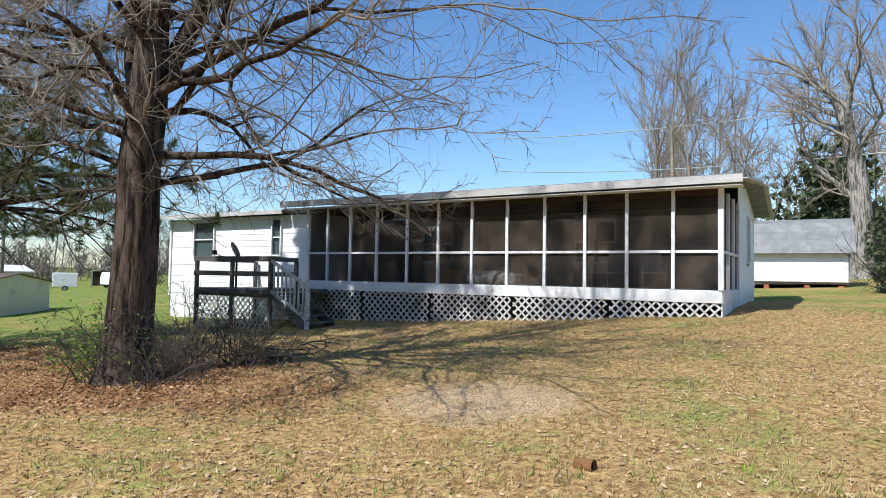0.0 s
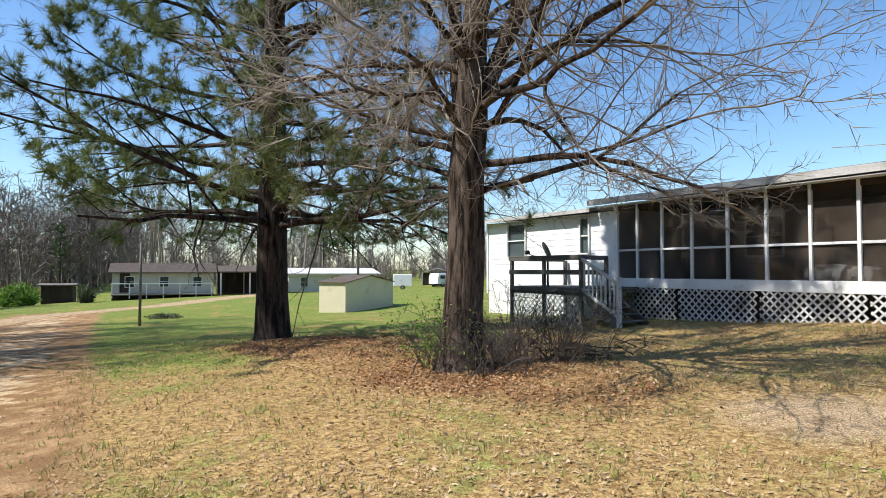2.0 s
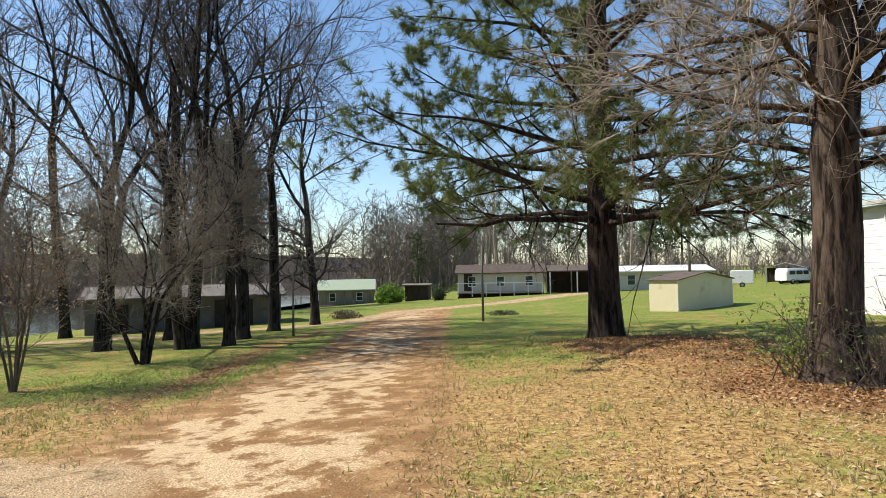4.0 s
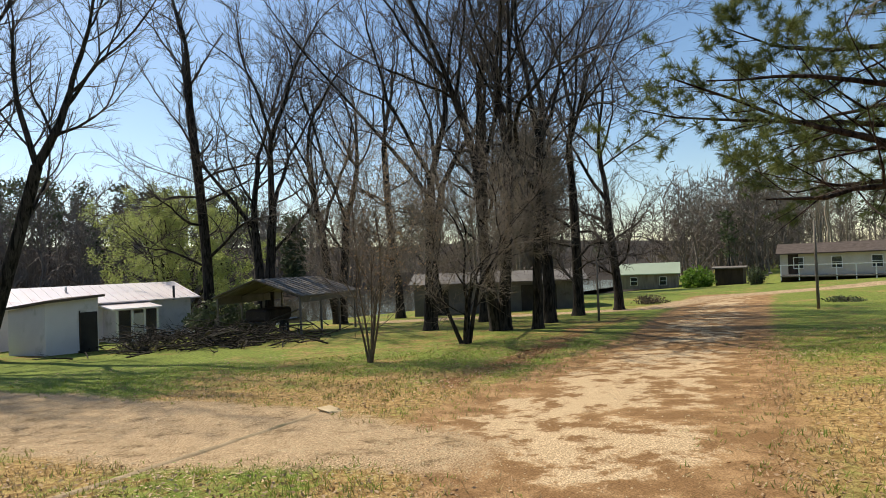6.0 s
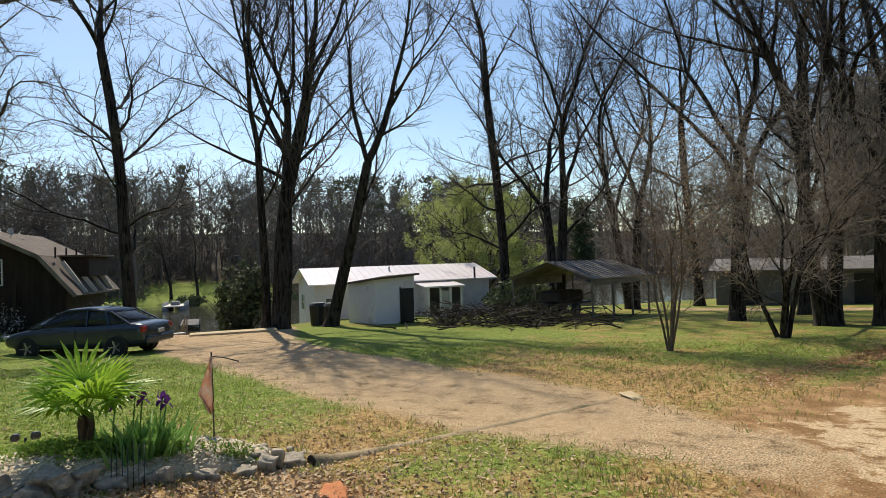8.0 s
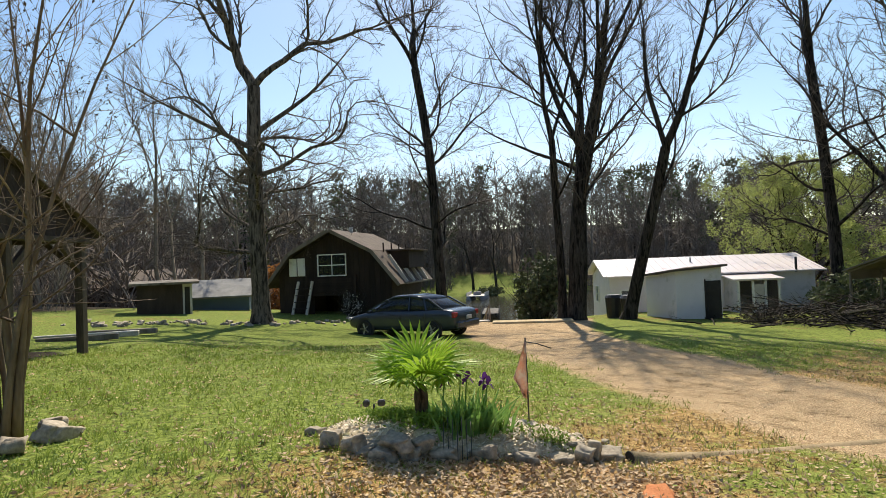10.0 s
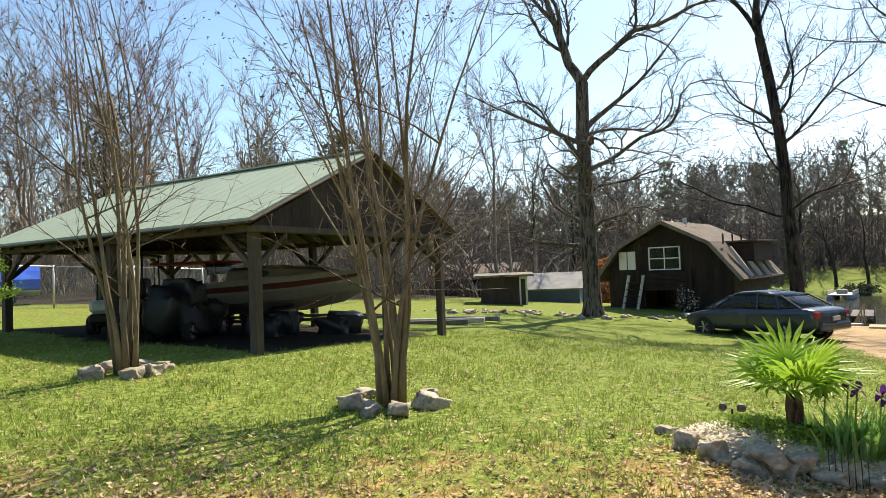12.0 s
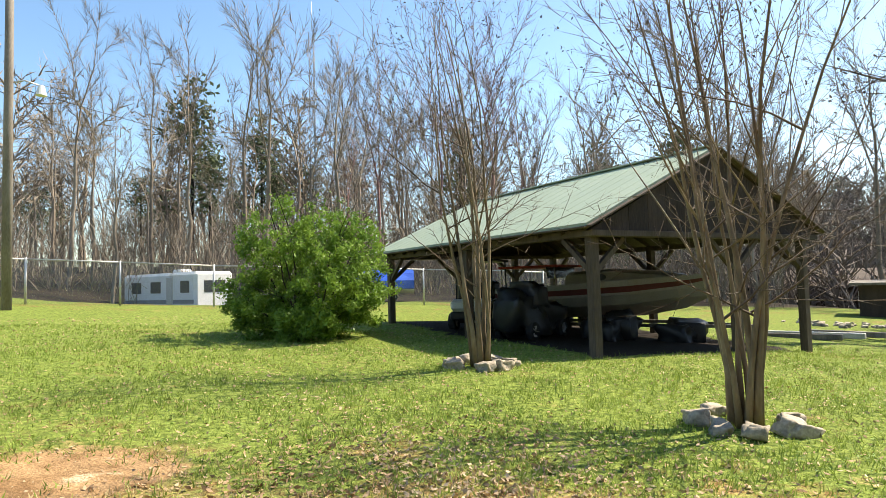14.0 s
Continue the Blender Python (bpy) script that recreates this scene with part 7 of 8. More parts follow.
far_home(-41.5, 47.2, 51, 9, 5, -0.6, 1.2, 1.75, TAN_WALL, WHITE_METAL, "long low building with a pale metal roof", 3, "outbuilding")
far_home(-70.4, 28.6, 62, 6.4, 6, -2.2, -0.45, 0.75, GREY_WOOD, GREEN_METAL, "small house with a pale green roof behind the trees", 2, "cottage")
g = far_home(-38.6, 2.4, 78.5, 10.2, 5, -2.1, 0.35, 0.95, surface("dull_tin_wall", (0.1, 0.098, 0.095), (0.16, 0.155, 0.15), 1.5, 40, 0.6, stain=(0.07, 0.06, 0.05), vary=0.05, bump=0.1), RUSTY_ROOF, "long grey metal workshop behind tree trunks", 0, "workshop")
block("door", (6.5, -0.05, -1.9), (8.6, 0.0, 0.1), DARK_IN, g)
block("door", (1.2, -0.05, -1.9), (2.1, 0.0, 0.0), DARK_IN, g)
# buildings left of the barn
shed = far_home(-10.3, -30.2, 160, 2.3, 2.0, -1.3, 0.98, 1.08, DARK_WOOD, GREY_WOOD, "small grey-brown shed with a flat pale roof", 0, "shed")
block("door_frame", (1.9, -0.05, -1.2), (2.3, -0.01, 0.9), TAN_WALL, shed)
block("door", (1.98, -0.06, -1.2), (2.2, -0.052, 0.75), DARK_IN, shed)
far_home(-12.6, -33.4, 150, 4.2, 4.0, -1.9, 0.1, 0.95, surface("blue_wall", (0.1, 0.16, 0.22), (0.14, 0.2, 0.27), 2, 30, 0.7, vary=0.05), ROOFING, "blue boathouse with a worn grey roof", 0, "boathouse")
far_home(-7.0, -50, 150, 12, 7, -1.5, 0.6, 1.7, DARK_WOOD, BROWN_ROOF, "low far house with a grey roof", 3, "cottage")

def parked_van(x, y, turn, paint, label):
    van = thing("parked_van", pose(x, y, G(x, y), 0, 0, turn), label, "van")
    st = [(px, [(0.0, 0.4), (half, 0.42), (half, 0.9), (half * 0.98, top - 0.25), (half * 0.82, top)]) for px, half, top in ((-2.4, 0.85, 1.5), (-2.2, 0.92, 1.85), (0.4, 0.92, 1.9), (1.0, 0.9, 1.75), (1.7, 0.88, 1.15), (2.4, 0.8, 0.95))]
    hull(st, paint, "body", van)
    for s in (-1, 1):
        for a, b in ((-2.0, -1.1), (-0.95, 0.0), (0.15, 0.95)):
            block("window", (a, s * 0.925 - 0.012, 1.12), (b, s * 0.925 + 0.012, 1.58), BLACK, van, 0.01)
        for px in (-1.5, 1.55):
            wheel(van, (px, s * 0.82, 0.33), 0.33, 0.2)
    return van


# vehicles and an open shelter beyond the metal shed
parked_van(-46.0, 60.6, 60, WHITE, "white van parked beyond the metal shed")
parked_van(-39.6, 77.0, 75, WHITE, "white van standing beside an open shelter")
crate = thing("cargo_trailer", pose(-41.4, 68.6, G(-41.4, 68.6), 0, 0, 30), "white box trailer on the far lawn", "trailer")
block("body", (-1.2, -0.8, 0.45), (1.2, 0.8, 2.0), WHITE, crate, 0.06)
for s in (-0.82, 0.82):
    wheel(crate, (0, s, 0.3), 0.3, 0.18)
shelter = thing("metal_shelter", pose(-43.2, 76.6, G(-41, 77), 0, 0, 28), "open metal shelter with a pale arched roof", "shelter")
gable_roof(shelter, 0, 4.6, 0, 6, 2.0, 2.7, GALV, 0.08)
for px in (0.1, 4.5):
    for py in (0.1, 3, 5.9):
        timber("post", (px, py, -0.2), (px, py, 2.0), 0.09, GALV, shelter)
block("back_wall", (0.1, 5.9, 0.0), (4.5, 5.96, 2.0), DARK_WOOD, shelter, 0)
far_home(-57.9, 33.2, 51, 2.5, 2.2, -1.6, 0.15, 0.28, DARK_WOOD, GREY_WOOD, "small dark wooden shed by the lane", 0, "shed")

# ---- flower bed ----
BED = (-4.4, -4.45)
BED_TURN = radians(133.5)
bed_out, bed_side = Vector((-math.sin(BED_TURN), math.cos(BED_TURN), 0)), Vector((-math.cos(BED_TURN), -math.sin(BED_TURN), 0))


def front_depth(a, b):
    """The front edge runs aslant: the bed is shallower towards the drive."""
    return float(np.interp(a, (-1.0, -0.2, 0.5, 1.2), (0.5, 0.57, 0.88, 0.85))) if b < 0 else 1.0


def in_bed(a, b):
    """A place in the bed: a metres along its long side, b metres away from the drive."""
    p = Vector((*BED, 0)) + bed_side * a + bed_out * b * front_depth(a, b)
    return p.x, p.y


def build_bed():
    # heaped soil with mulch
    verts, faces = [], []
    for i in range(9):
        for k in range(40):
            t, a = i / 8, k * math.tau / 40
            x, y = in_bed(1.26 * t * math.cos(a), 0.78 * t * math.sin(a))
            verts.append((x, y, G(x, y) + 0.2 * (1 - t**4) - 0.03 + 0.015 * noise.noise(Vector((x * 4, y * 4, 0)))))
    for i in range(8):
        for k in range(40):
            faces.append((i * 40 + k, i * 40 + (k + 1) % 40, (i + 1) * 40 + (k + 1) % 40, (i + 1) * 40 + k))
    soil = surface("bed_mulch", (0.34, 0.26, 0.16), (0.7, 0.6, 0.45), 12, 60, 0.9, stain=(0.1, 0.13, 0.04), stain_scale=2.5, stain_at=0.52, vary=0.0, bump=0.9)
    bed = thing("flower_bed", Matrix.Identity(4), "raised flower bed of pale mulch edged with field stones", "flower bed")
    mesh_part("mulch", verts, faces, soil, bed, "pale chips and dry leaves", True)
    rr = np.random.default_rng(14)

    def stone(x, y, z, size, turn, tilt=12):
        ob = rough_stone("stone", size, rr.uniform(0, 90), STONE, bed)
        ob.matrix_basis = pose(x, y, z, rr.uniform(-tilt, tilt), rr.uniform(-tilt, tilt), turn)

    # the ring of stones
    for i in range(20):
        a = i * math.tau / 20 + rr.normal(0, 0.1)
        x, y = in_bed(1.28 * math.cos(a) + rr.normal(0, 0.04), 0.8 * math.sin(a) + rr.normal(0, 0.04))
        s = (0.035 + 0.085 * rr.random() ** 1.6) * (1.0 if math.sin(a) < 0 else 0.85)
        stone(x, y, G(x, y) + 0.02, (s, s * rr.uniform(0.6, 0.9), s * rr.uniform(0.4, 0.62)), math.degrees(a) + 90 + rr.uniform(-25, 25), 14)
    # larger flat ones stacked at the front corner
    for a, b, lift, s, flat in FRONT:
        x, y = in_bed(a, b)
        s *= 0.82
        stone(x, y, G(x, y) + lift * 0.85, (s, s * 0.62, s * flat), math.degrees(BED_TURN) + rr.uniform(-35, 35), 16)


# along, away, height, half length, flatness
FRONT = ((0.55, -0.82, 0.04, 0.13, 0.5), (0.36, -0.86, 0.04, 0.11, 0.6), (0.46, -0.83, 0.15, 0.16, 0.38), (0.26, -0.84, 0.13, 0.1, 0.6), (0.1, -0.88, 0.04, 0.13, 0.42), (0.82, -0.7, 0.06, 0.12, 0.7), (1.0, -0.55, 0.08, 0.1, 0.8), (-0.2, -0.88, 0.05, 0.12, 0.6), (-0.52, -0.85, 0.03, 0.12, 0.5), (-0.8, -0.76, 0.02, 0.12, 0.4), (-1.0, -0.62, 0.06, 0.1, 0.9), (-1.08, -0.5, 0.1, 0.08, 1.1), (-0.95, -0.25, 0.1, 0.12, 0.3), (-0.6, 0.2, 0.16, 0.12, 0.25))
build_bed()


def rise(x, y):
    """The height of the heaped soil."""
    d = Vector((x - BED[0], y - BED[1], 0))
    a, b = d.dot(bed_side), d.dot(bed_out)
    t = math.hypot(a / 1.26, b / front_depth(a, b) / 0.78)
    return G(x, y) + 0.2 * max(0, 1 - t**4) - 0.03


def build_palm():
    x, y = -4.12, -4.6
    palm = thing("fan_palm", pose(x, y, rise(x, y)), "small fan palm with bright green split leaves", "palm")
    pipe("trunk", [(0, 0, -0.05), (0.01, 0.0, 0.1), (0.02, 0.01, 0.2), (0.02, 0.01, 0.32)], [0.05, 0.055, 0.06, 0.045], bark("palm_fibre", (0.06, 0.04, 0.025), (0.16, 0.11, 0.07), 14), palm)
    rr = np.random.default_rng(6)
    for i in range(11):
        a, up = i * 2.4, 0.25 + 0.1 * (i % 8)
        d = Vector((math.cos(a) * (1 - 0.5 * up), math.sin(a) * (1 - 0.5 * up), up)).normalized()
        root, tip = Vector((0.02, 0.01, 0.29)), Vector((0.02, 0.01, 0.29)) + d * rr.uniform(0.16, 0.26)
        leaf = pipe("leaf", [root, (root + tip) / 2 + Vector((0, 0, 0.01)), tip], 0.006, PALM_LEAF, palm, 5)
        side = d.cross(Vector((0, 0, 1))).normalized()
        up_v = side.cross(d)
        verts, faces = [], []
        n = 17
        for k in range(n):
            b = radians(-115 + 230 * k / (n - 1))
            w = d * math.cos(b) + side * math.sin(b)
            long = 0.39 * (0.72 + 0.28 * math.cos(b * 0.7)) * rr.uniform(0.92, 1.05)
            across = (-d * math.sin(b) + side * math.cos(b)) * 0.019
            droop = Vector((0, 0, -0.05 * (1 - up) - 0.02 * rr.random()))
            o = len(verts)
            mid, end = tip + w * long * 0.6 + up_v * 0.01, tip + w * long + droop
            verts += [tip + across * 0.3, tip - across * 0.3, mid - across, mid + up_v * 0.008, mid + across, end]
            faces += [(o, o + 1, o + 2, o + 3), (o, o + 3, o + 4), (o + 3, o + 2, o + 5), (o + 4, o + 3, o + 5)]
        mesh_part("fan", verts, faces, PALM_LEAF, leaf)


def build_irises():
    x, y = -4.27 - bed_side.x * 0.1, -4.3 - bed_side.y * 0.1
    clump = thing("iris_clump", pose(x, y, rise(x, y)), "clump of purple irises with sword-shaped leaves", "flowers")
    rr = np.random.default_rng(9)
    verts, faces = [], []
    for i in range(170):
        px, py = rr.normal(0, 0.13), rr.normal(0, 0.1)
        p = bed_side * px + bed_out * py
        h, a = rr.uniform(0.16, 0.29), rr.uniform(0, 6.28)
        lean = Vector((rr.normal(0, 0.09) + p.x * 0.25, rr.normal(0, 0.09) + p.y * 0.25, 0))
        w = Vector((math.cos(a), math.sin(a), 0)) * rr.uniform(0.014, 0.022)
        o = len(verts)
        b = p + Vector((0, 0, -0.03))
        m1, m2 = p + lean * 0.4 + Vector((0, 0, h * 0.5)), p + lean + Vector((0, 0, h))
        verts += [b - w, b + w, m1 + w, m1 - w, m2]
        faces += [(o, o + 1, o + 2, o + 3), (o + 3, o + 2, o + 4)]
    mesh_part("leaves", verts, faces, IRIS_LEAF, clump)
    for i, (a, b, h) in enumerate(((-0.12, 0.1, 0.33), (-0.09, 0.12, 0.36), (0.1, 0.16, 0.42), (0.05, 0.12, 0.38), (0.24, 0.1, 0.36))):
        p = bed_side * a + bed_out * b
        stem = pipe("stalk", [p, p + Vector((0.01, 0, h * 0.5)), p + Vector((0.0, 0.015, h))], 0.006, IRIS_LEAF, clump, 5)
        top = p + Vector((0, 0.015, h))
        bm = bmesh.new()
        heart = bm.verts.new(top)
        for k in range(6):
            ang = k * math.tau / 6
            up = k % 2
            d = Vector((math.cos(ang), math.sin(ang), 0))
            s = Vector((-d.y, d.x, 0)) * 0.024
            mid = top + d * 0.03 + Vector((0, 0, 0.035 if up else 0.005))
            end = top + d * (0.02 if up else 0.055) + Vector((0, 0, 0.075 if up else -0.035))
            v = [bm.verts.new(c) for c in (mid - s, end - s * 0.4, end + s * 0.4, mid + s)]
            bm.faces.new([heart] + v)
        part("bloom", bm, PURPLE, stem, "purple bloom")


def build_flag():
    x, y = -5.18 - bed_side.x * 0.19, -4.55 - bed_side.y * 0.19
    flag = thing("garden_flag", pose(x, y, G(x, y)), "faded orange garden flag hanging from a thin black stand", "flag")
    pipe("pole", [(0, 0, -0.1), (0, 0, 0.45), (0.01, 0, 0.88)], 0.008, BLACK, flag, 6)
    d = bed_side
    pipe("arm", [(0.01, 0, 0.84), -d * 0.1 + Vector((0, 0, 0.82)), -d * 0.24 + Vector((0, 0, 0.77))], 0.006, BLACK, flag, 6)
    verts, faces = [], []
    for i in range(9):
        for k in range(6):
            t, u = i / 8, k / 5
            p = d * (0.01 + 0.15 * u * (t / 0.62 if t < 0.62 else (1.05 - t) / 0.43)) + Vector((0.02 * math.sin(9 * u + 3 * t), 0.02 * math.cos(7 * u), 0.84 - 0.5 * t - 0.05 * u * t))
            verts.append(p)
    for i in range(8):
        for k in range(5):
            faces.append((i * 6 + k, i * 6 + k + 1, i * 6 + k + 7, i * 6 + k + 6))
    cloth = mesh_part("cloth", verts, faces, FLAG, flag, "limp faded cloth", True)
    cloth.modifiers.new("thick", "SOLIDIFY").thickness = 0.003


def build_spot():
    x, y = -4.15, -5.3
    spot = thing("garden_spotlight", pose(x, y, rise(x, y)), "small black double solar spotlight on a stake", "garden light")
    pipe("stake", [(0, 0, -0.1), (0, 0, 0.14)], 0.01, BLACK, spot, 6)
    for s in (-1, 1):
        block("head", (-0.035, -0.03, 0.12), (0.035, 0.03, 0.18), BLACK, spot, 0.015, m=Matrix.Translation(bed_side * 0.07 * s) @ pose(0, 0, 0, 0, 0, 40 * s))
    grate = thing("wire_trellis", pose(*in_bed(0.0, -1.0), G(*in_bed(0, -1.0))), "small rusty wire trellis leaning on the stones", "trellis")
    for i in range(7):
        p = bed_side * (i * 0.035 - 0.1)
        pipe("wire", [p, p + bed_out * 0.1 + Vector((0, 0, 0.28 + 0.02 * (i % 3)))], 0.004, BLACK, grate, 4)


build_palm()
build_irises()
build_flag()
build_spot()


def low_plants():
    """Moss-green ground cover in the bed."""
    rr = np.random.default_rng(31)
    spots = []
    for a, b, n, s in ((-0.15, -0.3, 1500, 0.14), (0.16, -0.3, 1800, 0.15), (0.55, -0.1, 1300, 0.13), (-0.75, -0.35, 300, 0.1), (0.3, -0.05, 700, 0.12)):
        for _ in range(n):
            x, y = in_bed(a + rr.normal(0, s), b + rr.normal(0, s * 0.7))
            spots.append((x, y, rise(x, y) + rr.uniform(0.0, 0.09)))
    tagged(quick_mesh("ground_cover", *leaves_at(np.array(spots), rr, 0.018), CLOVER), "bright green creeping ground cover in the bed", "plants", kind="stuff")


low_plants()


def bark_chips():
    """Pale chips and dry leaf scraps strewn over the bed."""
    rr = np.random.default_rng(35)
    spots = []
    while len(spots) < 2600:
        a, b = rr.uniform(-1.25, 1.25), rr.uniform(-0.8, 0.8)
        if math.hypot(a / 1.25, b / 0.8) < 0.97:
            x, y = in_bed(a, b)
            spots.append((x, y, rise(x, y) + rr.uniform(0.002, 0.02)))
    chip = surface("pale_chips", (0.5, 0.42, 0.31), (0.74, 0.66, 0.54), 3, 30, 0.85, vary=0.35, bump=0)
    tagged(quick_mesh("bark_chips", *leaves_at(np.array(spots), rr, 0.022, 0.6), chip), "pale bark chips and leaf scraps covering the flower bed", "mulch", kind="stuff")


bark_chips()

rr = np.random.default_rng(33)
spots = np.column_stack([rr.normal(-15.8, 0.5, 1500), rr.normal(0.1, 0.55, 1500), rr.uniform(1.6, 5.4, 1500) + G(-15.8, -0.3)])
tagged(quick_mesh("withered_leaves", *leaves_at(spots, rr, 0.035), DRY_LEAF), "withered brown leaves clinging to the saplings", "leaves", kind="stuff")

# stones round the crape myrtles
for n, (cx, cy, count) in enumerate(((-1.6, -7.15, 7), (1.35, -9.55, 7))):
    rr = np.random.default_rng(70 + n)
    for i in range(count):
        a = i * math.tau / count + rr.uniform(-0.25, 0.25)
        x, y = cx + 0.42 * math.cos(a), cy + 0.42 * math.sin(a)
        s = rr.uniform(0.11, 0.19)
        stone = rough_stone("stone", (s, s * 0.75, s * 0.55), 100 + 10 * n + i, STONE)
        stone.matrix_basis = pose(x, y, G(x, y) + 0.05, rr.uniform(-12, 12), rr.uniform(-12, 12), rr.uniform(0, 360))
        tagged(stone, "pale field stone at the foot of the crape myrtle", "stone", "stones round the crape myrtles")

# half-buried pipe along the drive
verts, faces = [], []
line = [(-5.18, -3.3), (-5.4, -3.18), (-5.86, -2.92), (-6.38, -2.6), (-7.14, -2.24), (-8.07, -1.78), (-9.14, -1.04)]
tube([(x, y, G(x, y) + (0.0 if i < 1 else -0.045 if i < 2 else -0.078 - 0.006 * (i % 2))) for i, (x, y) in enumerate(line)], [0.085, 0.095, 0.1, 0.1, 0.1, 0.1, 0.09], 16, verts, faces)
culvert = tagged(mesh_part("drain_pipe", verts, faces, surface("earthy_pipe", (0.26, 0.19, 0.105), (0.42, 0.32, 0.19), 3, 50, 0.9, stain=(0.15, 0.13, 0.07), stain_scale=2.5, stain_at=0.48, vary=0.0, bump=0.6), None, "", True), "half-buried concrete drain pipe edging the gravel drive", "pipe")
culvert.modifiers.new("thick", "SOLIDIFY").thickness = 0.02
# a dark disc just inside the end paints the shade within
bm = bmesh.new()
bmesh.ops.create_cone(bm, cap_ends=True, segments=16, radius1=0.08, radius2=0.08, depth=0.01)
mouth = part("mouth", bm, DARK_IN, culvert, "dark open mouth")
mouth.matrix_basis = Matrix.Translation((-5.19, -3.294, G(-5.18, -3.3))) @ Vector((0.22, -0.12, 0)).to_track_quat("Z", "Y").to_matrix().to_4x4()
clay = rough_stone("clay_lump", (0.19, 0.1, 0.03), 210, surface("orange_clay", (0.42, 0.14, 0.05), (0.55, 0.22, 0.09), 4, 50, 0.9, vary=0.0, bump=0.5))
clay.matrix_basis = pose(-4.55, -2.72, G(-4.55, -2.72), 0, 4, 35)
tagged(clay, "flat lump of orange clay in the leaf litter", "clay lump")
slab = rough_stone("flat_stone", (0.2, 0.12, 0.025), 200, CONCRETE)
slab.matrix_basis = pose(-9.3, -0.85, G(-9.3, -0.85) + 0.01, 0, 0, 30)
tagged(slab, "flat stone lying at the end of the drain pipe", "stone")
# clay pipe on the grass
x, y = 1.04, 4.5
pot = thing("clay_pipe", pose(x, y, G(x, y) - 0.01, 0, 0, -40) @ Matrix.Scale(0.5, 4), "short rusty-brown clay pipe lying on the grass", "pipe")
verts, faces = [], []
tube([(-0.16, 0, 0.06), (0.0, 0, 0.07), (0.12, 0, 0.075)], [0.085, 0.085, 0.1], 16, verts, faces)
sleeve = mesh_part("sleeve", verts, faces, surface("rusty_clay", (0.16, 0.075, 0.03), (0.26, 0.13, 0.055), 6, 50, 0.85, vary=0.0, bump=0.4), pot, "", True)
sleeve.modifiers.new("thick", "SOLIDIFY").thickness = 0.018
# dark disc across the sleeve in place of its shaded inside
bm = bmesh.new()
bmesh.ops.create_cone(bm, cap_ends=True, segments=16, radius1=0.085, radius2=0.085, depth=0.01, matrix=pose(0.07, 0, 0.068, 0, 90))
part("mouth", bm, DARK_IN, pot)

# ---- twiggy growth round the maple ----


def brush(place, size, count, seed, twigs, label, leaf=None):
    x, y = place
    b = thing("bare_shrub", pose(x, y, G(x, y) - 0.03), label, "shrub", "shrubs round the maple")
    g = Grower(seed)
    for i in range(count):
        a, out = i * 2.4, g.rng.uniform(0.2, 1.1)
        p, q = g.limb((g.rng.normal(0, 0.18), g.rng.normal(0, 0.18), 0), (out * math.cos(a), out * math.sin(a), 1), size * g.rng.uniform(0.6, 1.15), 0.009, 5, 4, 0.14, -0.15, 0.3, True)
        g.spread(p, q, 0, ((6, 0.2, 0.8, 0.42, 0.6, 0.17, -0.05, 3, 3, True), (3, 0.2, 0.8, 0.45, 0.7, 0.2, 0, 2, 3, True)))
    tagged(quick_mesh("twig_crown", *g.mesh(True), twigs, b), kind="stuff")
    if leaf:
        ends = np.concatenate([t[1:] for t in g.tips])
        spots = ends[g.rng.integers(0, len(ends), 900)] + g.rng.normal(0, 0.03, (900, 3))
        quick_mesh("foliage", *leaves_at(spots, g.rng, 0.028), leaf, b)


brush((-4.25, 7.95), 0.95, 30, 301, DARK_TWIG, "bare shrub with dull green leaves at the foot of the maple", LEAF)
brush((-3.4, 7.75), 0.85, 52, 302, DARK_TWIG, "dense leafless dark shrub at the foot of the maple")
brush((-2.75, 8.7), 1.1, 46, 303, DARK_TWIG, "leafless dark shrub beside the maple")
brush((-3.6, 8.9), 1.2, 26, 304, DARK_TWIG, "leafless grey shrub behind the maple")
g = Grower(310)
pile = thing("brush_pile", pose(-2.45, 9.2, G(-2.45, 9.2)), "low heap of dead brush on the leaf litter", "brush pile")
for i in range(46):
    a = g.rng.uniform(0, 6.28)
    p, q = g.limb((g.rng.normal(0, 0.3), g.rng.normal(0, 0.25), g.rng.uniform(0.0, 0.22)), (math.cos(a), math.sin(a), 0.15), g.rng.uniform(0.3, 0.8), 0.012, 4, 4, 0.15, -0.2, 0.3)
    g.spread(p, q, 0, ((4, 0.3, 0.7, 0.4, 0.6, 0.15, 0, 2, 3, True),))
tagged(quick_mesh("brushwood", *g.mesh(False), DARK_TWIG, pile), kind="stuff")
tagged(quick_mesh("twig_tangle", *g.mesh(True), DARK_TWIG, pile), kind="stuff")

# ---- poles, wires, fence, tower, camper ----


def pole(place, height, r, label, arm=False):
    x, y = place
    p = thing("utility_pole", pose(x, y, G(x, y) - 0.2), label, "pole")
    pipe("shaft", [(0, 0, 0), (0, 0, height / 2), (0, 0, height)], [r, r * 0.85, r * 0.7], GREY_WOOD, p, 10)
    if arm:
        timber("cross_arm", (-0.9, 0, height - 0.5), (0.9, 0, height - 0.5), 0.1, GREY_WOOD, p)
    return p


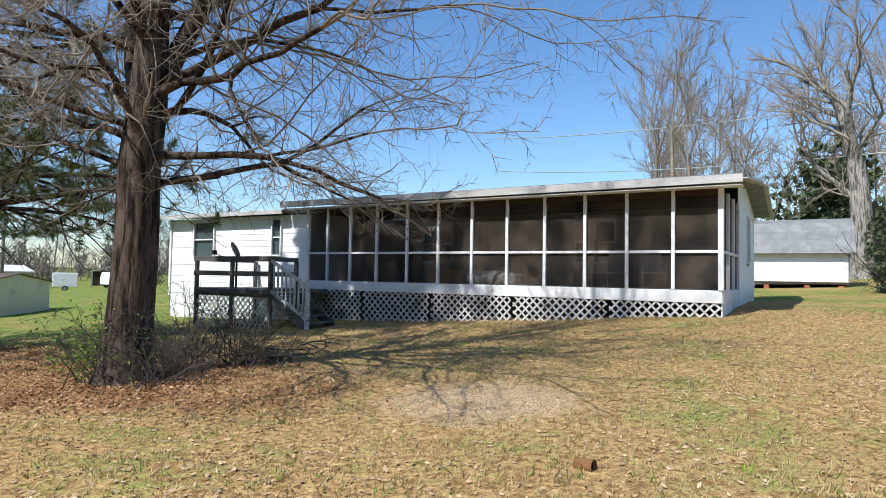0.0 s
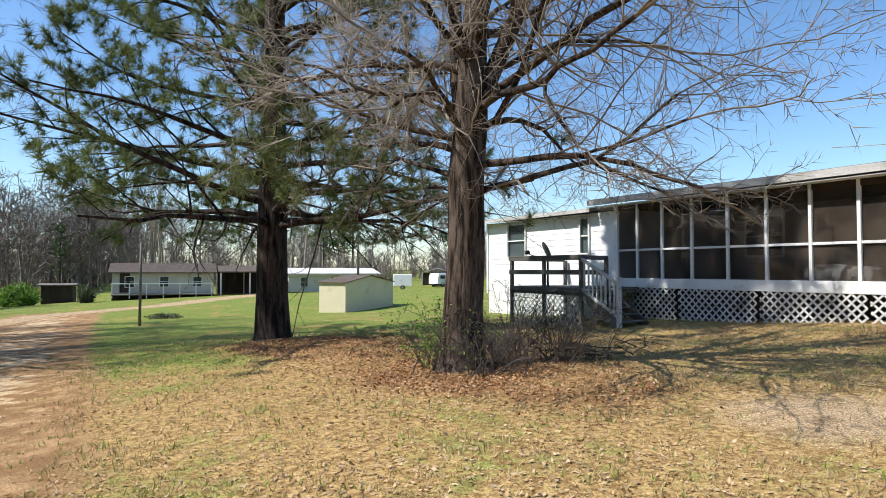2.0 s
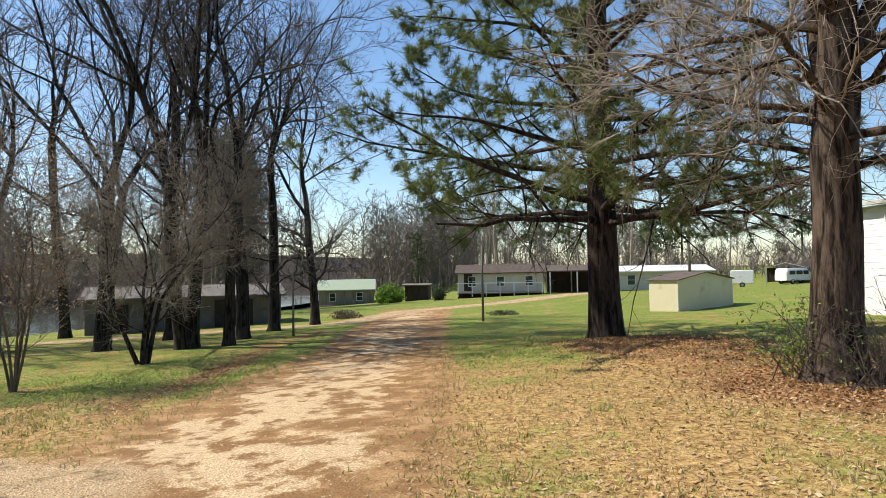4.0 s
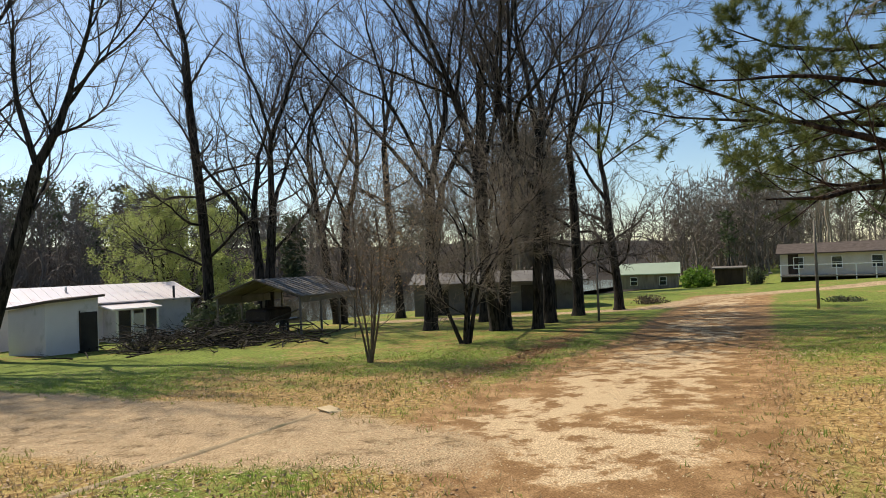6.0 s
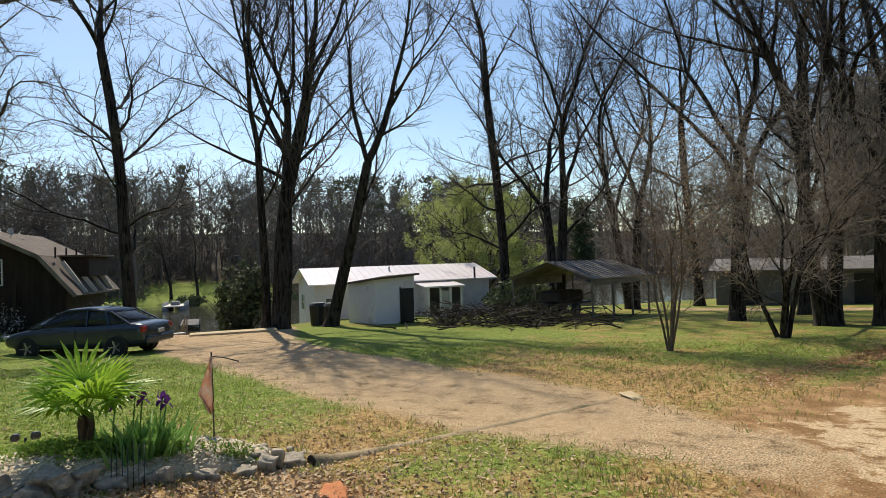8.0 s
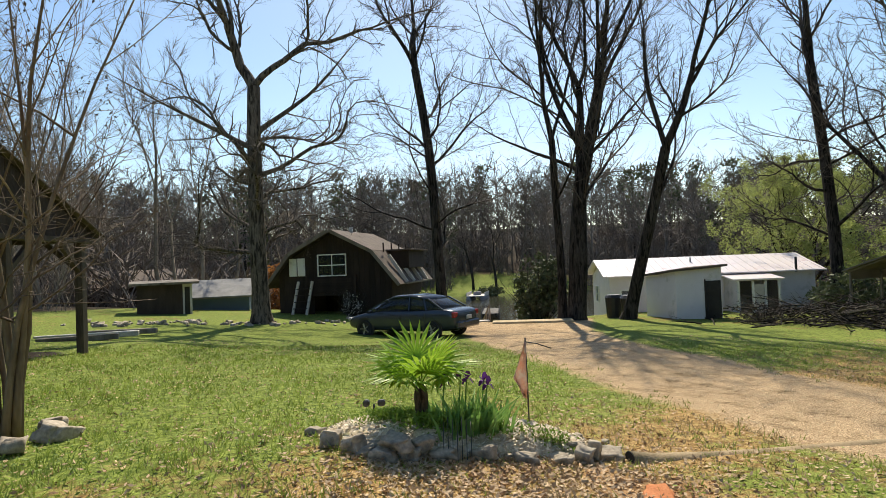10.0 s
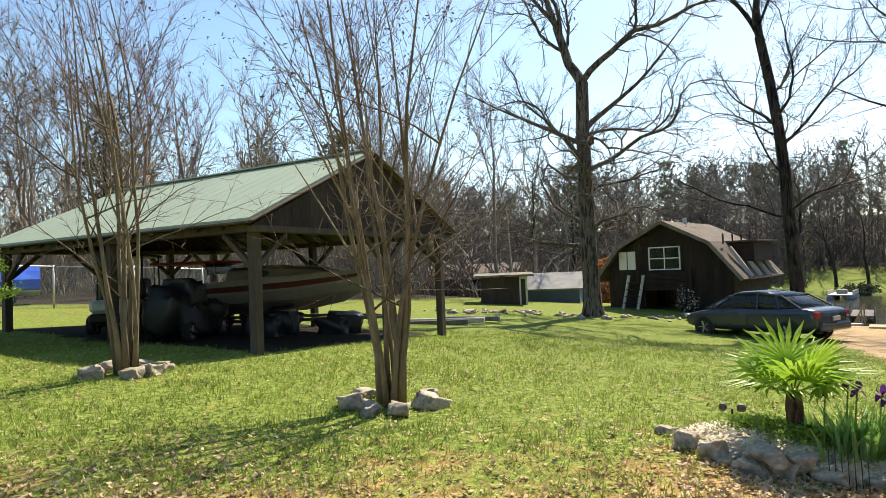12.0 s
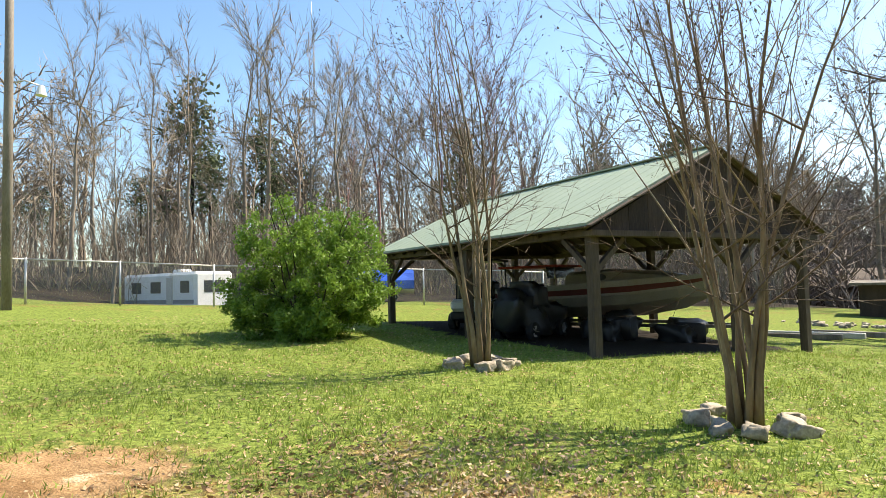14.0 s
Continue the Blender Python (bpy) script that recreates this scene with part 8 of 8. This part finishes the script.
tall = pole((16.5, -15.1), 13.5, 0.14, "tall wooden utility pole with a lamp")
pipe("lamp_arm", [(0, 0, 6.9), (-0.25, -0.3, 7.05), (-0.5, -0.6, 6.95)], 0.025, GALV, tall)
bm = bmesh.new()
bmesh.ops.create_cone(bm, cap_ends=True, segments=14, radius1=0.16, radius2=0.08, depth=0.3, matrix=pose(-0.52, -0.62, 6.8))
part("lamp_head", bm, WHITE, tall, "white lamp head")
pole((-22.7, 16.9), 3.6, 0.06, "thin wooden post on the lawn")
pole((-35.6, 14.0), 5.0, 0.09, "wooden post beside the lane")
pole((-23.5, 8.4), 2.6, 0.05, "thin post by the lane")
pole((-34.7, 49.2), 9.0, 0.14, "wooden utility pole beyond the lawn")
pole((-56.3, 70.5), 8.0, 0.14, "far wooden utility pole", True)


def wire(a, b, sag, r=0.012, material=GALV):
    a, b = Vector(a), Vector(b)
    pts = [a.lerp(b, i / 16) - Vector((0, 0, sag * 4 * (i / 16) * (1 - i / 16))) for i in range(17)]
    tagged(pipe("overhead_wire", pts, r, material, None, 5), "grey overhead wire against the sky", "wire", "overhead wires")


wire((16.4, -15.2, 7.6), (9.0, -52, 9.5), 0.9, 0.012, BLACK)
wire((30, 27, 11.4), (4, 62, 15.2), 0.8, 0.04)
wire((30, 28, 8.7), (5, 62, 12.0), 0.8, 0.04)


def build_fence():
    fence = thing("chain_link_fence", pose(0, 0, 0), "grey chain-link fence with a top rail", "fence")
    m, n, l, p = shader("chain_link", 0.5, 0.4)
    p.inputs["Base Color"].default_value = (0.33, 0.33, 0.32, 1)
    t, mix = n.new("ShaderNodeBsdfTransparent"), n.new("ShaderNodeMixShader")
    mix.inputs[0].default_value = 0.2
    l.new(t.outputs[0], mix.inputs[1])
    l.new(p.outputs[0], mix.inputs[2])
    l.new(mix.outputs[0], n["Material Output"].inputs[0])
    line = [(20.5, -15.8), (18.2, -17.2), (15.9, -18.8), (13.6, -20.8), (11.5, -22.7), (9.4, -24.5), (7.2, -26.2), (4.8, -27.4), (2.4, -28.4), (0, -29.2)]
    for i, (x, y) in enumerate(line):
        pipe("fence_post", [(x, y, G(x, y) - 0.1), (x, y, G(x, y) + 1.55)], 0.035, GALV, fence, 8)
        if i:
            u, v = line[i - 1]
            pipe("top_rail", [(u, v, G(u, v) + 1.5), (x, y, G(x, y) + 1.5)], 0.025, GALV, fence, 6)
            mesh_part("mesh_panel", [(u, v, G(u, v)), (x, y, G(x, y)), (x, y, G(x, y) + 1.5), (u, v, G(u, v) + 1.5)], [(0, 1, 2, 3)], m, fence)


build_fence()


def build_tower():
    x, y = 21.9, -45.6
    t = thing("lattice_tower", pose(x, y, G(x, y)), "thin grey lattice radio tower", "tower")
    h, r = 20.0, 0.26
    legs = [(r * math.cos(a), r * math.sin(a)) for a in (0.3, 2.4, 4.5)]
    for a, b in legs:
        pipe("mast_leg", [(a, b, 0), (a, b, h)], 0.026, TOWER_STEEL, t, 5)
    bm = bmesh.new()
    z = 0.0
    while z < h - 0.4:
        for i in range(3):
            a, b = legs[i], legs[(i + 1) % 3]
            beam(bm, (*a, z), (*b, z + 0.4), 0.016)
            beam(bm, (*b, z + 0.4), (*a, z + 0.8), 0.016)
        z += 0.8
    part("bracing", bm, TOWER_STEEL, t)
    pipe("antenna", [(0, 0, h), (0, 0, h + 2.6)], 0.02, GALV, t, 5)


build_tower()


def build_camper():
    x, y = 18.9, -28.4
    c = thing("camper_trailer", pose(x, y, G(x, y) + 0.1, 0, 0, -22), "white travel trailer parked beyond the fence", "camper")
    block("body", (0, -1.1, 0.4), (7.2, 1.1, 2.35), WHITE, c, 0.15)
    for s in (-1, 1):
        for x0, x1 in ((0.5, 1.3), (3.2, 4.2), (5.2, 6.2)):
            block("window", (x0, 1.11 * s - 0.015, 1.3), (x1, 1.11 * s + 0.015, 1.9), BLACK, c, 0.01)
        block("door", (2.0, 1.12 * s - 0.015, 0.5), (2.6, 1.12 * s + 0.015, 2.1), TAN_WALL, c, 0.01)
        block("stripe", (0.1, 1.105 * s - 0.012, 0.75), (7.1, 1.105 * s + 0.012, 0.95), GREY_WALL, c, 0)
    for x in (0.0, 7.2):
        block("end_window", (x - 0.02, -0.6, 1.3), (x + 0.02, 0.6, 1.9), BLACK, c, 0.01)
    block("roof_unit", (2.6, -0.35, 2.34), (3.4, 0.35, 2.55), WHITE, c, 0.08)
    for s in (-1.0, 1.0):
        for px in (3.2, 4.0):
            wheel(c, (px, s, 0.33), 0.33, 0.2)
    b = thing("covered_boat", pose(9.9, -28.8, G(9.9, -28.8), 0, 0, 20) @ Matrix.Scale(0.85, 4), "boat on a trailer under a bright blue tarpaulin", "boat")
    st = [(x, [(0, 0.55), (w, 0.7), (w, 1.15), (w * 0.5, 1.55), (0.02, 1.75)]) for x, w in ((-1.6, 0.8), (-0.8, 0.95), (0.3, 0.9), (1.2, 0.5), (1.6, 0.1))]
    hull(st, TARP, "tarpaulin", b)
    hull([(x, [(0, 0.4), (w, 0.6), (w, 0.72)]) for x, w in ((-1.6, 0.6), (0.6, 0.75), (1.5, 0.1))], BOAT_WHITE, "hull", b)
    for s in (-0.7, 0.7):
        wheel(b, (-0.4, s, 0.28), 0.28, 0.18)


build_camper()

# pontoon boat and dock on the far side of the inlet
dx, dy = -43.0, -38.0
dock = thing("dock", pose(dx, dy, WATER_LEVEL, 0, 0, 40), "weathered wooden dock with thin posts in the lake", "dock")
for i in range(12):
    block("plank", (i * 0.5 - 3, -0.8, 0.4), (i * 0.5 - 2.54, 0.8, 0.46), DECK_WOOD, dock, 0.006)
for i in range(5):
    for s in (-0.75, 0.75):
        pipe("pile", [(i * 1.4 - 2.9, s, -1.2), (i * 1.4 - 2.9, s, 0.7)], 0.06, DECK_WOOD, dock)
px, py = -61.0, -56.0
pont = thing("pontoon_boat", pose(px, py, WATER_LEVEL, 0, 0, 35), "pale pontoon boat moored at the far bank", "boat")
for s in (-0.9, 0.9):
    pipe("float", [(-2.6, s, 0.15), (2.6, s, 0.15)], 0.32, GREY_WALL, pont, 12)
block("deck", (-2.6, -1.2, 0.45), (2.6, 1.2, 0.55), TAN_WALL, pont)
block("side_panel", (-2.4, -1.2, 0.55), (2.4, -1.15, 0.95), TAN_WALL, pont)
block("side_panel", (-2.4, 1.15, 0.55), (2.4, 1.2, 0.95), TAN_WALL, pont)
block("console", (0.2, -0.5, 0.55), (0.9, 0.5, 1.0), GREY_WALL, pont, 0.05)
tall_tree((-71.3, -66.3), 11, 0.24, 61, "bare tree on the green far bank", depth=3, bole=0.35, shoots=SPARSE, least=0.025, group="trees on the far bank")
tall_tree((-73.8, -63.8), 12, 0.24, 62, "bare tree on the green far bank", depth=3, bole=0.35, shoots=SPARSE, least=0.025, group="trees on the far bank")
build_bush((-67.5, -59.5), 2.2, 1.5, 413, EVERGREEN, "dark shrub on the far bank by the water", size=0.2, count=1500)
slab = block("concrete_slab", (-1.6, -0.4, -0.1), (1.6, 0.4, 0.07), CONCRETE, None, 0.02)
slab.matrix_basis = pose(-20.6, -16.1, G(-20.6, -16.1), 0, 0, 130)
tagged(slab, "pale concrete slab at the end of the drive", "slab")
steps = thing("wooden_steps", pose(-20.4, -19.0, G(-20.4, -19.0), 0, 0, -130), "wooden steps with a thin railing leading down to the lake", "steps")
for i in range(6):
    block("tread", (i * 0.42, -0.6, -0.16 * i), (i * 0.42 + 0.36, 0.6, 0.06 - 0.16 * i), TAN_WALL, steps, 0.008)
for i in range(5):
    for sy in (-0.62, 0.62):
        timber("rail_post", (i * 0.55, sy, -0.22 * i - 0.3), (i * 0.55, sy, 0.75 - 0.22 * i), 0.05, GREY_WOOD, steps)
for sy in (-0.62, 0.62):
    timber("hand_rail", (0, sy, 0.75), (2.2, sy, -0.13), 0.05, GREY_WOOD, steps)
# old timbers lying by the garage
for i, (lx, ly, long, turn) in enumerate(((-5.6, -19.9, 2.6, 150), (-5.2, -19.2, 1.9, 158), (-6.6, -20.6, 2.2, 140))):
    log = block("timber", (-long / 2, -0.09, -0.02), (long / 2, 0.09, 0.13), GREY_WOOD if i else TAN_WALL, None, 0.015)
    log.matrix_basis = pose(lx, ly, G(lx, ly), 0, 0, turn)
    tagged(log, "weathered timber lying on the grass behind the garage", "timber", "timbers by the garage")
build_bush((-24.5, -18.6), 1.2, 3.6, 401, EVERGREEN, "dark evergreen shrub on the bank", size=0.12, count=5000)
build_bush((-19.4, -20.9), 0.8, 1.3, 402, WILLOW_LEAF, "low yellow-green shrub by the steps", size=0.09, count=2500)
build_bush((-57.0, 30.9), 1.5, 2.1, 403, LEAF, "yellow-green shrub at the lane's end", size=0.16, count=3000)
build_bush((-51.0, 32.9), 0.7, 1.6, 409, EVERGREEN, "round dark shrub beside the steps of the home", size=0.1, count=1500)
build_bush((-35.2, 15.9), 1.1, 0.55, 410, MYRTLE_TWIG, "low withered brown shrub beside the lane", size=0.07, count=900)
build_bush((-26.6, 21.2), 0.9, 0.3, 411, EVERGREEN, "low dark plants in a bed by the post", size=0.06, count=700)
build_bush((-24.3, -8.6), 1.0, 1.0, 412, DARK_TWIG, "withered dark shrub beside the brush pile", size=0.05, count=900)
build_bush((-17.6, -24.2), 0.55, 1.2, 406, WHITE, "small shrub in white blossom before the barn house", name="flowering_shrub", size=0.05, count=260)
build_bush((-32.5, -7.5), 1.8, 2.0, 407, EVERGREEN, "dark evergreen hedge shrub behind the carport", size=0.14, count=3500)
build_bush((15.5, 21.2), 0.9, 3.4, 404, EVERGREEN, "dark columnar evergreen beside the mobile home", size=0.1, count=4000)
build_bush((25.2, 40.5), 3.6, 8.6, 405, EVERGREEN, "dark evergreen tree behind the garden shed", size=0.3, count=7000)

# ---- fallen leaves and grass ----


def on_lawn(count, seed, reach, weight):
    """Random places on the lawn, thinner with distance, kept by a weight of the zones."""
    rr = np.random.default_rng(seed)
    out = np.zeros((0, 2))
    while len(out) < count:
        a, d = rr.uniform(0, 6.28, count * 2), 2.2 + reach * rr.random(count * 2) ** 0.8
        x, y = d * np.cos(a) - 0.4, d * np.sin(a) - 0.4
        keep = rr.random(count * 2) < weight(x, y, zones(x, y))
        q = np.array([HOME_IN @ Vector((u, v, 0)) for u, v in zip(x[keep], y[keep])])
        free = ~((q[:, 1] > -0.1) & (q[:, 0] < 0.1) & (q[:, 0] > -18.3)) if len(q) else np.zeros(0, bool)
        out = np.concatenate([out, np.stack([x[keep], y[keep]], 1)[free]])
    out = out[:count]
    return np.column_stack([out, ground_height(out[:, 0], out[:, 1])]), rr


def leaf_weight(x, y, z):
    patch = 0.5 + 0.5 * np.sin(x * 0.9 + 1.7 * np.sin(y * 0.7)) * np.sin(y * 1.1 + 0.6)
    return np.clip((0.14 + 0.3 * patch) * (0.45 + 0.55 * smooth(-5.5, -3.5, y)) + 0.4 * z["straw"] - 0.4 * z["sand"] - 0.42 * z["gravel"] + 0.8 * np.exp(-((x + 3.2) ** 2 + (y + 3.2) ** 2) / 3) - z["floor"], 0.0, 1)


spots, rr = on_lawn(72000, 501, 17, leaf_weight)
spots[:, 2] += 0.012 + 0.01 * rr.random(len(spots))
tagged(quick_mesh("fallen_leaves", *leaves_at(spots, rr, 0.024, 0.7), DRY_LEAF), "dry brown and tan leaves scattered over the lawn", "leaves", kind="stuff")


BROWN_LEAF = surface("russet_litter", (0.14, 0.066, 0.028), (0.4, 0.22, 0.095), 0.8, 12, 0.75, vary=0.45, bump=0)
spots, rr = on_lawn(11000, 507, 14, lambda x, y, z: np.clip(0.9 * z["straw"] ** 2 * (y > 3), 0, 1))
spots[:, 2] += 0.014 + 0.014 * rr.random(len(spots))
tagged(quick_mesh("russet_leaves", *leaves_at(spots, rr, 0.026, 0.5), BROWN_LEAF), "russet dead leaves lying thick under the trees", "leaves", kind="stuff")


spots, rr = on_lawn(9000, 505, 7, lambda x, y, z: np.exp(-((x + 4.0) ** 2 + (y + 3.5) ** 2) / 1.1**2) + 0.5 * np.exp(-((x - 0.5) ** 2 + (y + 4.6) ** 2) / 1.4**2))
spots[:, 2] += 0.01 + 0.015 * rr.random(len(spots))
tagged(quick_mesh("leaf_litter", *leaves_at(spots, rr, 0.024, 0.45), DRY_LEAF), "pale dry leaf litter drifted round the flower bed", "leaves", kind="stuff")


def blades(count, seed, weight, material, tall, label, reach=15):
    spots, rr = on_lawn(count, seed, reach, weight)
    tri = []
    for _ in range(4):
        a = rr.uniform(0, 6.28, count)
        off = rr.normal(0, 0.03, (count, 2))
        base = spots + np.column_stack([off, np.zeros(count)])
        w = np.column_stack([np.cos(a), np.sin(a), np.zeros(count)]) * 0.0055
        tuft = 0.55 + 0.9 * np.clip(0.5 + 0.5 * np.sin(base[:, 0] * 2.3 + 1.9 * np.sin(base[:, 1] * 1.4)) * np.sin(base[:, 1] * 2.9 + 1.3 * np.sin(base[:, 0] * 1.7)), 0, 1)
        tip = base + np.column_stack([rr.normal(0, 0.026, count), rr.normal(0, 0.026, count), tall * tuft * rr.uniform(0.5, 1.2, count)])
        tri.append(np.stack([base - w, base + w, tip], 1))
    v = np.concatenate(tri).reshape(-1, 3)
    tagged(quick_mesh("grass", v, np.arange(len(v)).reshape(-1, 3), material), label, "grass", kind="stuff")


blades(38000, 502, lambda x, y, z: np.clip((z["green"] - 0.22 * smooth(2, 5, y)) * (1 - z["sand"]) * (1 - z["gravel"]) * (1 - 0.8 * z["straw"]) * (1 - z["floor"]), 0, 1), GRASS, 0.055, "short green grass blades on the lawn")
blades(26000, 503, lambda x, y, z: np.clip((1.05 - z["green"]) * (1 - z["sand"]) * (1 - z["gravel"]) * (1 - 0.6 * z["straw"]) * (1 - z["floor"]), 0, 1), DRY_GRASS, 0.045, "dry straw-coloured grass blades on the lawn")


spots, rr = on_lawn(16000, 506, 12, lambda x, y, z: np.clip((z["green"] - 0.45) * 1.6, 0, 1) * (1 - z["sand"]) * (1 - z["gravel"]) * (1 - z["floor"]))
spots[:, 2] += 0.015 + 0.03 * rr.random(len(spots))
tagged(quick_mesh("clover", *leaves_at(spots, rr, 0.017, 0.7), CLOVER), "small round clover leaves among the grass", "clover", kind="stuff")


def gravel_bits():
    spots, rr = on_lawn(9000, 504, 13, lambda x, y, z: np.clip(z["gravel"] * 0.9 + 0.15 * z["sand"], 0, 1))
    n = len(spots)
    s = rr.uniform(0.006, 0.016, (n, 1, 1))
    corner = np.array([(1, 0, 0), (-0.5, 0.87, 0), (-0.5, -0.87, 0), (0.1, 0.1, 0.9)]) * rr.uniform(0.7, 1.3, (n, 4, 1)) * s
    v = (spots[:, None] + corner).reshape(-1, 3)
    f = (np.arange(n)[:, None, None] * 4 + np.array([(0, 1, 3), (1, 2, 3), (2, 0, 3)])).reshape(-1, 3)
    tagged(quick_mesh("gravel", v, f, CONCRETE), "loose pale gravel on the drive", "gravel", kind="stuff")


gravel_bits()


def rubble():
    """Broken stones along the foot of the barn house and the sheds beside it."""
    rr = np.random.default_rng(88)
    line = ((-6.7, -24.6), (-8.5, -25.0), (-10.2, -24.0), (-12.8, -22.6), (-15.7, -22.2), (-18.0, -21.2))
    for i in range(110):
        k = rr.uniform(0, len(line) - 1)
        j = int(k)
        x = line[j][0] + (line[j + 1][0] - line[j][0]) * (k - j) + rr.normal(0, 0.7)
        y = line[j][1] + (line[j + 1][1] - line[j][1]) * (k - j) + rr.normal(0, 0.7)
        s = 0.05 + 0.14 * rr.random() ** 2
        if i < 6:
            kinds.append(rough_stone("stone", (0.2, 0.15, 0.11), 300 + i, STONE, None, 2))
            stone = kinds[i]
        else:
            stone = new("stone", kinds[i % 6].data)
        stone.matrix_basis = pose(x, y, G(x, y) + 0.02, rr.uniform(-20, 20), rr.uniform(-20, 20), rr.uniform(0, 360)) @ Matrix.Scale(s / 0.2, 4)
        tagged(stone, "pale broken stone at the edge of the lawn", "stone", "rubble by the barn house")


kinds = []
rubble()
